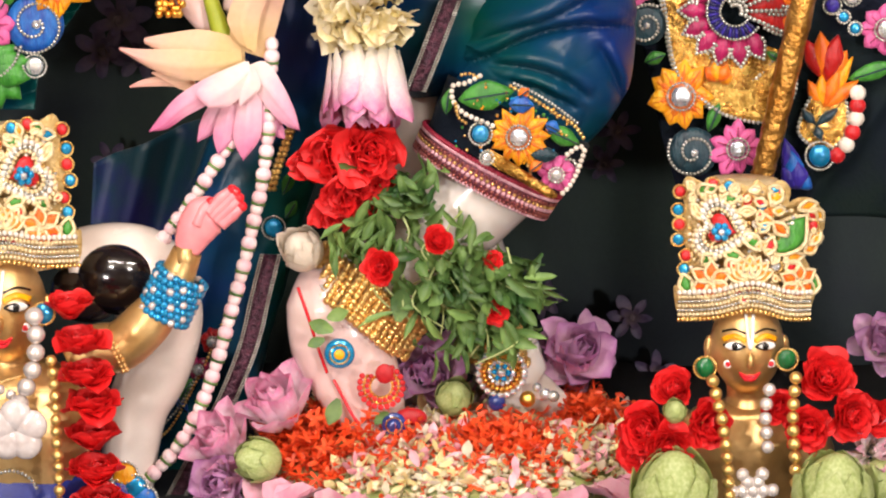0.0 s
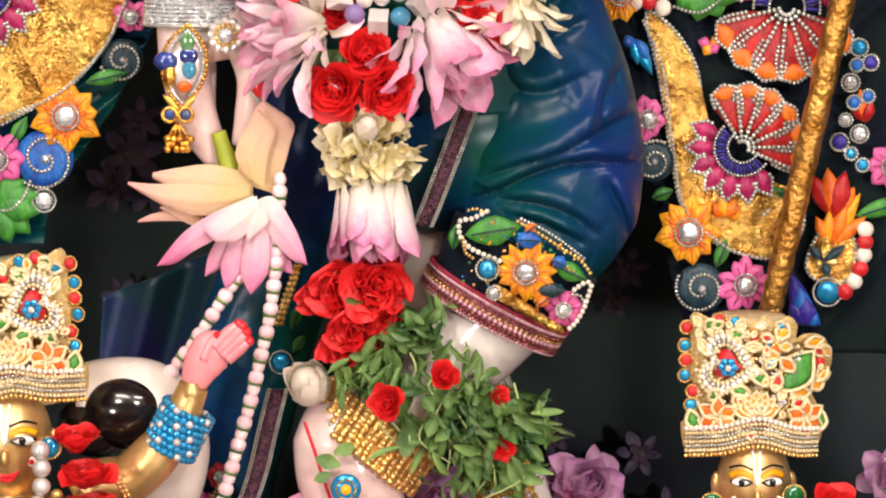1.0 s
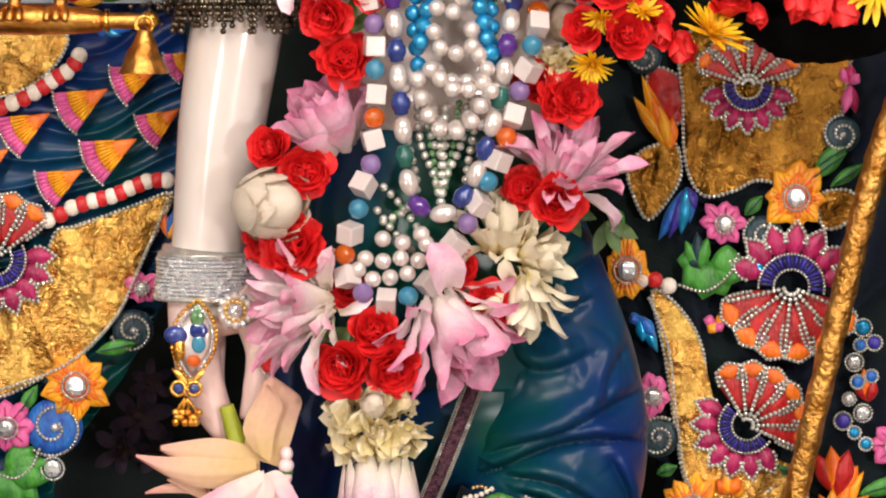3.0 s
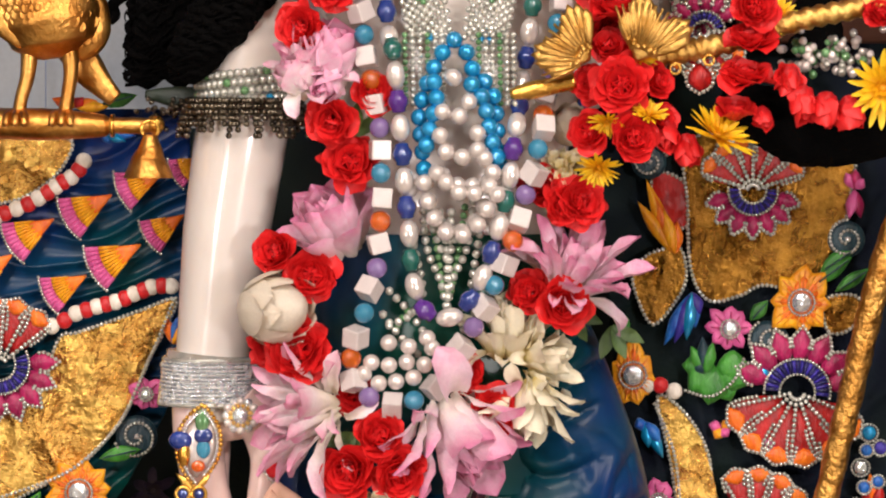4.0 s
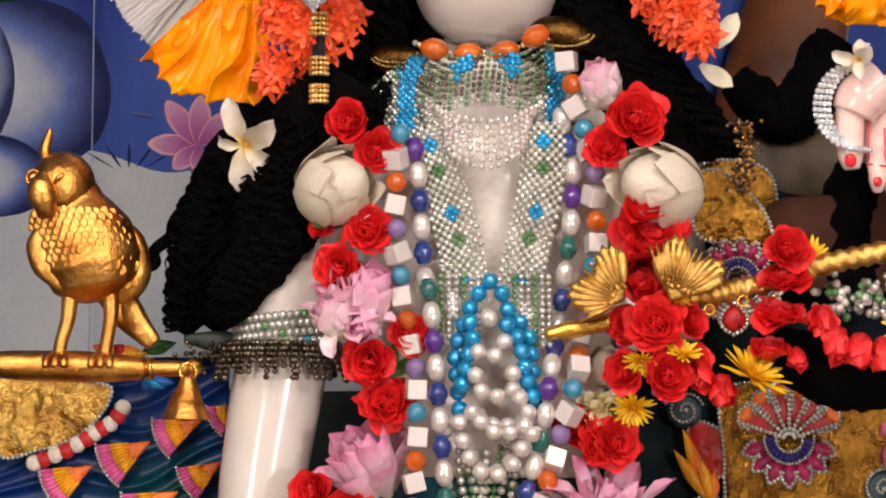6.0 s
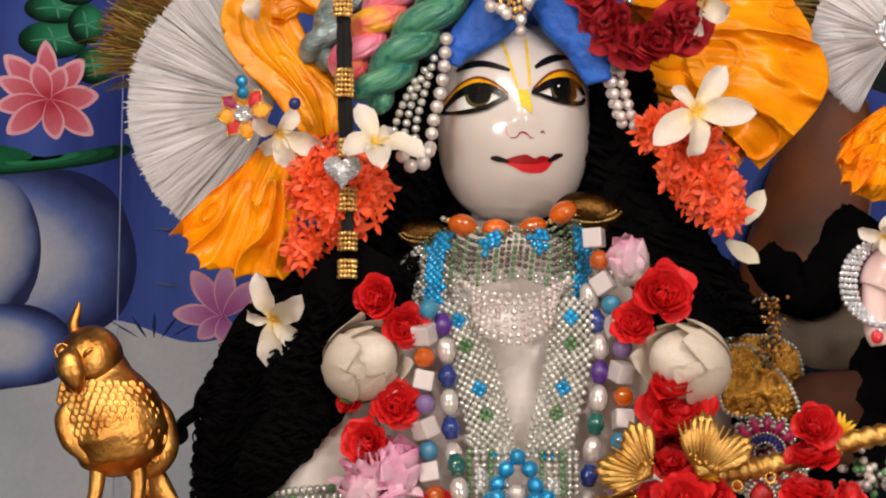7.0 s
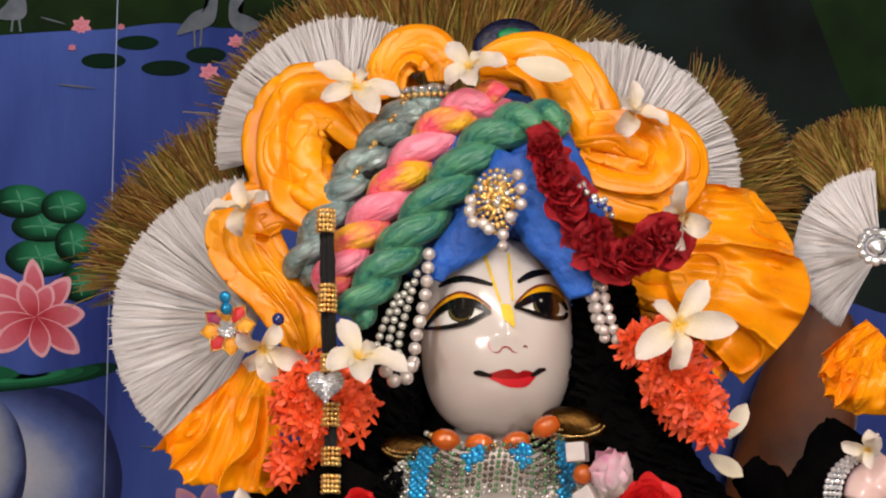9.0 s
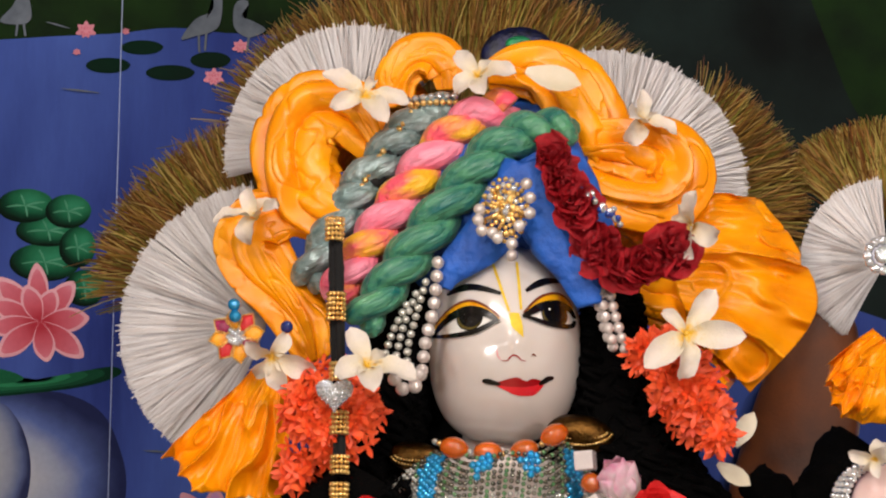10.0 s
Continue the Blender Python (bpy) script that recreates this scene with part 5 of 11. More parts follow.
def big_fan(parent, c, r, ang, lobes=6, spread=72, petals=7):
    bag, r = Bag(), r * 0.94
    c = Vector(c)
    for k in range(lobes + 1):
        a = ang - spread + 2 * spread * k / lobes
        beadline(bag, [polar(c, r * 0.1, a) - Vector((0, 0.010, 0)), polar(c, r * 0.84, a) - Vector((0, 0.010, 0))], 0.0021, 0.0043, SIL)
    n = 22
    for k in range(n):
        a = ang + 86 + 188 * k / n
        bag.add(plaque([q - Vector((0, 0.006, 0)) for q in sector(c, r * 0.24, r * 0.42, a, a + 188 / n * 0.8, 2)], 0.001, 0.004, 1), mat=NVY if k % 2 else VIO)
    for rr in (0.23, 0.43):
        beadline(bag, [q - Vector((0, 0.011, 0)) for q in (Vector(p) for p in arc(c, r * rr, ang + 84, ang + 276, 20))], 0.0014, 0.003, SIL)
    motif = part("peacock_fan", bag, EM, parent)
    for k in range(lobes):
        a = ang - spread + 2 * spread * (k + 0.5) / lobes
        w = 2 * r * math.sin(radians(spread / lobes)) * 1.08
        o = drop(polar(c, r * 0.2, a), polar(c, r, a), w, False, 8, 0.8)
        lobe = Bag().add(plaque(o, 0.002, 0.005), mat=0)
        o2 = [q - Vector((0, 0.004, 0)) for q in drop(polar(c, r * 0.74, a), polar(c, r * 0.97, a), w * 0.8, False, 6, 0.7)]
        lobe.add(plaque(o2, 0.0015, 0.004, 2), mat=1)
        beadline(lobe, [q - Vector((0, 0.008, 0)) for q in o[5:14]], 0.0018, 0.0038, 2)
        part("lobe", lobe, [EM[RED], EM[ORA], silver], motif)
    for k in range(petals):
        a = ang + 95 + 170 * (k + 0.5) / petals
        o = drop(polar(c, r * 0.36, a), polar(c, r * 0.86, a), r * 0.30, True)
        petal = Bag().add(plaque(o, 0.004, 0.006), mat=0)
        beadline(petal, [q - Vector((0, 0.008, 0)) for q in o[3:12]], 0.0018, 0.0038, 1)
        part("petal", petal, [EM[MAG], silver], motif)
    return motif


def small_fan(parent, apex, mid, half=24):
    d = Vector(mid) - Vector(apex)
    r, a = d.length * 1.22, math.degrees(math.atan2(d.z, d.x))
    motif = part("fan_motif", Bag().add(plaque(sector(apex, 0.002, r * 0.58, a - half * 0.9, a + half * 0.9), 0.002, 0.005)), EM[ORA], parent)
    n = 9
    for k in range(n):
        a0 = a - half + 2 * half * k / n
        part("rib", Bag().add(plaque(sector(apex, r * (0.42 + 0.06 * (k % 2)), r * 0.76, a0, a0 + 2 * half / n * 0.86, 2), 0.001, 0.008, 1)), EM[YEL], motif)
        part("scallop", Bag().add(plaque(sector(apex, r * 0.76, r * 1.0, a0, a0 + 2 * half / n * 0.97, 2), 0.002, 0.007, 1)), EM[PNK], motif)
    edge = Bag()
    beadline(edge, [Vector(p) - Vector((0, 0.006, 0)) for p in arc(apex, r * 1.02, a - half * 1.05, a + half * 1.05, 10)], 0.0015, 0.0032)
    part("bead_edge", edge, silver, motif, kind="stuff")
    return motif


def brocade(parent, outline, beads=True, mat=FOIL):
    o = smoothpath(outline, 6, True)
    bag = Bag()
    v, f = plaque(o, 0.003, 0.003, 18)
    for k in range(len(v)):
        q = Vector((v[k, 0] * 42, 0, v[k, 2] * 42))
        d = noise.noise_vector(q * 0.6)
        v[k, 1] += 0.0045 * (abs(noise.noise(q + d)) - 0.35) + 0.002 * noise.noise(q * 3)
    bag.add((v, f), mat=mat)
    if beads:
        beadline(bag, np.concatenate([o, o[:1]]) - np.array((0, 0.004, 0)), 0.0019, 0.0040, SIL)
    return part("brocade_patch", bag, EM, parent)


def pompoms(parent, pts):
    for k, p in enumerate(pts):
        bag = Bag().add((ball(14, 9)[0] * np.array((1, 0.7, 1)), ball(14, 9)[1]), put(Matrix(), p, 0.0072), WHT if k % 2 == 0 else BRD)
        part("pompom", bag, EM, parent)


def feathers(parent, base, tips, w, mats):
    motif = None
    for k, t in enumerate(tips):
        ob = part("feather" if motif else "feather_motif", Bag().add(plaque(drop(base, t, w), 0.003, 0.005 + 0.0015 * (k % 3))), EM[mats[k % len(mats)]], motif or parent)
        motif = motif or ob
    return motif


# left side of the cape
for mid, apex in (((-0.276, 0.095, 1.726), (-0.242, 0.095, 1.745)), ((-0.325, 0.095, 1.705), (-0.292, 0.095, 1.724)), ((-0.253, 0.095, 1.683), (-0.217, 0.095, 1.702)), ((-0.294, 0.095, 1.659), (-0.264, 0.095, 1.675)), ((-0.207, 0.095, 1.710), (-0.180, 0.095, 1.728)), ((-0.230, 0.095, 1.749), (-0.198, 0.095, 1.763)), ((-0.185, 0.095, 1.764), (-0.161, 0.095, 1.777)), ((-0.357, 0.095, 1.674), (-0.328, 0.095, 1.693)), ((-0.169, 0.095, 1.680), (-0.142, 0.095, 1.697))):
    small_fan(cape, apex, mid)
pompoms(cape, [(-0.295, 0.088, 1.631), (-0.284, 0.088, 1.636), (-0.274, 0.088, 1.642), (-0.265, 0.088, 1.645), (-0.256, 0.088, 1.648), (-0.248, 0.088, 1.650), (-0.240, 0.088, 1.652), (-0.232, 0.088, 1.655), (-0.224, 0.088, 1.659), (-0.216, 0.088, 1.662), (-0.209, 0.088, 1.665), (-0.200, 0.088, 1.666), (-0.192, 0.088, 1.666)])
pompoms(cape, [(-0.343, 0.088, 1.725), (-0.335, 0.088, 1.728), (-0.325, 0.088, 1.732), (-0.315, 0.088, 1.736), (-0.306, 0.088, 1.741), (-0.298, 0.088, 1.746), (-0.291, 0.088, 1.751), (-0.285, 0.088, 1.755), (-0.278, 0.088, 1.759), (-0.271, 0.088, 1.766), (-0.267, 0.088, 1.773)])
brocade(cape, [(-0.289, 0.094, 1.620), (-0.274, 0.094, 1.625), (-0.245, 0.094, 1.635), (-0.215, 0.094, 1.646), (-0.188, 0.094, 1.655), (-0.196, 0.094, 1.631), (-0.213, 0.094, 1.599), (-0.228, 0.094, 1.562), (-0.245, 0.094, 1.537), (-0.270, 0.094, 1.512), (-0.309, 0.094, 1.490), (-0.339, 0.094, 1.477), (-0.378, 0.094, 1.477), (-0.378, 0.094, 1.546), (-0.348, 0.094, 1.576), (-0.309, 0.094, 1.576)])
brocade(cape, [(-0.375, 0.094, 1.801), (-0.336, 0.094, 1.798), (-0.307, 0.094, 1.796), (-0.278, 0.094, 1.791), (-0.283, 0.094, 1.772), (-0.298, 0.094, 1.755), (-0.317, 0.094, 1.743), (-0.337, 0.094, 1.737), (-0.376, 0.094, 1.733)])
big_fan(cape, (-0.339, 0.092, 1.598), 135 * U, 110)
sewn_flower(cape, (-0.271, 0.090, 1.488), 66 * U, 9, YEL, True, ORA)
sewn_flower(cape, (-0.331, 0.090, 1.451), 54 * U, 8, PNK, False)
sewn_flower(cape, (-0.213, 0.090, 1.573), 34 * U, 7, PNK, False)
sewn_leaf(cape, (-0.254, 0.090, 1.517), (-0.218, 0.090, 1.525), 36 * U)
sewn_leaf(cape, (-0.320, 0.090, 1.463), (-0.305, 0.090, 1.488), 32 * U)
scroll(cape, (-0.222, 0.092, 1.536), 40 * U, 200)
scroll(cape, (-0.291, 0.092, 1.451), 56 * U, 230, 1, BLU)
feathers(cape, (-0.191, 0.092, 1.616), [(-0.195, 0.092, 1.638), (-0.186, 0.092, 1.640), (-0.178, 0.092, 1.636), (-0.173, 0.092, 1.629)], 20 * U, [ORA, BLU, YEL])
feathers(cape, (-0.334, 0.092, 1.413), [(-0.309, 0.092, 1.433), (-0.297, 0.092, 1.421), (-0.296, 0.092, 1.404), (-0.305, 0.092, 1.386), (-0.322, 0.092, 1.378), (-0.339, 0.092, 1.383)], 52 * U, [GRN])
bag = Bag()
gem(bag, (-0.292, 0.090, 1.415), 0.008)
beadline(bag, smoothpath([(-0.337, 0.082, 1.410), (-0.323, 0.082, 1.407), (-0.310, 0.082, 1.417), (-0.303, 0.082, 1.432)]), 0.0016, 0.0035, SIL)
beadline(bag, smoothpath([(-0.189, 0.082, 1.654), (-0.204, 0.082, 1.617), (-0.221, 0.082, 1.578), (-0.236, 0.082, 1.548), (-0.263, 0.082, 1.519), (-0.290, 0.082, 1.501), (-0.337, 0.082, 1.484)]), 0.0018, 0.004, SIL)
part("bead_trim", bag, EM, cape, kind="stuff")
# top hem behind the perch
feathers(cape, (-0.274, 0.090, 1.819), [(-0.294, 0.090, 1.827), (-0.282, 0.090, 1.829), (-0.267, 0.090, 1.828), (-0.255, 0.090, 1.825), (-0.245, 0.090, 1.820)], 22 * U, [ORA, YEL, RED])
sewn_leaf(cape, (-0.252, 0.090, 1.821), (-0.221, 0.090, 1.830), 34 * U)
feathers(cape, (-0.249, 0.090, 1.798), [(-0.230, 0.090, 1.802), (-0.222, 0.090, 1.795), (-0.230, 0.090, 1.790), (-0.244, 0.090, 1.788)], 20 * U, [TBD, BLU])

# right side of the cape
brocade(cape, [(0.254, 0.094, 1.794), (0.334, 0.094, 1.794), (0.392, 0.094, 1.794), (0.392, 0.094, 1.750), (0.384, 0.094, 1.712), (0.370, 0.094, 1.677), (0.346, 0.094, 1.665), (0.316, 0.094, 1.668), (0.297, 0.094, 1.659), (0.270, 0.094, 1.655), (0.255, 0.094, 1.682), (0.252, 0.094, 1.735)], True, SHADED_FOIL)
big_fan(cape, (0.307, 0.090, 1.750), 112 * U, 90)
brocade(cape, [(0.227, 0.094, 1.572), (0.253, 0.094, 1.555), (0.272, 0.094, 1.518), (0.275, 0.094, 1.459), (0.291, 0.094, 1.412), (0.323, 0.094, 1.395), (0.352, 0.094, 1.420), (0.363, 0.094, 1.390), (0.343, 0.094, 1.360), (0.297, 0.094, 1.368), (0.261, 0.094, 1.397), (0.247, 0.094, 1.459), (0.239, 0.094, 1.513)])
big_fan(cape, (0.346, 0.090, 1.577), 150 * U, -95)
big_fan(cape, (0.309, 0.090, 1.457), 128 * U, 48)
brocade(cape, [(0.246, 0.094, 1.699), (0.251, 0.094, 1.677), (0.244, 0.094, 1.657), (0.223, 0.094, 1.634), (0.209, 0.094, 1.657), (0.205, 0.094, 1.677), (0.214, 0.094, 1.691), (0.231, 0.094, 1.699)], True, SHADED_FOIL)
feathers(cape, (0.241, 0.093, 1.694), [(0.216, 0.092, 1.759), (0.223, 0.092, 1.745), (0.231, 0.092, 1.733), (0.243, 0.092, 1.723), (0.209, 0.092, 1.740)], 26 * U, [YEL, ORA])
brocade(cape, [(0.223, 0.096, 1.764), (0.250, 0.096, 1.755), (0.253, 0.096, 1.721), (0.238, 0.096, 1.718), (0.223, 0.096, 1.730)], True, RED)
feathers(cape, (0.256, 0.093, 1.662), [(0.232, 0.092, 1.616), (0.241, 0.092, 1.618), (0.251, 0.092, 1.621), (0.259, 0.092, 1.631), (0.263, 0.092, 1.643)], 26 * U, [BLU, VIO, TBD])
sewn_flower(cape, (0.288, 0.088, 1.631), 46 * U, 8, PNK, False)
sewn_flower(cape, (0.349, 0.088, 1.654), 64 * U, 8, YEL, True, ORA)
sewn_flower(cape, (0.205, 0.088, 1.591), 66 * U, 9, YEL, True, ORA, CRY, 0.6)
sewn_leaf(cape, (0.306, 0.090, 1.638), (0.321, 0.090, 1.655), 32 * U)
sewn_leaf(cape, (0.366, 0.090, 1.680), (0.394, 0.090, 1.699), 40 * U)
scroll(cape, (0.322, 0.090, 1.620), 40 * U, 120)
feathers(cape, (0.277, 0.092, 1.597), [(0.248, 0.092, 1.599), (0.253, 0.092, 1.577), (0.270, 0.092, 1.565), (0.290, 0.092, 1.568), (0.304, 0.092, 1.582), (0.306, 0.092, 1.599)], 60 * U, [GRN])
feathers(cape, (0.267, 0.088, 1.592), [(0.255, 0.088, 1.616), (0.265, 0.088, 1.624), (0.274, 0.088, 1.619), (0.260, 0.088, 1.604)], 24 * U, [GRN, DTE])
bag = Bag()
beadline(bag, smoothpath([(0.250, 0.080, 1.578), (0.272, 0.080, 1.573), (0.291, 0.080, 1.586), (0.300, 0.080, 1.605)]), 0.0016, 0.0035, SIL)
beadline(bag, smoothpath([(0.224, 0.082, 1.566), (0.241, 0.082, 1.524), (0.249, 0.082, 1.461), (0.261, 0.082, 1.402), (0.296, 0.082, 1.370)]), 0.0017, 0.0037, SIL)
gem(bag, (0.317, 0.090, 1.592), 0.007, TBD)
part("bead_trim", bag, EM, cape, kind="stuff")
pompoms(cape, [(0.217, 0.086, 1.582), (0.229, 0.086, 1.582), (0.241, 0.086, 1.577)])
feathers(cape, (0.217, 0.092, 1.550), [(0.207, 0.090, 1.546), (0.219, 0.090, 1.528), (0.229, 0.090, 1.533), (0.232, 0.090, 1.519)], 24 * U, [BLU, TBD])
sewn_flower(cape, (0.228, 0.088, 1.482), 44 * U, 7, PNK, False, None, CRY, 0.7)
scroll(cape, (0.233, 0.090, 1.445), 40 * U, 60)
sewn_leaf(cape, (0.232, 0.090, 1.413), (0.250, 0.090, 1.420), 30 * U)
sewn_flower(cape, (0.263, 0.088, 1.384), 68 * U, 9, YEL, True, ORA, CRY, 0.85)
sewn_leaf(cape, (0.287, 0.090, 1.352), (0.297, 0.090, 1.377), 32 * U)
scroll(cape, (0.274, 0.090, 1.334), 48 * U, 150)
sewn_flower(cape, (0.312, 0.088, 1.338), 54 * U, 9, PNK, False)
sewn_flower(cape, (0.202, 0.070, 1.796), 36 * U, 7, PNK, False)
feathers(cape, (0.282, 0.092, 1.545), [(0.271, 0.090, 1.548), (0.276, 0.090, 1.536), (0.287, 0.090, 1.538), (0.290, 0.090, 1.549)], 22 * U, [PNK, YEL])
sewn_leaf(cape, (0.361, 0.090, 1.669), (0.393, 0.090, 1.693), 34 * U)
sewn_leaf(cape, (0.379, 0.090, 1.663), (0.408, 0.090, 1.683), 30 * U)
feathers(cape, (0.395, 0.092, 1.751), [(0.387, 0.090, 1.765), (0.395, 0.090, 1.768), (0.402, 0.090, 1.760), (0.400, 0.090, 1.726), (0.390, 0.090, 1.726)], 22 * U, [PNK, MAG])
scroll(cape, (0.388, 0.090, 1.708), 36 * U, 90)
scroll(cape, (0.218, 0.088, 1.774), 34 * U, 20)
brocade(cape, [(0.370, 0.095, 1.655), (0.394, 0.095, 1.660), (0.404, 0.095, 1.648), (0.390, 0.095, 1.629), (0.373, 0.095, 1.629)], True, SHADED_FOIL)
feathers(cape, (0.334, 0.093, 1.528), [(0.312, 0.092, 1.548), (0.309, 0.092, 1.538), (0.315, 0.092, 1.526), (0.327, 0.092, 1.519)], 24 * U, [MAG, PNK])
sewn_leaf(cape, (0.202, 0.090, 1.628), (0.192, 0.090, 1.645), 28 * U)
feathers(cape, (0.296, 0.088, 1.396), [(0.284, 0.088, 1.408), (0.291, 0.088, 1.413), (0.303, 0.088, 1.411), (0.308, 0.088, 1.401)], 26 * U, [ORA, YEL])
sewn_leaf(cape, (0.337, 0.088, 1.421), (0.349, 0.088, 1.413), 20 * U)
# beyond the gilt staff
feathers(cape, (0.388, 0.092, 1.396), [(0.371, 0.090, 1.431), (0.383, 0.090, 1.438), (0.398, 0.090, 1.435), (0.406, 0.090, 1.421)], 40 * U, [RED, ORA])
feathers(cape, (0.386, 0.092, 1.371), [(0.373, 0.090, 1.396), (0.384, 0.090, 1.401), (0.399, 0.090, 1.406), (0.411, 0.090, 1.416), (0.416, 0.090, 1.396)], 26 * U, [ORA, YEL])
brocade(cape, [(0.375, 0.090, 1.381), (0.389, 0.090, 1.389), (0.406, 0.090, 1.376), (0.404, 0.090, 1.346), (0.385, 0.090, 1.336), (0.365, 0.090, 1.351)])
feathers(cape, (0.379, 0.086, 1.357), [(0.367, 0.085, 1.372), (0.372, 0.085, 1.355), (0.384, 0.085, 1.345), (0.396, 0.085, 1.357), (0.398, 0.085, 1.372)], 18 * U, [DTE, GBD])
pompoms(cape, [(0.415, 0.082, 1.385), (0.415, 0.082, 1.374), (0.414, 0.082, 1.363), (0.411, 0.082, 1.351), (0.406, 0.082, 1.340), (0.398, 0.082, 1.331)])
feathers(cape, (0.366, 0.092, 1.301), [(0.353, 0.090, 1.346), (0.358, 0.090, 1.336), (0.364, 0.090, 1.326), (0.375, 0.090, 1.312), (0.351, 0.090, 1.321)], 36 * U, [VIO, BLU])
bag = Bag()
for p in [(0.408, 0.085, 1.542), (0.406, 0.085, 1.527), (0.401, 0.085, 1.512), (0.404, 0.085, 1.495), (0.397, 0.085, 1.480), (0.409, 0.085, 1.468), (0.392, 0.085, 1.461), (0.416, 0.085, 1.500), (0.418, 0.085, 1.529), (0.412, 0.085, 1.441), (0.402, 0.085, 1.451)]:
    gem(bag, p, rnd.uniform(.0042, .0066), rnd.choice((CRY, BLU, TBD, VIO)), 0.004)
gem(bag, (0.383, 0.085, 1.331), 0.010, TBD)
part("bead_trim", bag, EM, cape, kind="stuff")
sewn_leaf(cape, (0.407, 0.090, 1.396), (0.451, 0.090, 1.410), 40 * U)
sewn_flower(cape, (0.438, 0.088, 1.440), 55 * U, 8, PNK, False)
brocade(cape, [(0.231, 0.094, 1.986), (0.289, 0.094, 1.982), (0.295, 0.094, 1.928), (0.266, 0.094, 1.899), (0.237, 0.094, 1.928)], True, SHADED_FOIL)
big_fan(cape, (0.258, 0.088, 1.904), 66 * U, 60)
feathers(cape, (0.414, 0.092, 1.477), [(0.403, 0.090, 1.497), (0.410, 0.090, 1.506), (0.419, 0.090, 1.497)], 24 * U, [RED, ORA])

# flowers on the trouser cuff
sewn_flower(trousers, (0.120, -0.058, 1.373), 56 * U, 12, YEL, True, ORA)
sewn_flower(trousers, (0.151, -0.048, 1.340), 36 * U, 5, PNK, False)
sewn_leaf(trousers, (0.071, -0.056, 1.403), (0.117, -0.056, 1.410), 66 * U)
sewn_leaf(trousers, (0.142, -0.054, 1.379), (0.171, -0.048, 1.364), 42 * U)
sewn_leaf(trousers, (0.061, -0.048, 1.390), (0.064, -0.048, 1.411), 28 * U)
sewn_leaf(trousers, (0.112, -0.060, 1.400), (0.133, -0.060, 1.399), 40 * U, BLU)
sewn_leaf(trousers, (0.142, -0.058, 1.383), (0.154, -0.056, 1.377), 30 * U, BLU)
sewn_leaf(trousers, (0.130, -0.062, 1.358), (0.153, -0.058, 1.357), 34 * U, DTE)
sewn_leaf(trousers, (0.120, -0.058, 1.405), (0.129, -0.058, 1.412), 22 * U, ORA)
sewn_leaf(trousers, (0.129, -0.062, 1.345), (0.140, -0.060, 1.353), 24 * U, ORA)
bag = Bag()
gem(bag, (0.089, -0.062, 1.376), 0.0075, TBD)
gem(bag, (0.094, -0.068, 1.357), 0.0046, CRY)
for line, r, mt in (([(0.089, -0.062, 1.423), (0.077, -0.062, 1.417), (0.067, -0.062, 1.415), (0.067, -0.062, 1.403), (0.075, -0.062, 1.393), (0.087, -0.062, 1.387), (0.099, -0.062, 1.382)], .0022, WHT), ([(0.074, -0.062, 1.424), (0.081, -0.062, 1.425), (0.087, -0.062, 1.422)], .0016, GBD), ([(0.114, -0.060, 1.414), (0.130, -0.060, 1.405), (0.151, -0.060, 1.391), (0.165, -0.060, 1.382), (0.173, -0.060, 1.371)], .0019, GBD), ([(0.117, -0.058, 1.416), (0.135, -0.058, 1.407), (0.153, -0.058, 1.395), (0.168, -0.058, 1.383)], .0015, SIL),
                    ([(0.160, -0.058, 1.357), (0.169, -0.058, 1.363), (0.174, -0.058, 1.361), (0.171, -0.058, 1.351), (0.168, -0.058, 1.342), (0.162, -0.058, 1.331), (0.156, -0.058, 1.325)], .0022, WHT), ([(0.159, -0.058, 1.353), (0.165, -0.058, 1.352), (0.168, -0.058, 1.346)], .0015, SIL), ([(0.130, -0.062, 1.345), (0.129, -0.062, 1.338), (0.134, -0.062, 1.330), (0.143, -0.062, 1.326)], .0018, GBD), ([(0.069, -0.064, 1.401), (0.071, -0.064, 1.390), (0.077, -0.064, 1.385)], .0016, GBD)):
    beadline(bag, smoothpath(line), r, 2.1 * r, mt)
for k in range(110):
    s, w = rnd.random(), rnd.uniform(-1, 1)
    p = Vector((0.079, -0.061, 1.392)).lerp(Vector((0.153, -0.059, 1.361)), s) + Vector((w * .014, 0, w * .026))
    bag.add(BEAD, put(Matrix(), p, rnd.uniform(.0009, .0017)), rnd.choice((GBD, GBD, TBD, GRN, YEL)))
part("bead_trim", bag, EM, trousers, kind="stuff")
brocade(trousers, [(0.096, -0.068, 1.363), (0.102, -0.068, 1.361), (0.127, -0.068, 1.344), (0.150, -0.068, 1.328), (0.146, -0.068, 1.323), (0.123, -0.068, 1.336), (0.096, -0.068, 1.353)], False)

# border of the far trouser leg
sewn_leaf(trousers, (-0.069, 0.045, 1.330), (-0.079, 0.045, 1.308), 28 * U)
sewn_leaf(trousers, (-0.067, 0.045, 1.303), (-0.077, 0.045, 1.288), 26 * U)
sewn_flower(trousers, (-0.141, 0.045, 1.182), 26 * U, 6, RED, True)
sewn_flower(trousers, (-0.154, 0.045, 1.158), 24 * U, 6, MAG, False)
sewn_leaf(trousers, (-0.160, 0.045, 1.149), (-0.172, 0.045, 1.127), 30 * U)
sewn_leaf(trousers, (-0.175, 0.045, 1.133), (-0.164, 0.045, 1.118), 22 * U, BLU)
bag = Bag()
gem(bag, (-0.087, 0.045, 1.280), 0.008, TBD)
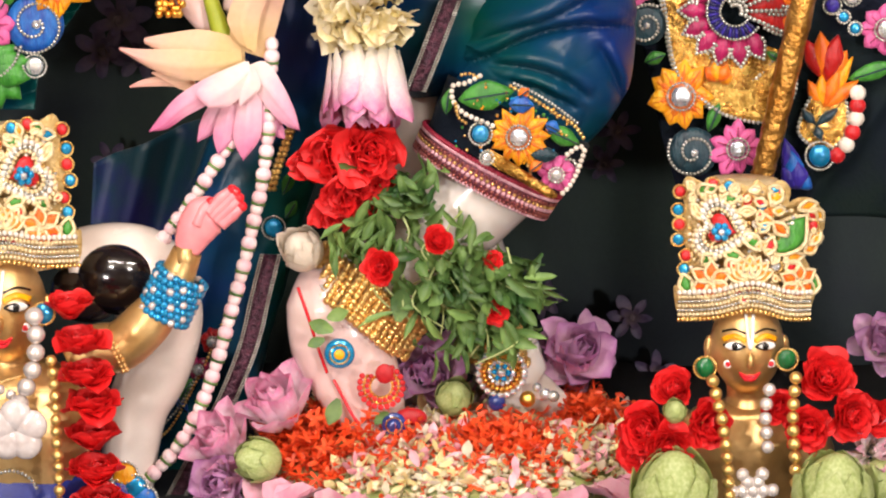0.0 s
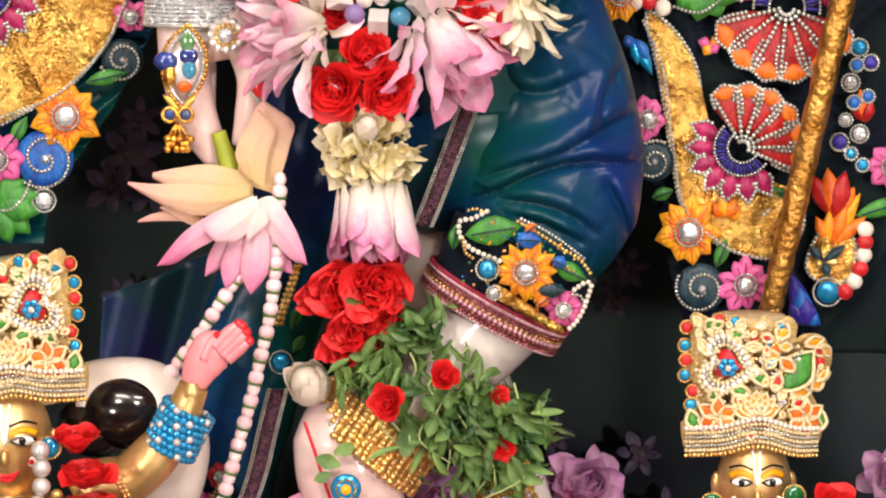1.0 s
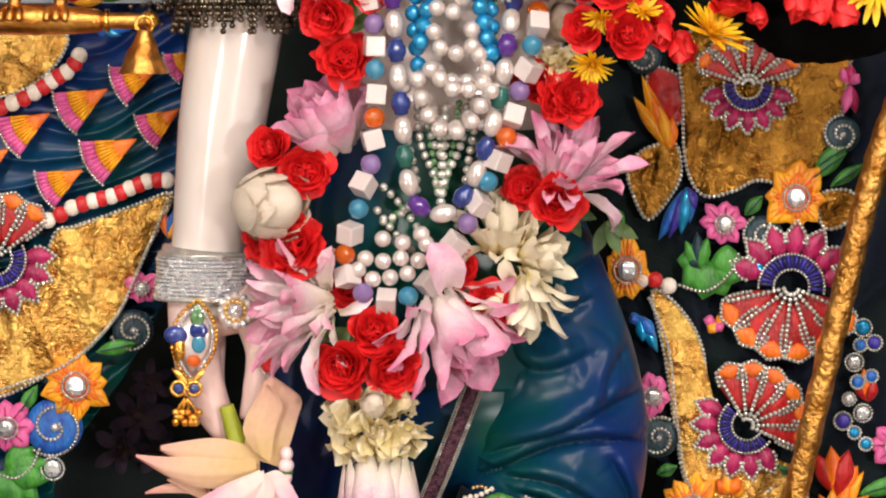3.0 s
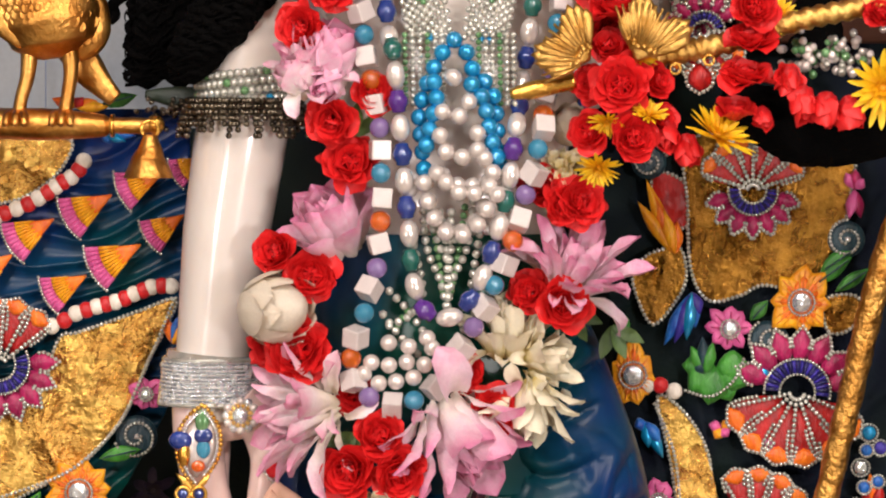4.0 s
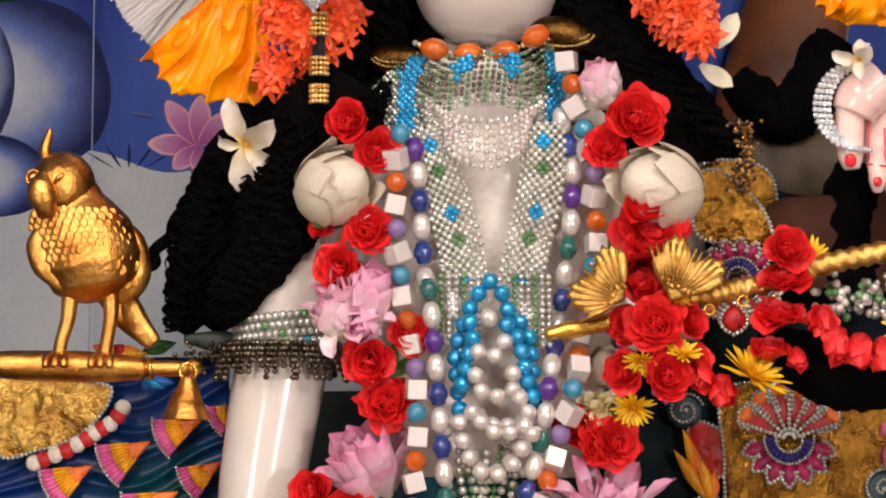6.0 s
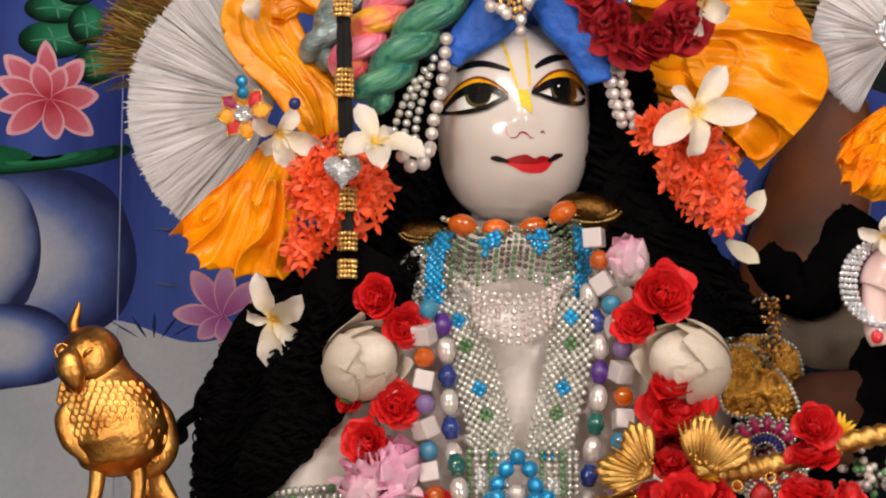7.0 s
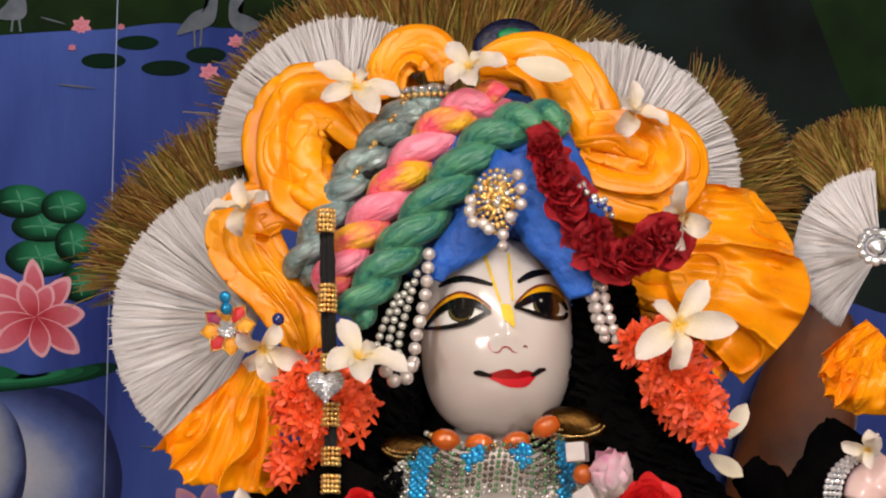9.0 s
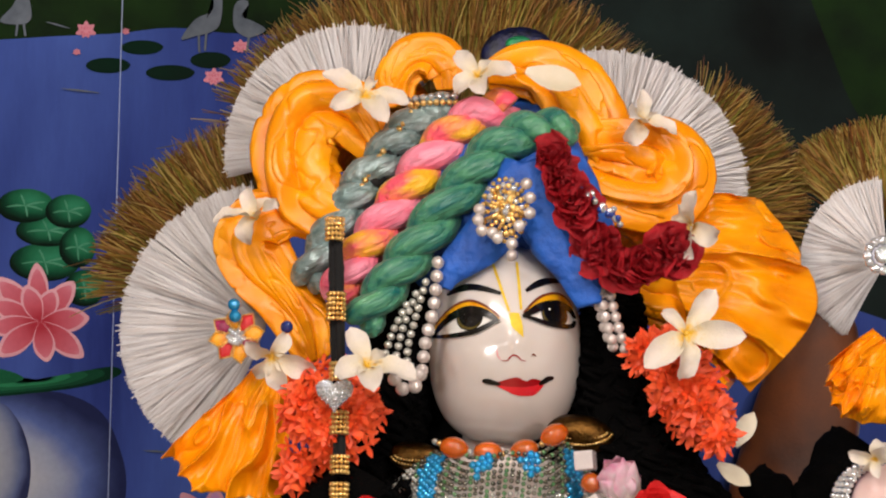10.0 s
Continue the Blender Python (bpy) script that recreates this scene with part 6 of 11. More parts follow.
beadline(bag, smoothpath([(-0.068, 0.040, 1.368), (-0.074, 0.040, 1.350), (-0.081, 0.040, 1.331), (-0.086, 0.040, 1.314)]), 0.0026, 0.005, GBD)
beadline(bag, smoothpath([(-0.072, 0.040, 1.368), (-0.078, 0.040, 1.350), (-0.085, 0.040, 1.331), (-0.090, 0.040, 1.314)]), 0.0026, 0.005, GBD)
beadline(bag, smoothpath([(-0.132, 0.040, 1.199), (-0.145, 0.040, 1.169), (-0.160, 0.040, 1.139), (-0.181, 0.040, 1.104), (-0.203, 0.040, 1.089)]), 0.0015, 0.0034, GBD)
beadline(bag, smoothpath([(-0.150, 0.040, 1.164), (-0.165, 0.040, 1.134), (-0.185, 0.040, 1.109), (-0.205, 0.040, 1.099)]), 0.0015, 0.0034, SIL)
part("bead_trim", bag, EM, trousers, kind="stuff")


# ---- hair, turban, fans ----
def strand(bag, pts, r, wob=0.01, seed=0, seg=6, turns=9):
    p = smoothpath(pts, 14)
    n = len(p)
    q = p.copy()
    for k in range(n):
        s = k / n
        q[k, 0] += wob * math.sin(turns * s * 6.28 / 2 + seed) * (0.3 + s)
        q[k, 1] += wob * math.cos(turns * s * 6.28 / 2 + seed) * (0.3 + s)
    bag.add(rings(q, [r, r, r * 0.8, r * 0.3], seg))


wig = thing("black_wig", "long black curly wool wig falling over both shoulders", "wig")
lump = lambda k, a, s0: (lambda s, q: a * noise.noise(Vector((s * k + s0, 2.5 * math.cos(q), 2.5 * math.sin(q)))) + a * 0.6 * noise.noise(Vector((s * k * 3 + s0, 6 * math.cos(q), 6 * math.sin(q)))))
LOCKS = [([(-0.044, 0.055, 2.232), (-0.043, 0.050, 2.200), (-0.044, 0.042, 2.171), (-0.059, 0.040, 2.107), (-0.081, 0.040, 2.063), (-0.112, 0.040, 2.019), (-0.135, 0.040, 1.970), (-0.154, 0.040, 1.917), (-0.172, 0.040, 1.868), (-0.191, 0.040, 1.842)], [0.020, 0.028, 0.03, 0.035, 0.045, 0.050, 0.046, 0.036, 0.026, 0.012]),
         ([(-0.117, 0.050, 2.005), (-0.160, 0.050, 1.985), (-0.184, 0.050, 1.946), (-0.193, 0.050, 1.907), (-0.205, 0.050, 1.859), (-0.215, 0.050, 1.837)], [0.03, 0.03, 0.028, 0.026, 0.018, 0.007]),
         ([(-0.065, -0.020, 2.045), (-0.093, -0.020, 1.997), (-0.116, -0.020, 1.954), (-0.134, -0.020, 1.921), (-0.148, -0.020, 1.893)], [0.035, 0.040, 0.036, 0.024, 0.008]),
         ([(-0.0941, -0.020, 1.9587), (-0.1143, -0.028, 1.9248), (-0.1394, -0.032, 1.8914), (-0.1579, -0.030, 1.8633), (-0.1679, -0.020, 1.8403)], [0.024, 0.026, 0.024, 0.018, 0.006]),
         ([(0.140, 0.055, 2.240), (0.138, 0.045, 2.210), (0.135, 0.025, 2.177), (0.143, 0.020, 2.124), (0.158, 0.020, 2.075), (0.187, 0.020, 2.037), (0.215, 0.020, 2.010), (0.237, 0.020, 1.996), (0.244, 0.020, 1.986)], [0.016, 0.022, 0.028, 0.035, 0.042, 0.042, 0.034, 0.022, 0.008]),
         ([(0.134, 0.030, 2.101), (0.168, 0.030, 2.047), (0.199, 0.030, 2.009), (0.213, 0.030, 1.990)], [0.03, 0.042, 0.040, 0.015]),
         ([(0.041, 0.090, 2.170), (0.042, 0.090, 2.110), (0.042, 0.090, 2.045)], [0.085, 0.085, 0.06])]
for k, (pts, rad) in enumerate(LOCKS):
    part("lock", Bag().add(rings(smoothpath(pts, 8), rad, 32, 0.7, ripple=lump(9, 0.28, k * 5))), black_hair, wig)
curls = Bag()
rnd = random.Random(4)
for pts, rad in LOCKS[:6]:
    p = smoothpath(pts, 8)
    rr = np.interp(np.linspace(0, 1, len(p)), np.linspace(0, 1, len(rad)), rad)
    for k in range(170):
        i = rnd.randrange(0, len(p) - 9)
        a = rnd.uniform(0, 6.28)
        o = np.array((math.cos(a), -abs(math.sin(a)) * 0.7, 0.0))
        seg = [p[i + j] + o * rr[i + j] * rnd.uniform(0.85, 1.1) for j in (0, 3, 6, 9) if i + j < len(p)]
        strand(curls, seg, rnd.uniform(0.0008, 0.0018), rnd.uniform(0.003, 0.008), rnd.uniform(0, 6), 5, rnd.uniform(3, 9))
strand(curls, [(-0.212, 0.060, 1.947), (-0.221, 0.060, 1.928), (-0.233, 0.060, 1.910), (-0.243, 0.060, 1.893), (-0.255, 0.060, 1.881)], 0.006, 0.004, 1, 6, 6)
for pts, rad in LOCKS[:6]:
    p = smoothpath(pts, 30)
    n = len(p)
    rr = np.interp(np.linspace(0, 1, n), np.linspace(0, 1, len(rad)), rad)
    for k in range(22):
        a, ph = rnd.uniform(0, 6.28), rnd.uniform(0, 6.28)
        i0 = rnd.randrange(0, n // 2)
        i1 = min(n, i0 + rnd.randrange(n // 3, n // 2 + 20))
        coil, pitch = rnd.uniform(0.0035, 0.0075), rnd.uniform(0.45, 0.75)
        line = []
        for i in range(i0, i1):
            o = np.array((math.cos(a), -abs(math.sin(a)) * 0.7, 0.0)) * rr[i] * 0.98
            line.append(p[i] + o + coil * np.array((math.cos(ph + pitch * i), math.sin(ph + pitch * i), 0.25 * math.sin(ph + 0.5 * pitch * i))))
        curls.add(rings(line, [0.0022, 0.0030, 0.0028, 0.0010], 6))
part("curls", curls, black_hair, wig, kind="stuff")


# fans of white fibre
def fan(pivot, r, a0, a1, y, n=420, seed=0, inner=0.12, rj=0.05, w=0.0016, lean=0.06, stray=0.02, clump=0.0, shape=None):
    """Fibres from a pivot; shape(s) scales their length across the fan, clump gathers them into tufts."""
    rnd = random.Random(seed)
    bag = Bag()
    for k in range(n):
        s0 = (k + rnd.random()) / n
        tuft = noise.noise(Vector((s0 * 26, seed, 0)))
        a = radians(a0 + (a1 - a0) * s0 + clump * 3.0 * noise.noise(Vector((s0 * 60, seed, 5))))
        r1 = r * (1 - rj * rnd.random() ** 1.5) * (shape(s0) if shape else 1) * (1 + 0.02 * tuft)
        yy = y + rnd.uniform(-0.004, 0.004) + clump * 0.010 * tuft
        c, s = math.cos(a), math.sin(a)
        bend = rnd.gauss(0, stray * 0.6)
        v = []
        for j in range(5):
            q = inner + (1 - inner) * j / 4
            rr = r1 * q
            x, z = pivot[0] + rr * c - bend * r * q ** 3 * s, pivot[2] + rr * s + bend * r * q ** 3 * c
            ww = w * (0.35 + q) * (0.4 if j == 4 else 1)
            d = yy - lean * r * q * (1 - q)
            v += [(x - ww * s, d, z + ww * c), (x + ww * s, d - 0.0012, z - ww * c)]
        bag.add((v, lattice(2, 5)))
    return bag


fan_shade = material("pale_fibre_base", "dcd4d0", 0.5, col2="c4bab6", scale=30, bump=0.2, bscale=400)


def white_fan(pivot, r, a0, a1, y, seed, label, shape=None):
    f = thing("fibre_fan", label, "fan", "white fibre fans round the turban")
    rim = [polar_at(pivot, r * 0.93 * (shape(k / 24) if shape else 1), a0 + (a1 - a0) * k / 24, y + 0.014) for k in range(25)]
    part("backing", Bag().add(plaque([pivot] + rim, 0.0, 0.001, 2)), fan_shade, f)
    part("fibres", fan(pivot, r, a0, a1, y, 2400, seed, w=0.0006, rj=0.035, stray=0.03, clump=0.7, shape=shape), fan_fibre, f, kind="stuff")
    part("fibre_tufts", fan(pivot, r * 1.02, a0, a1, y - 0.006, 260, seed + 40, w=0.0007, rj=0.12, stray=0.05, clump=1.2, lean=0.10, shape=shape), fan_fibre, f, kind="stuff")
    return f


def polar_at(c, r, deg, y):
    return (c[0] + r * math.cos(radians(deg)), y, c[2] + r * math.sin(radians(deg)))


white_fan((-0.163, 0.060, 2.187), 0.130, 98, 246, 0.07, 1, "round white fibre fan on the turban, beside orange satin")
white_fan((-0.089, 0.070, 2.349), 0.116, 46, 190, 0.08, 2, "upright white fibre fan behind orange satin puffs")
white_fan((0.136, 0.070, 2.311), 0.130, -34, 120, 0.08, 3, "white fibre fan above an orange satin drape", lambda s: 0.93 + 0.10 * s)
white_fan((0.381, 0.080, 2.252), 0.075, 92, 240, 0.09, 4, "white fibre fan on the neighbouring statue's headdress")


def quill_brush(pivot, r, a0, a1, y, seed, label, n=760):
    q = thing("peacock_brush", label, "feather brush", "brushes of peacock quills")
    part("quills", fan(pivot, r, a0, a1, y, int(n * 1.7), seed, 0.45, rj=0.22, w=0.0006, lean=0.0, stray=0.10, clump=1.0), quill, q, kind="stuff")
    part("barbs", fan(pivot, r * 1.03, a0, a1, y - 0.004, int(n * 0.8), seed + 7, 0.74, rj=0.18, w=0.0004, lean=0.0, stray=0.20, clump=1.4), quill, q, kind="stuff")


quill_brush((-0.142, 0.110, 2.205), 0.190, 104, 168, 0.12, 11, "brown-green peacock quill brush behind a white fan")
quill_brush((-0.007, 0.110, 2.283), 0.242, 48, 146, 0.12, 12, "brown-green peacock quill brush above the turban", 1900)
quill_brush((0.160, 0.110, 2.294), 0.158, -10, 58, 0.12, 13, "dark peacock quill brush beside a white fan")
quill_brush((0.394, 0.120, 2.250), 0.140, 84, 130, 0.13, 14, "peacock quill brush of the neighbouring headdress")


# blue turban cap and ropes
turban = thing("turban", "blue cloth turban wound with twisted ropes of silk", "turban")
cap = Bag().add(ball(40, 28), put(Matrix.Rotation(radians(-8), 4, "Y"), (0.044, 0.060, 2.293), (0.112, 0.095, 0.098)))
part("cap", cap, blue_cloth, turban)


def rope(pts, r, mats, parent, label, seed=0, twists=8, name="rope"):
    """Two or three plump plies wound round one line."""
    p = smoothpath(pts, 26)
    n = len(p)
    tang = np.gradient(p, axis=0)
    for ply in range(2):
        q = p.copy()
        for k in range(n):
            t = tang[k] / np.linalg.norm(tang[k])
            a = np.cross(t, (0, 1, 0))
            a /= np.linalg.norm(a)
            c = np.cross(a, t)
            ph = -math.pi * twists * k / n + math.pi * ply + seed
            q[k] += 0.52 * r * (math.cos(ph) * a + math.sin(ph) * c)
        part(name, Bag().add(rings(q, [r * 0.66, r * 0.84, r * 0.84, r * 0.66], 48, ripple=lambda s, w: 0.06 * noise.noise(Vector((s * 40, math.cos(w) * 2, seed))) - 0.10 * ridge(w * 3 + -s * 26 + noise.noise(Vector((s * 30, w, seed)))) ** 3 - 0.05 * ridge(w * 9 + s * 70 + 1.5 * noise.noise(Vector((s * 50, w, seed)))) ** 2)), mats[ply % len(mats)], parent, label)


green_rope = material("green_gold_silk", "06605c", 0.32, col2="5a9a6e", scale=120, bump=1.0, bscale=260, vary=0.3, contrast=0.4, sheen=0.2, stretch=(0.14, 1, 1), turn=-28, depth=0.003)
pink_rope = material("pink_tie_dye_silk", "ee5474", 0.42, col2="f4a0b4", scale=60, bump=0.9, bscale=240, vary=0.16, contrast=0.35, sheen=0.2, stretch=(0.2, 1, 1), turn=-28, depth=0.003)
yellow_rope = material("pink_yellow_tie_dye", "f0586c", 0.42, col2="f2b41c", scale=34, bump=0.9, bscale=240, vary=0.14, contrast=0.14, sheen=0.2, stretch=(0.4, 1, 1), turn=-28, depth=0.003)
grey_rope = material("grey_glitter_silk", "9cb0ae", 0.18, 0.3, col2="5e7a78", scale=120, bump=0.9, bscale=300, vary=0.25, sheen=0.2, stretch=(0.3, 1, 1), turn=-28, depth=0.003)
rope([(-0.074, -0.035, 2.176), (-0.051, -0.035, 2.210), (-0.025, -0.035, 2.246), (0.006, -0.035, 2.288), (0.039, -0.035, 2.325), (0.073, -0.035, 2.342), (0.100, -0.035, 2.340)], 0.0158, [green_rope, green_rope], turban, "twisted green and gold silk rope", 0.3)
rope([(-0.097, -0.015, 2.203), (-0.076, -0.015, 2.238), (-0.048, -0.015, 2.277), (-0.019, -0.015, 2.319), (0.015, -0.015, 2.354), (0.049, -0.015, 2.367)], 0.0158, [pink_rope, yellow_rope], turban, "twisted pink and yellow silk rope", 1.2)
rope([(-0.123, 0.005, 2.217), (-0.102, 0.005, 2.261), (-0.078, 0.005, 2.301), (-0.049, 0.005, 2.339), (-0.022, 0.005, 2.364), (-0.005, 0.005, 2.367)], 0.0152, [grey_rope, grey_rope], turban, "twisted grey glitter silk rope", 0.8)


def swag(pts, rad, seed, pleats=5, twist=4.0, flat=0.68, amp=0.80):
    """A bunched length of satin whose pleats run along it and wind round it."""
    def fold(s, q):
        cq, sq = math.cos(q), math.sin(q)
        d = noise.noise(Vector((s * 2.6 + seed, 1.1 * cq, 1.1 * sq)))
        e = noise.noise(Vector((s * 6 + seed, 2.4 * cq, 2.4 * sq + 3)))
        tri = lambda x: abs((x / math.pi) % 1 * 2 - 1)
        lap = lambda x: (x % 1 / 0.84) ** 0.75 if x % 1 < 0.84 else ((1 - x % 1) / 0.16) ** 1.3
        a = lap(pleats * q / (2 * math.pi) + 0.22 * twist * s + 0.50 * d + 0.3 * seed)
        f = tri(3.4 * s - 1.6 * math.cos(q + seed) + 3.0 * d + seed)
        g = ridge(4.0 * s + math.sin(q + seed) * 2.2 + 3.0 * e + seed) ** 8
        return amp * (0.80 * a + 0.16 * f ** 0.5 - 0.20 * g - 0.50) + 0.16 * d
    return rings(smoothpath(pts, 24), rad, 180, flat, ripple=fold)


satin = thing("orange_satin_drape", "bright orange satin gathered into puffs round the turban", "drape")
for k, (pts, rad, pl) in enumerate([
        ([(-0.065, 0.010, 2.332), (-0.089, 0.010, 2.362), (-0.117, 0.010, 2.365), (-0.134, 0.010, 2.345), (-0.136, 0.010, 2.317), (-0.123, 0.010, 2.292), (-0.099, 0.010, 2.275), (-0.092, 0.010, 2.267)], [.010, .022, .027, .027, .026, .026, .018, .008], 5),
        ([(-0.047, 0.020, 2.375), (-0.051, 0.020, 2.398), (-0.038, 0.020, 2.417), (-0.017, 0.020, 2.420), (-0.003, 0.020, 2.407), (-0.003, 0.020, 2.390)], [.008, .014, .016, .016, .014, .008], 5),
        ([(-0.117, 0.015, 2.268), (-0.139, 0.015, 2.276), (-0.164, 0.015, 2.271), (-0.175, 0.015, 2.251), (-0.163, 0.015, 2.226), (-0.143, 0.015, 2.204), (-0.125, 0.015, 2.179), (-0.115, 0.015, 2.150)], [.008, .016, .022, .023, .022, .020, .019, .010], 5),
        ([(0.029, 0.010, 2.402), (0.051, 0.010, 2.406), (0.078, 0.010, 2.404), (0.102, 0.010, 2.386), (0.116, 0.010, 2.361), (0.126, 0.010, 2.335), (0.134, 0.010, 2.308)], [.009, .017, .021, .024, .025, .024, .014], 5),
        ([(0.102, 0.000, 2.335), (0.129, 0.000, 2.335), (0.161, 0.000, 2.333), (0.185, 0.000, 2.325), (0.192, 0.000, 2.307), (0.180, 0.000, 2.291), (0.153, 0.000, 2.291), (0.127, 0.000, 2.298), (0.110, 0.000, 2.307)], [.010, .020, .024, .025, .024, .022, .021, .019, .012], 6),
        ([(0.137, 0.030, 2.332), (0.152, 0.030, 2.302), (0.172, 0.030, 2.277), (0.186, 0.030, 2.257)], [.02, .03, .03, .02], 6),
        ([(0.157, 0.050, 2.236), (0.177, 0.050, 2.221), (0.206, 0.050, 2.216), (0.231, 0.050, 2.206)], [.012, .022, .03, .03], 6),
        ([(-0.100, 0.050, 2.326), (-0.081, 0.050, 2.357), (-0.056, 0.050, 2.382), (-0.031, 0.050, 2.403)], [.012, .018, .018, .012], 5)]):
    part("puff", Bag().add(swag(pts, [1.12 * q for q in rad], k * 3.7, pl)), orange_silk, satin)


def skirt(top, bottom, y, amp, waves, seed):
    """A pleated flounce between two lines."""
    a, c = smoothpath(top, 10), smoothpath(bottom, 10)
    def fn(u, w):
        i = u * (len(a) - 1)
        p = np.array([np.interp(i, range(len(a)), a[:, k]) for k in range(3)])
        q = np.array([np.interp(i, range(len(c)), c[:, k]) for k in range(3)])
        r = p + (q - p) * w
        d = noise.noise(Vector((u * 5, w * 2.5, seed)))
        fold = 1 - 2 * ridge(u * waves * 3.14 + 2.4 * d) ** 1.6 + 0.25 * ridge(u * waves * 2.1 + w * 2.2 + 3 * d) ** 4 - 0.7 * ridge(u * 3.2 - w * 2.6 + 2.6 * d + seed) ** 7
        fine = noise.noise(Vector((u * 22, w * 4, seed)))
        return r[0] + 0.003 * fold * w, r[1] + amp * (fold * (0.35 + 0.65 * w) + 0.3 * fine) - 0.014 * math.sin(w * 3.1), r[2] + 0.004 * fold * w
    return sheet(fn, 160, 60, 0.002)


part("flounce", Bag().add(skirt([(-0.186, 0.020, 2.126), (-0.169, 0.020, 2.145), (-0.150, 0.020, 2.150), (-0.132, 0.020, 2.143)], [(-0.245, 0.020, 2.069), (-0.215, 0.020, 2.042), (-0.176, 0.020, 2.029), (-0.140, 0.020, 2.032)], 0, 0.008, 3.4, 2)), orange_silk, satin)
part("flounce", Bag().add(skirt([(0.203, 0.020, 2.298), (0.198, 0.020, 2.260), (0.193, 0.020, 2.221), (0.212, 0.020, 2.171)], [(0.263, 0.040, 2.300), (0.297, 0.040, 2.255), (0.313, 0.040, 2.195), (0.255, 0.040, 2.126)], 0, 0.012, 2.4, 5)), orange_silk, satin)
part("flounce", Bag().add(skirt([(0.177, 0.050, 2.226), (0.192, 0.050, 2.206), (0.204, 0.050, 2.186), (0.211, 0.050, 2.171)], [(0.231, 0.050, 2.216), (0.245, 0.050, 2.177), (0.250, 0.050, 2.152), (0.240, 0.050, 2.132)], 0, 0.008, 3, 8)), orange_silk, satin)


# ---- flower garland round the neck ----
garland = thing("flower_garland", "long garland of red roses, pink lotuses and white buds", "garland")
P = 0.00047
strew("rose", ROSE, [(p, r * P * 1.08, a, c) for p, r, a, c in [
    ((-0.064, -0.070, 2.002), 46, -.2, .1), ((-0.042, -0.070, 1.980), 42, .1, -.1), ((-0.047, -0.070, 1.915), 46, 0, .2), ((-0.070, -0.070, 1.884), 46, -.4, -.1), ((-0.084, -0.060, 1.918), 30, -.6, .2),
    ((-0.015, -0.070, 1.831), 40, .2, .1), ((-0.045, -0.070, 1.809), 48, -.3, -.2), ((-0.032, -0.060, 1.773), 52, 0, .4), ((-0.090, -0.060, 1.701), 46, -.4, .3), ((-0.064, -0.070, 1.683), 52, .1, .1),
    ((-0.073, -0.070, 1.621), 62, -.1, .3), ((-0.097, -0.050, 1.625), 40, -.5, 0), ((-0.008, -0.080, 1.553), 52, 0, .3), ((-0.031, -0.080, 1.527), 56, -.3, -.1), ((0.008, -0.080, 1.525), 52, .2, -.2),
    ((0.085, -0.070, 1.574), 46, .2, .1), ((0.060, -0.060, 1.602), 42, 0, .3), ((0.139, -0.070, 1.662), 52, .2, 0), ((0.114, -0.060, 1.670), 40, -.2, .2), ((0.153, -0.070, 1.743), 46, .3, .2), ((0.122, -0.060, 1.753), 46, 0, .4),
    ((0.169, -0.070, 2.006), 58, .2, .2), ((0.147, -0.070, 1.983), 42, -.2, .2), ((0.181, -0.080, 1.915), 66, .1, .3), ((0.179, -0.070, 1.881), 56, 0, .1), ((0.141, -0.070, 1.740), 42, .1, .3), ((-0.028, -0.060, 1.587), 40, 0, 0)]], garland)
strew("lotus", [PINKOPEN[0]], [((-0.0374, -0.045, 1.7062), 120 * P, -.7, 1.5)], garland)
strew("lotus", HALF[1:3], [((0.0454, -0.065, 1.5764), 132 * P, .9, -1.7), ((-0.066, -0.060, 1.840), 84 * P, -.2, 1.4)], garland)
strew("lotus", [LOTUS[1], LOTUS[0]], [((0.1439, -0.050, 1.6726), 112 * P, .6, 1.3), ((-0.0487, -0.060, 1.5755), 122 * P, -1.9, -.35)], garland)
strew("lotus", [HALF[3]], [((0.1143, -0.055, 1.6128), 72 * P, 1.6, .2), ((0.1120, -0.060, 1.5947), 92 * P, .3, -2.4), ((0.0968, -0.050, 1.6193), 92 * P, -.1, 2.4)], garland)
strew("lotus", [TUFT], [((-0.005, -0.050, 1.439), 128 * P, 0.05, -2.6)], garland)
strew("bud", [BUD[0]], [(p, r * P, a, c) for p, r, a, c in [((-0.090, -0.050, 1.945), 122, .8, .3), ((-0.107, -0.060, 1.655), 110, 1.0, .1), ((0.207, -0.060, 1.945), 130, -1.0, .3), ((0.146, -0.040, 1.797), 60, 0, 1.0)]], garland)
strew("bud", [BUD[1], BUD[2]], [(p, r * P, a, c) for p, r, a, c in [((0.147, -0.050, 2.025), 85, -.5, 1.2), ((-0.051, -0.060, 1.846), 110, .3, 1.2), ((-0.069, -0.070, 1.834), 80, -.5, 1.0), ((-0.045, -0.070, 1.841), 70, -.4, -.3)]], garland)
strew("ragged_lotus", [FRILL], [((-0.004, -0.070, 1.473), 88 * P, 0, -.1), ((0.142, -0.060, 1.767), 42 * P, 0, 0)], garland)
strew("bud", [BUD[0]], [((-0.008, -0.085, 1.490), 40 * P, .2, .9)], garland)
strew("rose", TORN, [(p, r * P, a, c) for p, r, a, c in [((-0.027, -0.050, 1.359), 66, -.3, 0), ((-0.004, -0.060, 1.363), 60, .3, .2), ((-0.020, -0.060, 1.330), 56, 0, -.3), ((-0.032, -0.050, 1.312), 36, 0, -.6), ((-0.052, -0.040, 1.349), 36, -.6, 0), ((0.001, -0.050, 1.340), 40, .4, -.2)]], garland)
leafy = Bag()
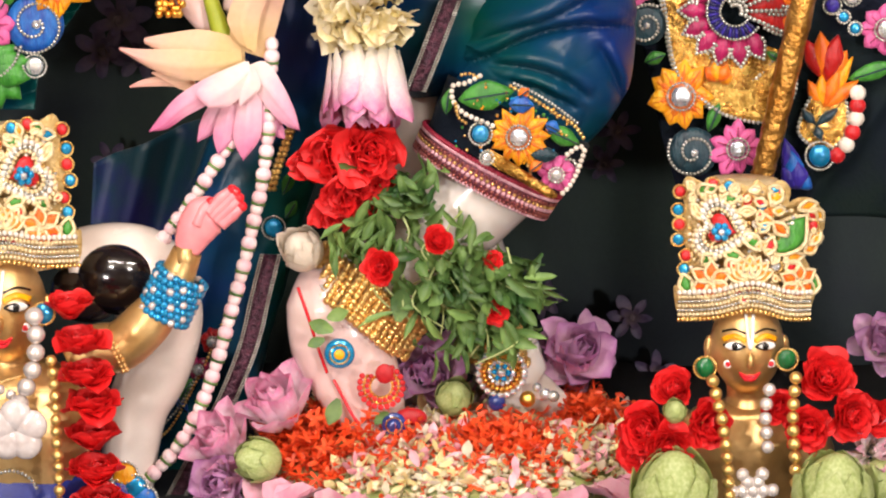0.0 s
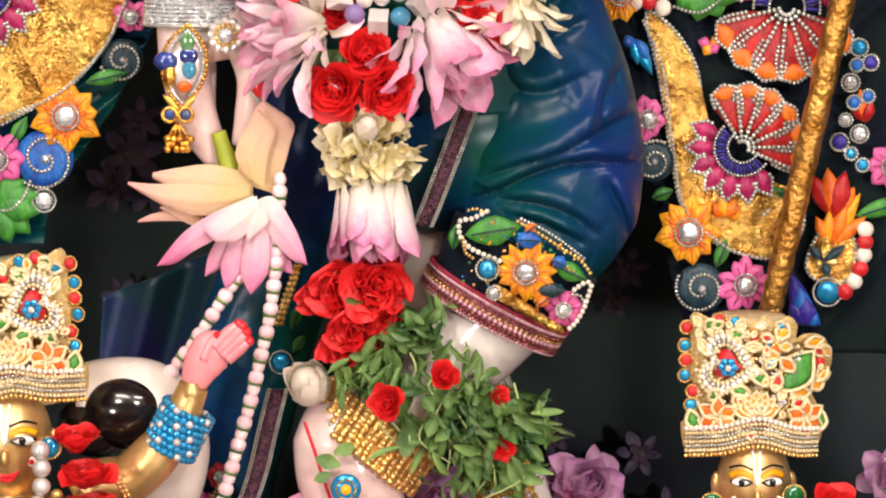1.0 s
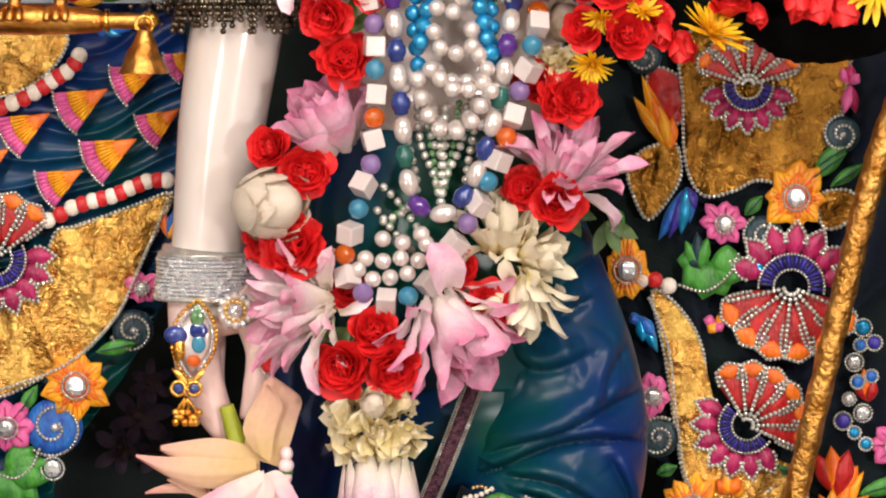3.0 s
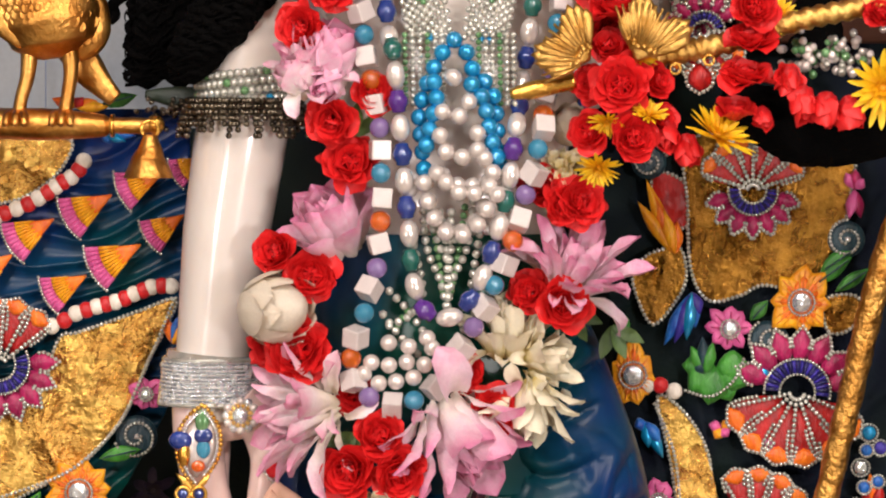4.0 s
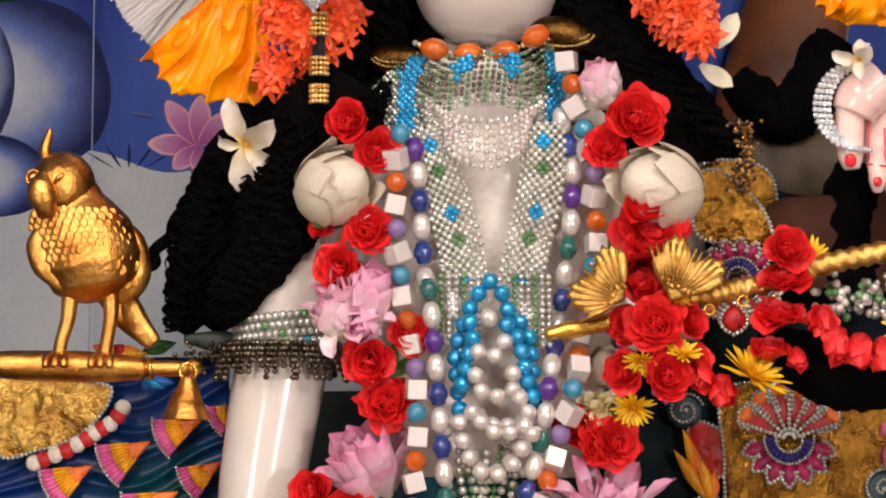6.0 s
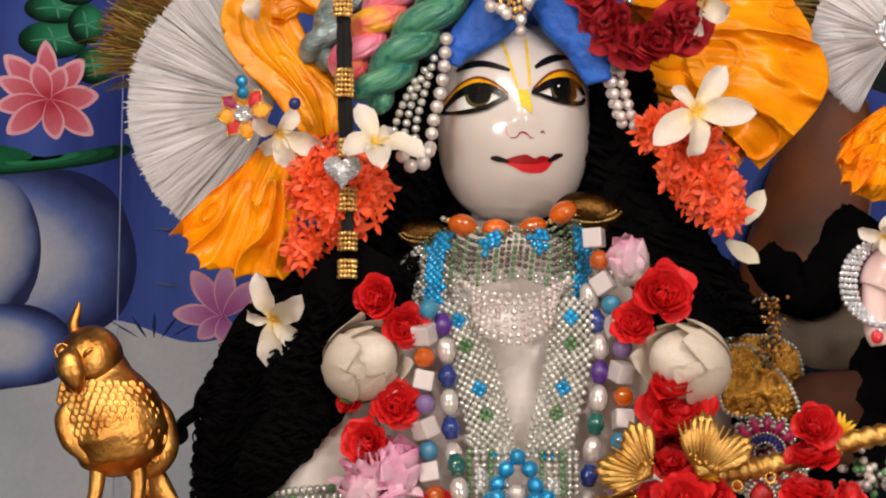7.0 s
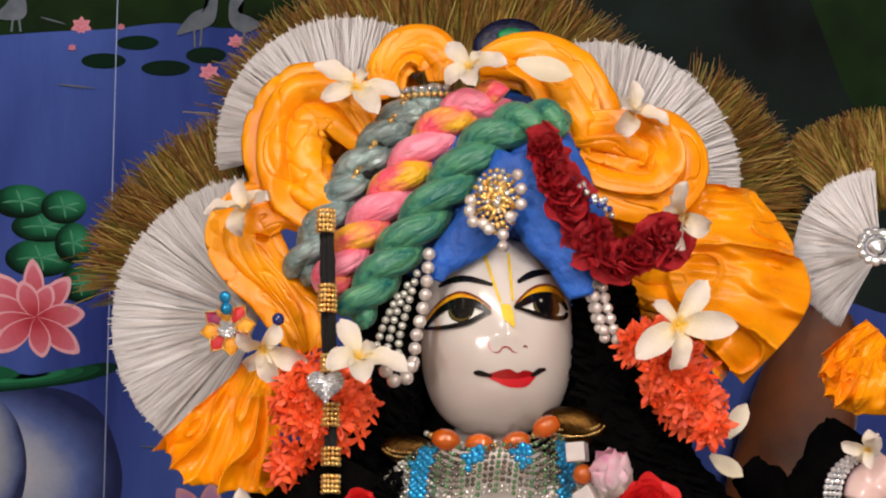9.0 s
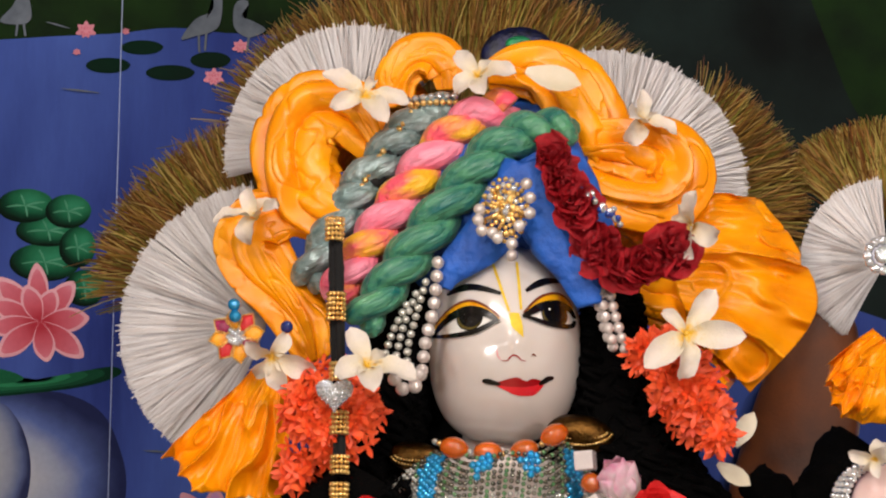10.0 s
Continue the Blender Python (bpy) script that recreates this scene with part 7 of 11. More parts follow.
for p, a in (((-0.028, -0.060, 1.554), 200), ((0.183, -0.020, 1.640), 250), ((-0.071, -0.060, 1.927), 120), ((-0.029, -0.060, 1.796), 40), ((0.166, -0.030, 1.725), 80), ((0.147, -0.030, 1.653), 300)):
    for k in range(3):
        leafy.add(leafshape(0.03, 0.012, 0.2, 0.3, 1.0), facing(p, (rnd.uniform(-.4, .4), -1, rnd.uniform(-.3, .3)), a + k * 40))
part("leaves", leafy, leaf_green, garland)

# ---- strings of beads ----
UNIT = {}


def bead_mesh(name, mat):
    """Bead meshes at unit radius, one for each kind."""
    if name not in UNIT:
        if name == "cube":
            v, f = slab(-.8, .8, -.8, .8, -.8, .8)
            bm = bmesh.new()
            vs = [bm.verts.new(q) for q in v]
            for q in f:
                bm.faces.new([vs[i] for i in q])
            bmesh.ops.bevel(bm, geom=bm.edges[:], offset=0.14, segments=2, affect="EDGES", profile=0.6)
            me = bpy.data.meshes.new("cube_bead")
            bm.to_mesh(me)
            bm.free()
            me.materials.append(mat)
            UNIT[name] = me
        else:
            v, f = ball(18, 12)
            if name in ("navy", "violet", "green"):
                r = np.hypot(v[:, 0], v[:, 1])
                neck = np.abs(v[:, 2]) > 0.8
                v = v * np.stack([1 + 0.35 * neck, 1 + 0.35 * neck, 1 + 0.18 * neck], axis=1)
            UNIT[name] = Bag().add((v, f)).mesh(name + "_bead", mat)
    return UNIT[name]


KINDS = {"cube": shell_cube, "amber": amber_bead, "aqua": aqua_bead, "lilac": lilac_bead, "pearl": pearl, "navy": navy_bead, "violet": violet_bead, "green": green_bead, "teal": teal_bead, "gold": gold_bead, "silver": silver}


def string_beads(parent, pts, cycle, step, sizes, turn=False):
    p = spaced(smoothpath(pts, 10), step)
    for k, q in enumerate(p):
        kind = cycle[k % len(cycle)]
        r = sizes[kind]
        t = p[min(k + 1, len(p) - 1)] - p[max(k - 1, 0)]
        m = Matrix.Translation(q) @ Vector(t).to_track_quat("Z", "Y").to_matrix().to_4x4()
        if kind == "cube":
            m = m @ Matrix.Rotation(rnd.uniform(0, 1.5), 4, "Z") @ Matrix.Rotation(rnd.uniform(-.5, .5), 4, "X")
        m = Matrix.Translation((rnd.uniform(-.0014, .0014), rnd.uniform(-.001, .001), rnd.uniform(-.0014, .0014))) @ m if r == sizes.get("cube") or kind in ("amber", "aqua", "lilac") else m
        sx = r[0] if isinstance(r, tuple) else r
        sz = r[1] if isinstance(r, tuple) else r
        share("bead", bead_mesh(kind, KINDS[kind]), m @ Matrix.Diagonal((sx, sx, sz, 1)), parent)


mala = thing("cube_bead_necklace", "long necklace of pearly cubes and coloured glass beads", "necklace")
MALA = [(0.114, -0.060, 2.056), (0.120, -0.060, 2.026), (0.132, -0.060, 1.989), (0.137, -0.060, 1.951), (0.137, -0.060, 1.912), (0.134, -0.060, 1.863), (0.125, -0.060, 1.822)] + [(0.122, -0.085, 1.797), (0.115, -0.085, 1.765), (0.105, -0.085, 1.728), (0.092, -0.085, 1.692), (0.076, -0.085, 1.655), (0.055, -0.085, 1.619), (0.030, -0.085, 1.589), (-0.006, -0.085, 1.580), (-0.031, -0.085, 1.607), (-0.022, -0.085, 1.648), (-0.011, -0.085, 1.687), (-0.007, -0.085, 1.728), (-0.006, -0.085, 1.771)] + [(-0.008, -0.075, 1.804), (-0.015, -0.075, 1.843), (-0.022, -0.075, 1.884), (-0.026, -0.075, 1.924), (-0.026, -0.075, 1.958), (-0.023, -0.075, 1.993)]
string_beads(mala, MALA, ["cube", "amber", "cube", "aqua", "cube", "lilac"], 0.0190, {"cube": 0.0100, "amber": 0.0087, "aqua": 0.0084, "lilac": 0.0086})
second = thing("pearl_necklace", "necklace of oval pearls with blue, violet and green beads", "necklace")
SECOND = [(0.110, -0.055, 2.008), (0.118, -0.055, 1.973), (0.118, -0.055, 1.929), (0.113, -0.055, 1.882), (0.107, -0.055, 1.836)] + [(0.101, -0.085, 1.796), (0.095, -0.085, 1.751), (0.084, -0.085, 1.708), (0.073, -0.085, 1.678), (0.061, -0.085, 1.660), (0.045, -0.085, 1.650), (0.027, -0.085, 1.659), (0.019, -0.085, 1.685), (0.016, -0.085, 1.719), (0.012, -0.085, 1.764), (0.008, -0.085, 1.814), (0.003, -0.085, 1.864)] + [(0.000, -0.070, 1.871), (-0.004, -0.070, 1.913), (-0.007, -0.070, 1.959), (-0.010, -0.070, 1.982)]
string_beads(second, SECOND, ["pearl", "navy", "pearl", "violet", "pearl", "green", "pearl", "navy"], 0.0214, {"pearl": (0.0078, 0.0114), "navy": 0.0082, "violet": 0.0082, "green": 0.0080})
blue_v = thing("blue_bead_necklace", "turquoise bead necklace in an open loop over the chest", "necklace")
for line in ([(0.052, -0.075, 1.874), (0.042, -0.075, 1.863), (0.034, -0.075, 1.848), (0.028, -0.075, 1.832), (0.024, -0.075, 1.814), (0.025, -0.075, 1.798), (0.027, -0.075, 1.782), (0.028, -0.075, 1.770)], [(0.052, -0.075, 1.874), (0.062, -0.075, 1.864), (0.067, -0.075, 1.850), (0.077, -0.075, 1.840), (0.084, -0.075, 1.828), (0.087, -0.075, 1.801), (0.086, -0.075, 1.787), (0.090, -0.075, 1.773)], [(0.036, -0.085, 1.840), (0.038, -0.085, 1.827), (0.035, -0.085, 1.813), (0.032, -0.085, 1.800), (0.030, -0.085, 1.789)], [(0.066, -0.085, 1.838), (0.075, -0.085, 1.827), (0.079, -0.085, 1.812), (0.082, -0.085, 1.796), (0.087, -0.085, 1.780)]):
    string_beads(blue_v, line, ["teal"], 0.0134, {"teal": 0.0071})
loops = thing("pearl_loops", "loops of round white pearls below the turquoise beads", "necklace")
for line in ([(0.043, -0.090, 1.816), (0.051, -0.090, 1.812), (0.060, -0.090, 1.815), (0.064, -0.090, 1.824)], [(0.051, -0.090, 1.844), (0.052, -0.090, 1.843)], [(0.041, -0.092, 1.797), (0.044, -0.092, 1.786), (0.054, -0.092, 1.780), (0.067, -0.092, 1.782), (0.073, -0.092, 1.789), (0.071, -0.092, 1.799)], [(0.028, -0.092, 1.759), (0.041, -0.092, 1.768), (0.047, -0.092, 1.758), (0.060, -0.092, 1.750), (0.074, -0.092, 1.753), (0.085, -0.092, 1.762), (0.077, -0.092, 1.779)], [(0.031, -0.094, 1.744), (0.036, -0.094, 1.731), (0.046, -0.094, 1.719), (0.059, -0.094, 1.717), (0.071, -0.094, 1.725), (0.078, -0.094, 1.737), (0.087, -0.094, 1.750)], [(0.032, -0.080, 1.744), (0.039, -0.080, 1.728), (0.052, -0.080, 1.718), (0.068, -0.080, 1.726), (0.076, -0.080, 1.740)], [(0.000, -0.085, 1.630), (0.016, -0.085, 1.627), (0.031, -0.085, 1.634)], [(-0.014, -0.085, 1.614), (-0.004, -0.085, 1.611), (0.011, -0.085, 1.615), (0.028, -0.085, 1.612), (0.035, -0.085, 1.626)], [(-0.020, -0.085, 1.605), (-0.007, -0.085, 1.597), (0.007, -0.085, 1.599), (0.020, -0.085, 1.602)], [(0.016, -0.080, 1.753), (0.031, -0.080, 1.760), (0.046, -0.080, 1.765), (0.061, -0.080, 1.753), (0.075, -0.080, 1.762), (0.093, -0.080, 1.753)]):
    string_beads(loops, line, ["pearl"], 0.0138, {"pearl": 0.0069})


# fine silver bead net: two bands, a collar of hanging arcs and a fringe
net = thing("silver_bead_collar", "silver bead net collar with blue and green beadwork over the chest", "necklace")
silver_bag, blue_bag, green_bag = Bag(), Bag(), Bag()


def band(path, half, step, y):
    p = spaced(smoothpath(path, 10), step)
    n = 5
    for k, q in enumerate(p):
        t = p[min(k + 1, len(p) - 1)] - p[max(k - 1, 0)]
        t = t / np.linalg.norm(t)
        a = np.array((-t[2], 0, t[0]))
        for i in range(n + 1 - k % 2):
            c = (i + 0.5 * (k % 2) - n / 2)
            d = abs(k % 16 - 4) / 2 + abs(c)
            e = abs(k % 16 - 10) / 2 + abs(c)
            bag = blue_bag if d < 1.4 else (green_bag if e < 1.2 else silver_bag)
            big = 1.25 if bag is blue_bag else 1
            bag.add(BEAD, Matrix.Translation(q + a * half * 2 * c / n + np.array((0, -0.003 + 0.0006 * c * c, 0))) @ Matrix.Scale(0.0027 * big, 4))


band([(-0.002, -0.062, 2.000), (0.006, -0.062, 1.974), (0.018, -0.062, 1.937), (0.028, -0.062, 1.900), (0.032, -0.062, 1.876)], 0.0170, 0.0037, 0)
band([(0.094, -0.062, 2.004), (0.095, -0.062, 1.970), (0.089, -0.062, 1.932), (0.081, -0.062, 1.900), (0.077, -0.062, 1.874)], 0.0170, 0.0037, 0)
for k in range(6):
    for x0, dx in ((818, 13), (945, 12)):
        beadline(silver_bag if k % 3 else green_bag, [Vector((0.012, -0.068, 1.878)) + Vector(((x0 - 818 + dx * k) * P, 0, 0)), Vector((0.013, -0.072, 1.823)) + Vector(((x0 - 818 + dx * k) * P, 0, 0))], 0.0026, 0.0056)
nl, nr = Vector((0.002, -0.020, 2.072)), Vector((0.094, -0.020, 2.078))
dark_bag = Bag()
for k in range(17):
    s = k / 16
    a = nl + Vector((-0.056 * s ** 0.7, 0.020 * s, -0.036 * s))
    c = nr + Vector((0.036 * s ** 0.7, 0.020 * s, -0.046 * s))
    mid = Vector((0.048, -0.062 - 0.018 * s, 2.062 - 0.078 * s))
    low = Vector((0, -0.018, -0.010 - 0.026 * s))
    pts = spaced(smoothpath([a, a * 0.55 + mid * 0.45 + low, mid, c * 0.55 + mid * 0.45 + low, c], 12), 0.0051)
    for j, q in enumerate(pts):
        u = (j + 0.5 * (k % 2)) / len(pts) - 0.5
        if k > 8 and abs(u) < 0.10 + 0.016 * (k - 8):
            continue
        spot = min(abs(k - kc) / 2.8 + abs(abs(u) - uc) / 0.065 for kc, uc in ((4, 0.42), (7, 0.38), (10, 0.33), (13, 0.28), (1, 0.13)))
        bag = blue_bag if spot < 1 else (green_bag if k < 9 and (j + 2 * k) % 3 == 0 else (dark_bag if k < 7 or (j * 3 + k) % 7 == 0 else silver_bag))
        bag.add(BEAD, Matrix.Translation(Vector(q) + Vector((0, random.uniform(-.0015, .0015), random.uniform(-.0008, .0008)))) @ Matrix.Scale(0.0034 if bag is blue_bag else 0.0021, 4))
for k in range(7):
    a, c = Vector((0.004 + 0.0018 * k, -0.058, 2.020 - 0.0030 * k)), Vector((0.092 - 0.0018 * k, -0.058, 2.022 - 0.0030 * k))
    line = smoothpath([a, Vector((0.021, -0.078, 2.009 - 0.0052 * k)), Vector((0.048, -0.085, 2.004 - 0.0063 * k)), Vector((0.075, -0.078, 2.010 - 0.0052 * k)), c], 12)
    for j, q in enumerate(spaced(line, 0.0066)):
        silver_bag.add(BEAD, Matrix.Translation(Vector(q) + Vector((random.uniform(-.0006, .0006), 0, random.uniform(-.0008, .0008)))) @ Matrix.Scale(0.0029 if j % 2 else 0.0024, 4), 1)
for pts in ([(0.027, -0.070, 1.744), (0.030, -0.070, 1.707), (0.041, -0.070, 1.680), (0.046, -0.070, 1.659)], [(0.068, -0.070, 1.744), (0.063, -0.070, 1.707), (0.051, -0.070, 1.680), (0.047, -0.070, 1.659)], [(0.036, -0.070, 1.721), (0.046, -0.070, 1.698), (0.055, -0.070, 1.721)], [(0.041, -0.070, 1.735), (0.046, -0.070, 1.707), (0.047, -0.070, 1.666)], [(0.050, -0.070, 1.735), (0.049, -0.070, 1.707), (0.048, -0.070, 1.666)], [(0.018, -0.070, 1.716), (0.027, -0.070, 1.671), (0.018, -0.070, 1.652), (0.000, -0.070, 1.643)], [(0.073, -0.070, 1.717), (0.066, -0.070, 1.671), (0.069, -0.070, 1.653), (0.055, -0.070, 1.634)], [(-0.000, -0.070, 1.671), (0.014, -0.070, 1.657), (0.027, -0.070, 1.639)], [(-0.005, -0.070, 1.652), (0.009, -0.070, 1.634), (0.023, -0.070, 1.620)]):
    beadline(silver_bag, smoothpath(pts, 6), 0.0036, 0.0078)
for pts in ([(0.032, -0.068, 1.739), (0.039, -0.068, 1.703), (0.043, -0.068, 1.671)], [(0.061, -0.068, 1.739), (0.056, -0.068, 1.703), (0.050, -0.068, 1.671)], [(0.007, -0.068, 1.643), (0.018, -0.068, 1.657), (0.032, -0.068, 1.648)]):
    beadline(green_bag, smoothpath(pts, 6), 0.0032, 0.0072)
part("silver_beads", silver_bag, [silver, pearl], net, kind="stuff")
part("blue_beads", blue_bag, teal_bead, net, "turquoise beads", kind="stuff")
part("dark_beads", dark_bag, material("dark_silver_bead", "8c8c80", 0.25, 0.9, col2="5c5c50", scale=80, bump=0.05, by_piece=0.2), net, "tarnished silver beads", kind="stuff")
part("green_beads", green_bag, mint_bead, net, "pale green beads", kind="stuff")
choker = thing("amber_choker", "choker of amber beads and small gold beads at the throat", "necklace")
string_beads(choker, [(0.004, -0.045, 2.069), (0.034, -0.045, 2.064), (0.064, -0.045, 2.068), (0.088, -0.045, 2.080)], ["amber"], 0.0286, {"amber": (0.0092, 0.0122)})
string_beads(choker, [(-0.012, -0.030, 2.075), (0.005, -0.041, 2.068), (0.034, -0.041, 2.063), (0.064, -0.041, 2.067), (0.083, -0.041, 2.075), (0.092, -0.030, 2.084)], ["silver", "gold"], 0.0058, {"gold": 0.0027, "silver": 0.0027})

# dark shirt cloth under the beads at the waist, and white bud strings from the wrist
waist = Bag()
tv = []
for c, hw, hd in TORSO[7:]:
    tv += torso_ring(c, hw + 0.006, hd + 0.006)
waist.add((tv, [tuple(reversed(f)) for f in lattice(40, 4, 0, True)]))
waist_c = TORSO[-1][0]
waist.add(rings([Vector(waist_c) + Vector((0.0, 0, 0.02)), Vector(waist_c) + Vector((0.01, 0, -0.05)), Vector(waist_c) + Vector((0.02, 0, -0.10))], [0.105, 0.09, 0.05], 40, 0.7))
whole("waist_cloth", waist, teal_silk, "dark teal silk wrapped round the waist", "garment")
buds = thing("bud_garland", "thin garland of pink and white jasmine buds with dark green knots", "garland")
bud_pale = material("pale_pink_bud", "eebcc4", 0.55, col2="f4dcdc", scale=70, bump=0.15, bscale=200, by_piece=0.08, contrast=0.2)
bag, knots = Bag(), Bag()
for pts in ([(-0.081, -0.035, 1.447), (-0.083, -0.035, 1.400), (-0.087, -0.035, 1.362), (-0.092, -0.035, 1.329), (-0.100, -0.035, 1.296), (-0.108, -0.035, 1.263), (-0.118, -0.035, 1.229), (-0.129, -0.035, 1.191), (-0.141, -0.035, 1.157), (-0.157, -0.035, 1.123), (-0.177, -0.035, 1.096), (-0.195, -0.035, 1.079)], [(-0.111, -0.030, 1.374), (-0.123, -0.030, 1.357), (-0.136, -0.030, 1.338), (-0.155, -0.030, 1.310), (-0.172, -0.030, 1.289), (-0.179, -0.030, 1.277)]):
    p = spaced(smoothpath(pts, 10), 0.0098)
    for k, q in enumerate(p):
        t = Vector(p[min(k + 1, len(p) - 1)] - p[max(k - 1, 0)])
        m = Matrix.Translation(q) @ t.to_track_quat("Z", "Y").to_matrix().to_4x4()
        big = k % 2
        bag.add(ball(10, 7), m @ Matrix.Diagonal((0.0068 if big else 0.0056, 0.0068 if big else 0.0056, 0.0064, 1)), big)
        if k % 2:
            knots.add(rings([(0, 0, -.001), (0, 0, .001)], [0.0062], 8), m @ Matrix.Translation((0, 0, 0.0052)))
part("flower_buds", bag, [material("white_pink_bud", "f4e2de", 0.55, col2="eec4c8", scale=70, bump=0.15, bscale=200, by_piece=0.08), bud_pale], buds, kind="stuff")
part("knots", knots, leaf_green, buds, kind="stuff")

# the lotus held in the lowered palm
bloomed = thing("held_lotus", "open peach and pink lotus held upside down by its stem", "flower")
part("stem", Bag().add(rings(smoothpath([(-0.132, -0.020, 1.485), (-0.128, -0.020, 1.471), (-0.123, -0.020, 1.456), (-0.120, -0.020, 1.447)]), [0.006, 0.007, 0.009, 0.008], 14)), material("green_stem", "a8b030", 0.5, col2="8a9820", scale=60, vary=0.08), bloomed)
HEART = (-0.106, -0.030, 1.429)
peach_held = thin(graded("peach_held_petal", HEART, 240 * U, 240 * U, ((0.1, "dec088"), (0.45, "eac6a4"), (0.75, "ebb8a8"), (1.0, "e49c9c")), 0.22, 50.0), 0.2)
pink_held = thin(graded("pink_held_petal", HEART, 170 * U, 170 * U, ((0.1, "f6e4dc"), (0.45, "f3c4d2"), (0.8, "ea9cbc"), (1.05, "dd78a4")), 0.25, 60.0), 0.2)


def broad_petal(a, c, bulge, mat, depth=0.0):
    """A soft petal between two edges, bellied towards the front, its rim thin and slightly rolled."""
    a, c = smoothpath(a, 5), smoothpath(c, 5)
    n, m = 18, 9
    a = np.array([[np.interp(t, np.linspace(0, 1, len(a)), a[:, k]) for k in range(3)] for t in np.linspace(0, 1, n)])
    c = np.array([[np.interp(t, np.linspace(0, 1, len(c)), c[:, k]) for k in range(3)] for t in np.linspace(0, 1, n)])
    v = []
    for j in range(n):
        s = j / (n - 1)
        for i in range(m):
            u = i / (m - 1)
            q = a[j] * (1 - u) + c[j] * u
            q = q + np.array((0, depth - 0.38 * bulge * math.sin(math.pi * u) * math.sin(math.pi * (0.1 + 0.8 * s)) + 0.0022 * abs(u - 0.5) * (1 - s) + 0.0010 * math.sin(9 * u + 5 * s) * s - 0.0016 * (1 if abs(u - 0.5) < 0.1 else 0), 0))
            v.append(q)
    return part("petal", Bag().add((v, lattice(m, n))), mat, bloomed)


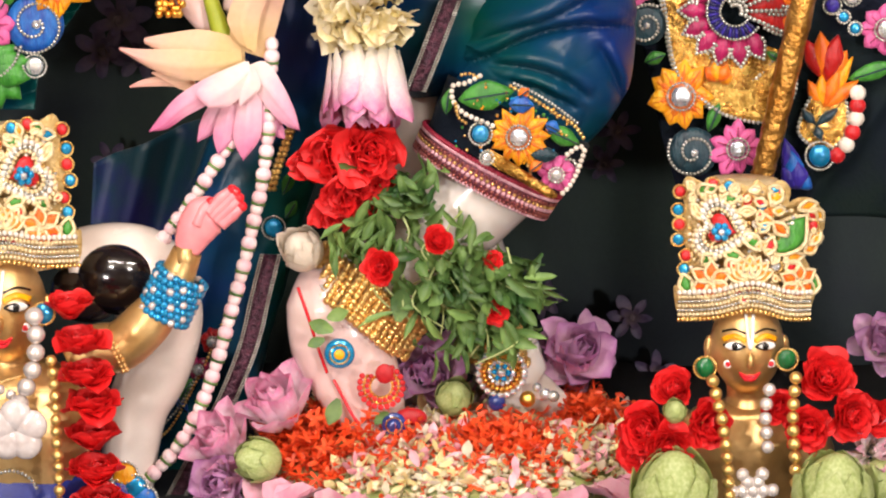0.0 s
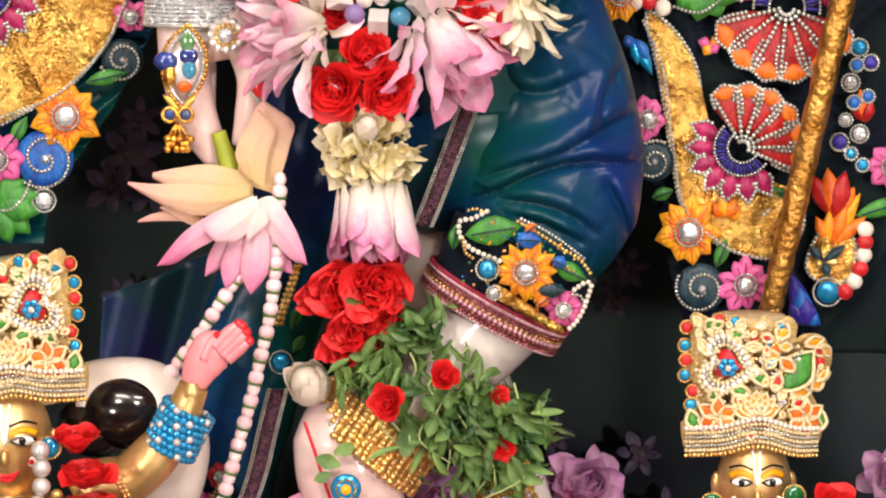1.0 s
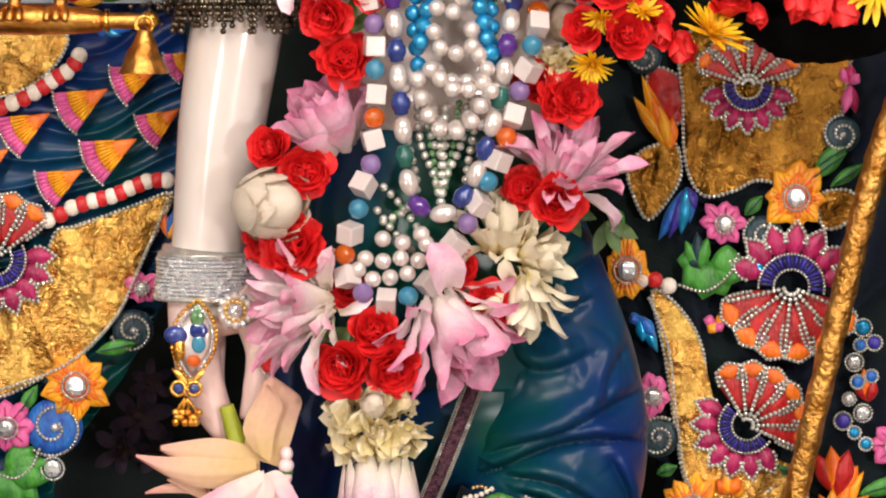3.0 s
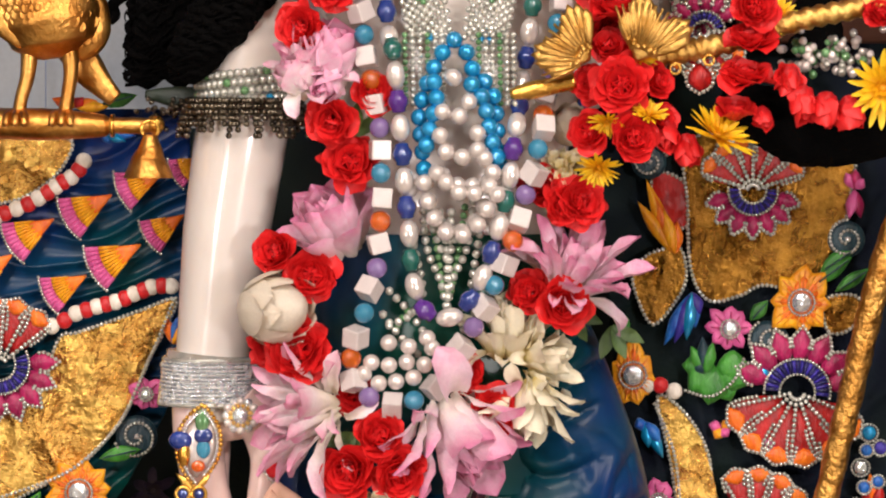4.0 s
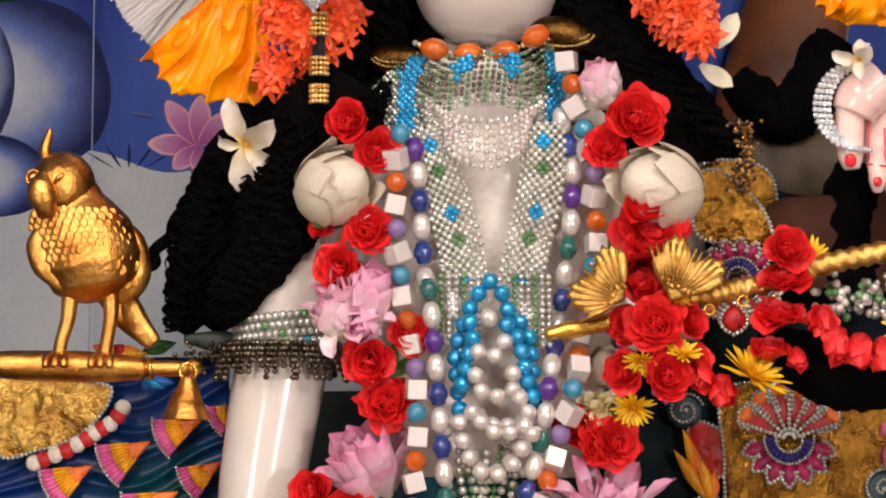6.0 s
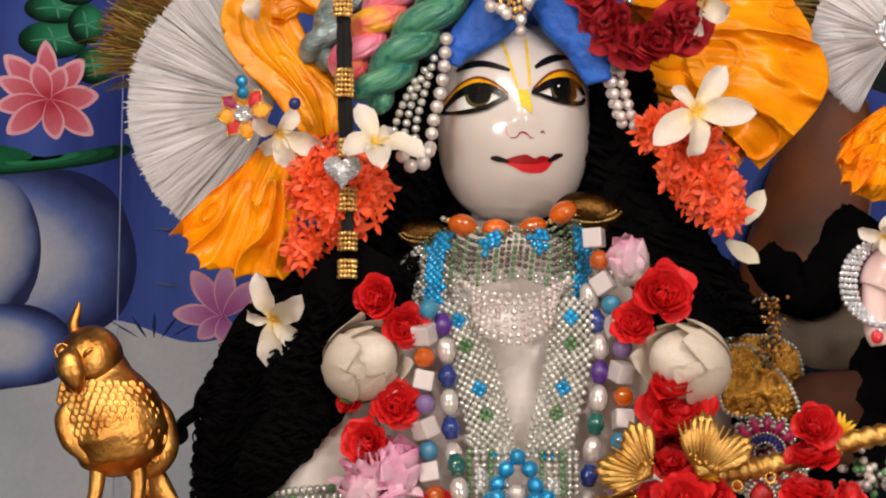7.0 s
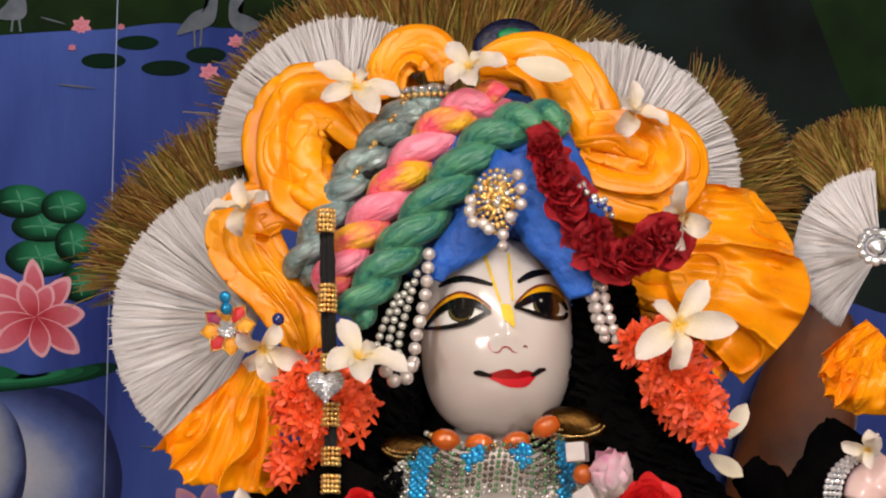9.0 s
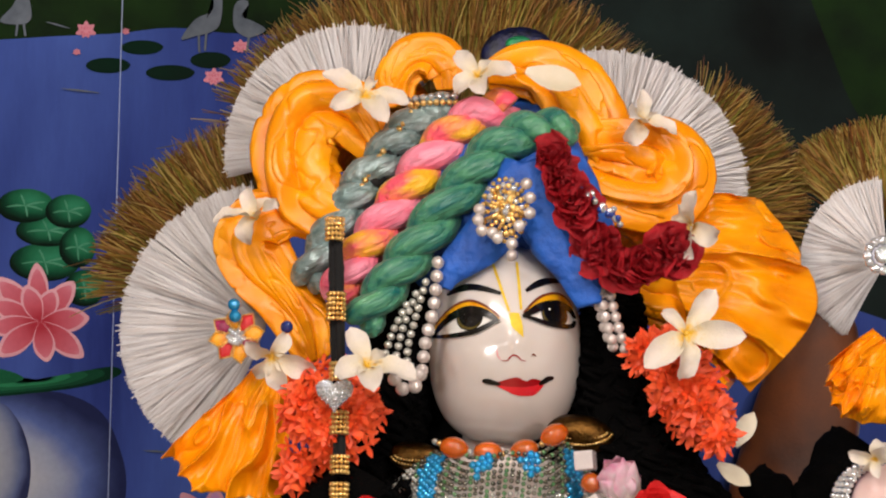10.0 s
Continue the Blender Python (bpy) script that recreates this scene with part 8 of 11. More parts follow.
for a, c, bulge, mt, depth in (
        ([(-0.117, -0.030, 1.446), (-0.113, -0.030, 1.474), (-0.105, -0.030, 1.497), (-0.095, -0.030, 1.511), (-0.086, -0.030, 1.507)], [(-0.085, -0.030, 1.434), (-0.077, -0.030, 1.459), (-0.072, -0.030, 1.477), (-0.069, -0.030, 1.493), (-0.086, -0.030, 1.507)], .012, peach_held, 0),
        ([(-0.108, -0.030, 1.450), (-0.117, -0.030, 1.469), (-0.107, -0.030, 1.492), (-0.097, -0.030, 1.506)], [(-0.094, -0.030, 1.441), (-0.090, -0.030, 1.469), (-0.084, -0.030, 1.489), (-0.097, -0.030, 1.506)], .010, peach_held, -.012),
        ([(-0.103, -0.030, 1.450), (-0.136, -0.030, 1.459), (-0.163, -0.030, 1.457), (-0.186, -0.030, 1.453)], [(-0.104, -0.030, 1.429), (-0.136, -0.030, 1.430), (-0.166, -0.030, 1.438), (-0.186, -0.030, 1.448)], .010, peach_held, 0),
        ([(-0.106, -0.030, 1.443), (-0.152, -0.030, 1.444), (-0.184, -0.030, 1.444), (-0.206, -0.030, 1.446)], [(-0.106, -0.030, 1.425), (-0.134, -0.030, 1.417), (-0.171, -0.030, 1.423), (-0.206, -0.030, 1.443)], .014, peach_held, -.004),
        ([(-0.146, -0.030, 1.424), (-0.174, -0.030, 1.420), (-0.189, -0.030, 1.417), (-0.200, -0.030, 1.412)], [(-0.146, -0.030, 1.409), (-0.167, -0.030, 1.411), (-0.184, -0.030, 1.411), (-0.200, -0.030, 1.410)], .004, peach_held, .010),
        ([(-0.153, -0.030, 1.427), (-0.167, -0.030, 1.425), (-0.181, -0.030, 1.424)], [(-0.146, -0.030, 1.404), (-0.162, -0.030, 1.411), (-0.181, -0.030, 1.422)], .004, peach_held, .006),
        ([(-0.102, -0.030, 1.435), (-0.133, -0.030, 1.422), (-0.159, -0.030, 1.406), (-0.175, -0.030, 1.388), (-0.183, -0.030, 1.377)], [(-0.106, -0.030, 1.420), (-0.131, -0.030, 1.401), (-0.153, -0.030, 1.389), (-0.168, -0.030, 1.379), (-0.183, -0.030, 1.377)], .012, pink_held, -.014),
        ([(-0.099, -0.030, 1.436), (-0.122, -0.030, 1.425), (-0.143, -0.030, 1.411), (-0.133, -0.030, 1.398)], [(-0.099, -0.030, 1.421), (-0.107, -0.030, 1.406), (-0.119, -0.030, 1.398), (-0.133, -0.030, 1.398)], .014, pink_held, -.024),
        ([(-0.101, -0.030, 1.432), (-0.125, -0.030, 1.408), (-0.141, -0.030, 1.385), (-0.145, -0.030, 1.365)], [(-0.097, -0.030, 1.420), (-0.111, -0.030, 1.399), (-0.128, -0.030, 1.375), (-0.145, -0.030, 1.365)], .010, pink_held, .004),
        ([(-0.109, -0.030, 1.420), (-0.124, -0.030, 1.394), (-0.131, -0.030, 1.373), (-0.127, -0.030, 1.356)], [(-0.097, -0.030, 1.420), (-0.107, -0.030, 1.394), (-0.113, -0.030, 1.370), (-0.127, -0.030, 1.356)], .010, pink_held, -.006),
        ([(-0.106, -0.030, 1.420), (-0.111, -0.030, 1.394), (-0.114, -0.030, 1.370), (-0.106, -0.030, 1.352)], [(-0.090, -0.030, 1.420), (-0.090, -0.030, 1.394), (-0.092, -0.030, 1.370), (-0.106, -0.030, 1.352)], .012, pink_held, -.012),
        ([(-0.099, -0.030, 1.427), (-0.098, -0.030, 1.399), (-0.095, -0.030, 1.375), (-0.087, -0.030, 1.358)], [(-0.087, -0.030, 1.427), (-0.079, -0.030, 1.398), (-0.078, -0.030, 1.375), (-0.087, -0.030, 1.358)], .010, pink_held, -.004),
        ([(-0.100, -0.030, 1.431), (-0.086, -0.030, 1.434), (-0.073, -0.030, 1.416), (-0.063, -0.030, 1.394), (-0.059, -0.030, 1.377)], [(-0.101, -0.030, 1.420), (-0.089, -0.030, 1.401), (-0.077, -0.030, 1.386), (-0.067, -0.030, 1.379), (-0.059, -0.030, 1.377)], .012, pink_held, -.014),
        ([(-0.101, -0.030, 1.433), (-0.109, -0.030, 1.415), (-0.107, -0.030, 1.398)], [(-0.096, -0.030, 1.433), (-0.090, -0.030, 1.414), (-0.107, -0.030, 1.398)], .010, pink_held, -.022),
        ([(-0.097, -0.030, 1.427), (-0.088, -0.030, 1.408), (-0.074, -0.030, 1.380), (-0.072, -0.030, 1.367)], [(-0.102, -0.030, 1.417), (-0.095, -0.030, 1.394), (-0.083, -0.030, 1.372), (-0.072, -0.030, 1.367)], .010, pink_held, .002)):
    broad_petal(a, c, bulge, mt, depth)


# ---- flower-strewn pedestal and what stands on it ----
PED = Vector((0.063, 0.000, 1.106))
ped = thing("petal_pedestal", "round pedestal heaped with loose orange and cream petals", "pedestal")
prof = [(0.172, 1.062), (0.176, 1.09), (0.172, PED.z - 0.03), (0.165, PED.z - 0.014), (0.14, PED.z - 0.004), (0.08, PED.z + 0.004), (0.0005, PED.z + 0.006)]
v = []
for r, z in prof:
    v += [(PED.x + r * math.cos(2 * math.pi * k / 64), 0.02 + r * 0.95 * math.sin(2 * math.pi * k / 64), z) for k in range(64)]
part("drum", Bag().add((v, lattice(64, len(prof), 0, True))), bud_green, ped)


def ped_z(x, y):
    d = math.hypot(x - PED.x, (y - 0.02) / 0.95)
    return float(np.interp(d, [0, 0.08, 0.14, 0.165, 0.172], [PED.z + 0.006, PED.z + 0.004, PED.z - 0.004, PED.z - 0.014, PED.z - 0.03]))


floret = Bag()
for k in range(4):
    floret.add(leafshape(1.0, 0.42, 0.2, 0.25, 0.6, 3, 4), Matrix.Rotation(k * math.pi / 2, 4, "Z"))
FLORET = (np.concatenate(floret.v), floret.f)
GRAIN = (ball(6, 5)[0] * np.array((1.0, 0.42, 0.42)), ball(6, 5)[1])
SLIVER = leafshape(1.0, 0.5, 0.3, 0.4, 0.5, 3, 4)


def tumbled(p, s, flatness=0.7):
    m = Matrix.Rotation(rnd.uniform(0, 6.28), 4, "Z") @ Matrix.Rotation(rnd.gauss(0, flatness), 4, "X") @ Matrix.Rotation(rnd.gauss(0, flatness), 4, "Y")
    return Matrix.Translation(p) @ m @ Matrix.Scale(s, 4)


OR_SPOTS = [(Vector((-0.051, -0.030, 1.113)), 0.060), (Vector((0.106, -0.060, 1.117)), 0.042), (Vector((0.185, 0.040, 1.123)), 0.046), (Vector((-0.063, -0.080, 1.100)), 0.046), (Vector((0.025, -0.060, 1.108)), 0.014), (Vector((0.164, 0.000, 1.118)), 0.016)]
orange_bag, cream_bag, white_bag = Bag(), Bag(), Bag()
for k in range(7200):
    a, d = rnd.uniform(0, 6.28), 0.172 * math.sqrt(rnd.random())
    x, y = PED.x + d * math.cos(a), 0.02 + 0.95 * d * math.sin(a)
    if y > 0.13:
        continue
    hot = min((Vector((x, y, 0)) - Vector((c.x, c.y, 0))).length / r for c, r in OR_SPOTS)
    hot += rnd.gauss(0, 0.22) - (0.9 if rnd.random() < 0.16 else 0)
    heap = 0.018 * max(0, 1 - hot) if hot < 1 else 0.0
    z = ped_z(x, y) + 0.003 + heap * rnd.random() + 0.006 * rnd.random()
    if hot < 1:
        orange_bag.add(FLORET if rnd.random() < 0.55 else SLIVER, tumbled((x, y, z), rnd.uniform(0.007, 0.0115), 0.6))
    elif rnd.random() < 0.3:
        cream_bag.add(GRAIN, tumbled((x, y, z), rnd.uniform(0.0055, 0.0095), 0.45))
    elif rnd.random() < 0.62:
        white_bag.add(SLIVER, tumbled((x, y, z + .003), rnd.uniform(0.011, 0.019), 0.6), rnd.choice((0, 0, 1, 2, 2)))
    elif rnd.random() < 0.75:
        orange_bag.add(SLIVER, tumbled((x, y, z), rnd.uniform(0.007, 0.010), 0.5))
part("orange_petals", orange_bag, ixora, ped, "loose orange-red ixora petals", kind="stuff")
part("cream_buds", cream_bag, jasmine, ped, "cream jasmine buds", kind="stuff")
part("white_petals", white_bag, [petal_white, material("pink_torn_petal", "eeb8c0", 0.55, col2="e89aa8", scale=60, by_piece=.15), material("straw_torn_petal", "ece0a8", 0.55, col2="dcc888", scale=60, by_piece=.2)], ped, "torn white petals", kind="stuff")
for k in range(22):
    a = radians(180 + 180 * (k + 0.5) / 22)
    p = Vector((PED.x + 0.172 * math.cos(a), 0.02 + 0.165 * math.sin(a), PED.z - 0.020))
    q = Vector((math.cos(a), math.sin(a), 0.25)).to_track_quat("X", "Z").to_matrix().to_4x4()
    part("rim_petal", Bag().add(leafshape(0.05, 0.042, 0.5, -0.5, 0.4, 7, 8, 0.04), Matrix.Translation(p) @ q @ Matrix.Rotation(rnd.uniform(-.5, .5), 4, "Z")), lotus_pink, ped)

offering = thing("offered_flowers", "mauve and pink lotuses laid round the marble feet", "flowers")
strew("pink_lotus", PINKOPEN, [((-0.078, -0.020, 1.128), 96 * P, -.5, 1.4), ((-0.122, -0.040, 1.105), 84 * P, -.7, .9), ((0.163, 0.090, 1.135), 92 * P, .2, 1.2)], offering)
strew("mauve_lotus", MAUVE, [((0.042, 0.030, 1.152), 76 * P, 0, .5), ((0.170, 0.080, 1.155), 84 * P, .3, .5), ((0.146, 0.100, 1.147), 60 * P, -.2, .4), ((-0.128, -0.060, 1.085), 62 * P, -.3, .2), ((0.059, 0.050, 1.159), 55 * P, .2, .6), ((0.455, 0.200, 1.136), 70 * P, 0, .5)], offering)
strew("bud", [BUD[3]], [((-0.086, -0.090, 1.110), 70 * P, -1.2, .3), ((0.063, 0.000, 1.134), 60 * P, .3, 1.0)], offering)
strew("white_flower", [BUD[0]], [((-0.055, -0.030, 1.268), 66 * P, -.5, .9)], offering)

# sprigs of basil tied round the ankle
sprig = thing("basil_sprigs", "bunches of green basil sprigs with red rosebuds on the ankle", "leaves")
bag = Bag()
for c, sx, sz, n, droop in (((0.021, -0.055, 1.324), 0.034, 0.026, 110, 0.2), ((-0.005, -0.055, 1.294), 0.032, 0.020, 80, -.2), ((0.070, -0.065, 1.268), 0.040, 0.020, 130, -.5), ((0.094, -0.060, 1.247), 0.040, 0.028, 170, -.9), ((0.080, -0.050, 1.214), 0.030, 0.024, 90, -1.2), ((0.118, -0.050, 1.239), 0.02, 0.022, 40, -1.2), ((0.040, -0.070, 1.232), 0.018, 0.014, 16, -1.0)):
    for k in range(int(n * .8)):
        p = Vector(c) + Vector((rnd.gauss(0, 0.5) * sx, rnd.uniform(-0.016, 0.014), rnd.gauss(0, 0.5) * sz))
        way = Vector((rnd.gauss(0, 0.8), -1, rnd.gauss(0.2, 0.6)))
        bag.add(leafshape(rnd.uniform(0.013, 0.034), rnd.uniform(0.005, 0.0115), 0.6, rnd.uniform(-1.3, .5), 0.85, 5, 6, 0.10), facing(p, way, rnd.uniform(0, 360) if rnd.random() < 0.3 else -80 + rnd.gauss(0, 45)))
part("leaves", bag, leaf_green, sprig, kind="stuff")
bag = Bag()
for k in range(26):
    p = Vector((0.056, -0.060, 1.275)) + Vector((rnd.gauss(0, 0.035), rnd.uniform(-0.01, 0.01), rnd.gauss(-0.01, 0.025)))
    bag.add(rings(smoothpath([p, p + Vector((rnd.gauss(0, .01), -.006, -.014)), p + Vector((rnd.gauss(0, .014), 0, -.034))], 4), [0.0011, 0.0007], 5))
part("stalks", bag, bud_green, sprig, kind="stuff")
strew("rosebud", ROSE, [((0.053, -0.085, 1.290), 34 * P, .2, .6), ((0.009, -0.085, 1.269), 38 * P, -.4, .3), ((0.097, -0.070, 1.271), 22 * P, .5, .3), ((0.101, -0.070, 1.229), 26 * P, .2, .2)], sprig)
bag = Bag()
for p, a, s in (((-0.039, -0.055, 1.221), 20, .020), ((-0.034, -0.057, 1.211), 160, .022), ((-0.041, -0.056, 1.204), 200, .016), ((-0.031, -0.047, 1.151), 250, .024), ((-0.001, -0.050, 1.130), 40, .016), ((0.020, -0.070, 1.221), 80, .03)):
    bag.add(leafshape(s, s * 0.6, 0.2, 0.3, 0.7), facing(p, (0, -1, .2), a))
part("loose_leaves", bag, leaf_green, sprig, kind="stuff")


# anklets and foot jewels
def bead_net(name, label, rows, r, mat, y_bulge, category="anklet"):
    ob = thing(name, label, category)
    for line in rows:
        p = spaced(smoothpath(line, 10), 1.7 * r)
        n = len(p)
        for k, q in enumerate(p):
            s = 2 * k / max(n - 1, 1) - 1
            share("bead", bead_mesh("gold", mat), Matrix.Translation(q + np.array((0, -y_bulge * (1 - s * s) + 0.002 * (k % 2) + rnd.uniform(-.0012, .0012), rnd.uniform(-.0012, .0012)))) @ Matrix.Scale(r, 4), ob)
    return ob


rows = []
a0, a1, mid = Vector((-0.050, -0.010, 1.261)), Vector((0.033, -0.010, 1.191)), Vector((-0.007, -0.010, 1.232))
off = Vector((-0.035, -0.010, 1.264)) - Vector((-0.049, -0.010, 1.243))
for k in range(9):
    d = off * (k / 8 - 0.5) * 1.35
    rows.append([a0 + d, mid + d * 1.05, a1 + d])
bead_net("gold_anklet", "wide anklet of gold beads round the marble ankle", rows, 0.0036, gold_bead, 0.042)
rows = []
for k in range(6):
    rows.append([Vector((0.081, 0.030, 1.184)) + Vector((0, 0, -0.004 * k)), Vector((0.105, 0.000, 1.195)) + Vector((0.004 * k, 0, -0.005 * k)), Vector((0.125, 0.030, 1.198)) + Vector((0, 0, -0.005 * k))])
bead_net("gold_anklet", "narrow anklet of gold beads on the rear foot", rows, 0.0028, gold_bead, 0.02)

brooch_mats = [gold, crystal, navy_bead, teal_bead, rose_red, lid_yellow, silver]


def round_brooch(p, r, core, rim, label, name="round_brooch"):
    bag = Bag()
    v, f = ball(24, 10)
    bag.add((v * np.array((1, 0.35, 1)), f), put(Matrix(), p, r), rim)
    bag.add((v * np.array((1, 0.5, 1)), f), put(Matrix(), Vector(p) + Vector((0, -r * 0.30, 0)), r * 0.36), core)
    beadline(bag, arc(p, r * 0.62, 0, 350, 24, p[1] - r * 0.28), r * 0.08, r * 0.17, 0)
    return whole(name, bag, brooch_mats, label, "brooch")


round_brooch((-0.029, -0.058, 1.192), 0.0128, 5, 3, "round blue foil brooch with a pale gold heart")
round_brooch((0.015, -0.050, 1.129), 0.0105, 2, 2, "faceted dark blue glass stone")
crescent = Bag()
for k, (rr, mt, bs) in enumerate(((0.018, 4, 0.0026), (0.0145, 0, 0.0016), (0.012, 4, 0.0022), (0.0095, 0, 0.0014))):
    beadline(crescent, arc((0.005, -0.055, 1.163), rr, 150 - 8 * k, 420 + 8 * k, 24), bs, bs * 2, mt)
crescent.add((ball(16, 10)[0] * np.array((1, 0.5, 1)), ball(16, 10)[1]), put(Matrix(), (0.008, -0.056, 1.174), (0.0078, 0.006, 0.0085)), 4)
whole("crescent_brooch", crescent, brooch_mats, "crescent brooch of red stones and gold beads", "brooch")
eye = thing("eye_brooch", "round crystal and gold brooch resting on the rear foot", "brooch")
part("disc", Bag().add((ball(20, 10)[0] * np.array((1, 0.35, 1)), ball(20, 10)[1]), put(Matrix(), (0.105, -0.035, 1.169), 0.019)), gold, eye)
for rr, mt, bs in ((0.0195, 1, 0.0028), (0.0145, 0, 0.002), (0.010, 1, 0.0022), (0.0055, 3, 0.0026)):
    b = Bag()
    beadline(b, arc((0.105, -0.043, 1.171), rr, 0, 350, 30), bs, bs * 2)
    part("bead_ring", b, brooch_mats[mt], eye, kind="stuff")
for p, r, mt in (((0.105, -0.047, 1.172), 0.004, 1), ((0.101, -0.040, 1.145), 0.008, 2), ((0.127, -0.035, 1.146), 0.007, 0), ((0.142, -0.030, 1.149), 0.005, 1), ((0.149, -0.030, 1.147), 0.005, 6), ((0.135, -0.030, 1.155), 0.004, 1)):
    part("stone", Bag().add(FINE, put(Matrix(), p, r)), brooch_mats[mt], eye)
red_stone = Bag().add((FINE[0] * np.array((1.4, .6, .8)), FINE[1]), put(Matrix(), (0.029, -0.045, 1.134), 0.010), 4)
whole("red_stone", red_stone, brooch_mats, "glossy red stone set on the toes", "stone")

# blossoms pinned to the curtain behind, the dimness there put into their colour
shaded_petal = radial("shaded_blossom", "6a5a58", "5c4c66", "3e3450")
SHADED_BLOOM = [bloom([(6, 1.0, 0.5, 12, 0.2, -0.2, 0.2, 0.1, 0.0), (5, 0.7, 0.4, 40, 0.3, 0.1, 0.2, 0.05, 0.02)], 130 + k, 0.15, 0.16, shaded_petal, "blossom") for k in range(2)]
pinned = thing("curtain_blossoms", "violet blossoms pinned to the dark curtain, darkened in colour for shade", "flowers")
strew("blossom", SHADED_BLOOM, [(p, r * P, 0, .1) for p, r in (((-0.255, 0.430, 1.413), 66), ((-0.272, 0.430, 1.382), 58), ((-0.235, 0.430, 1.380), 52), ((-0.242, 0.430, 1.447), 48), ((0.227, 0.430, 1.300), 44), ((0.214, 0.430, 1.267), 40), ((0.241, 0.430, 1.114), 46), ((0.155, 0.430, 1.132), 40), ((0.198, 0.430, 1.095), 44), ((0.266, 0.430, 1.057), 48), ((-0.267, 0.430, 1.275), 40), ((0.078, 0.430, 1.424), 30))], pinned)


# ---- small brass statues and the cow ----
def crown(m, label):
    """A beaded gold crown, its front sewn with stones; local x and z in the plane of the front, the brim's middle at the origin."""
    c = thing("coronet", label, "coronet", "beaded gold coronets")
    L = lambda x, z, y=0.0: (x * U, y - 0.018 + 0.9 * (x * U) ** 2 / 0.12, z * U)
    pale = material("pale_gold_braid", "f4e4bc", 0.45, 0.2, col2="dcc088", scale=260, bump=0.7, bscale=600, vary=0.15)
    field = material("gold_tissue", "e4c88c", 0.5, 0.3, col2="c8a460", scale=200, bump=0.8, bscale=500, vary=0.2)
    base = smoothpath([L(-112, 0), L(-57, 10), L(5, 24), L(67, 5), L(100, -2), L(122, 46), L(112, 80), L(98, 112), L(114, 124), L(136, 152), L(132, 182), L(114, 205), L(86, 210), L(70, 204), L(72, 228), L(56, 244), L(30, 236), L(14, 248), L(-2, 236), L(-32, 248), L(-46, 232), L(-74, 238), L(-102, 248), L(-112, 222), L(-106, 190), L(-113, 152), L(-102, 112), L(-112, 60), L(-124, 50)], 3, True)
    bag = Bag().add(plaque(base, 0.004, 0.004, 4))
    part("plate", bag, field, c)
    bowl = Bag().add(rings([(0, 0.045, -0.004), (0, 0.045, 0.05), (0, 0.045, 0.105)], [0.046, 0.042, 0.030], 32, 1.0, up=(0, 1, 0)))
    part("cap", bowl, pale, c)
    d, PALE = Bag(), len(EM)
    brim = [L(-116, 2, -.008), L(-57, 12, -.008), L(5, 27, -.008), L(67, 8, -.008), L(108, 2, -.008)]
    for k, (dz, r, mt) in enumerate(((-4, .0019, GBD), (5, .0016, PALE), (13, .0014, SIL), (21, .0016, PALE), (29, .0014, SIL), (37, .0016, PALE), (46, .0022, WHT))):
        line = smoothpath([(q[0], q[1] - 0.001 * k, q[2] + dz * U) for q in brim], 8)
        beadline(d, line, r, 2.1 * r, mt)
    def heart(cx, cz, s, turn):
        o = []
        for k in range(28):
            t = 2 * math.pi * k / 28
            hx, hz = 16 * math.sin(t) ** 3, 13 * math.cos(t) - 5 * math.cos(2 * t) - 2 * math.cos(3 * t) - math.cos(4 * t)
            hx, hz = hx * math.cos(turn) - hz * math.sin(turn), hx * math.sin(turn) + hz * math.cos(turn)
            o.append((cx + hx * s, cz + hz * s))
        return o
    for s, r, mt in ((3.8, .0022, PALE), (3.3, .0026, WHT), (2.8, .0022, SIL), (2.35, .0018, PALE)):
        q = [L(x, z, -.009) for x, z in heart(-48, 163, s * 0.92, 1.35)]
        beadline(d, q + q[:1], r, 2.05 * r, mt)
    d.add(plaque([L(x, z, -.004) for x, z in heart(-48, 163, 1.6, 1.35)], .002, .004), mat=BRD)
    for k in range(6):
        p = L(-48 + 11 * math.cos(k * 1.047), 160 + 11 * math.sin(k * 1.047), -.012)
        d.add(FINE, put(Matrix(), p, (.003, .002, .003)), TBD)
    d.add(FINE, put(Matrix(), L(-48, 160, -.014), .0028), CRY)
    for fx, fz, mt, n, r in ((-64, 72, ORA, 6, 36), (86, 66, ORA, 6, 36), (0, 76, YEL, 7, 44), (0, 74, VIO, 1, 26)):
        for k in range(n):
            a = 90 + 360 * k / n if n != 7 else 20 + 140 * k / 6
            tip = L(fx + r * math.cos(radians(a)), fz + r * math.sin(radians(a)), -.006)
            d.add(plaque(drop(L(fx, fz, -.006), tip, 20 * U), .002, .003), mat=mt)
            d.add(rings([Vector(q) for q in drop(L(fx, fz, -.0105), (tip[0], tip[1] - .0045, tip[2]), 22 * U)], [.0014], 6), mat=PALE)
        if n == 5:
            d.add(FINE, put(Matrix(), L(fx, fz, -.012), .0042), TBD)
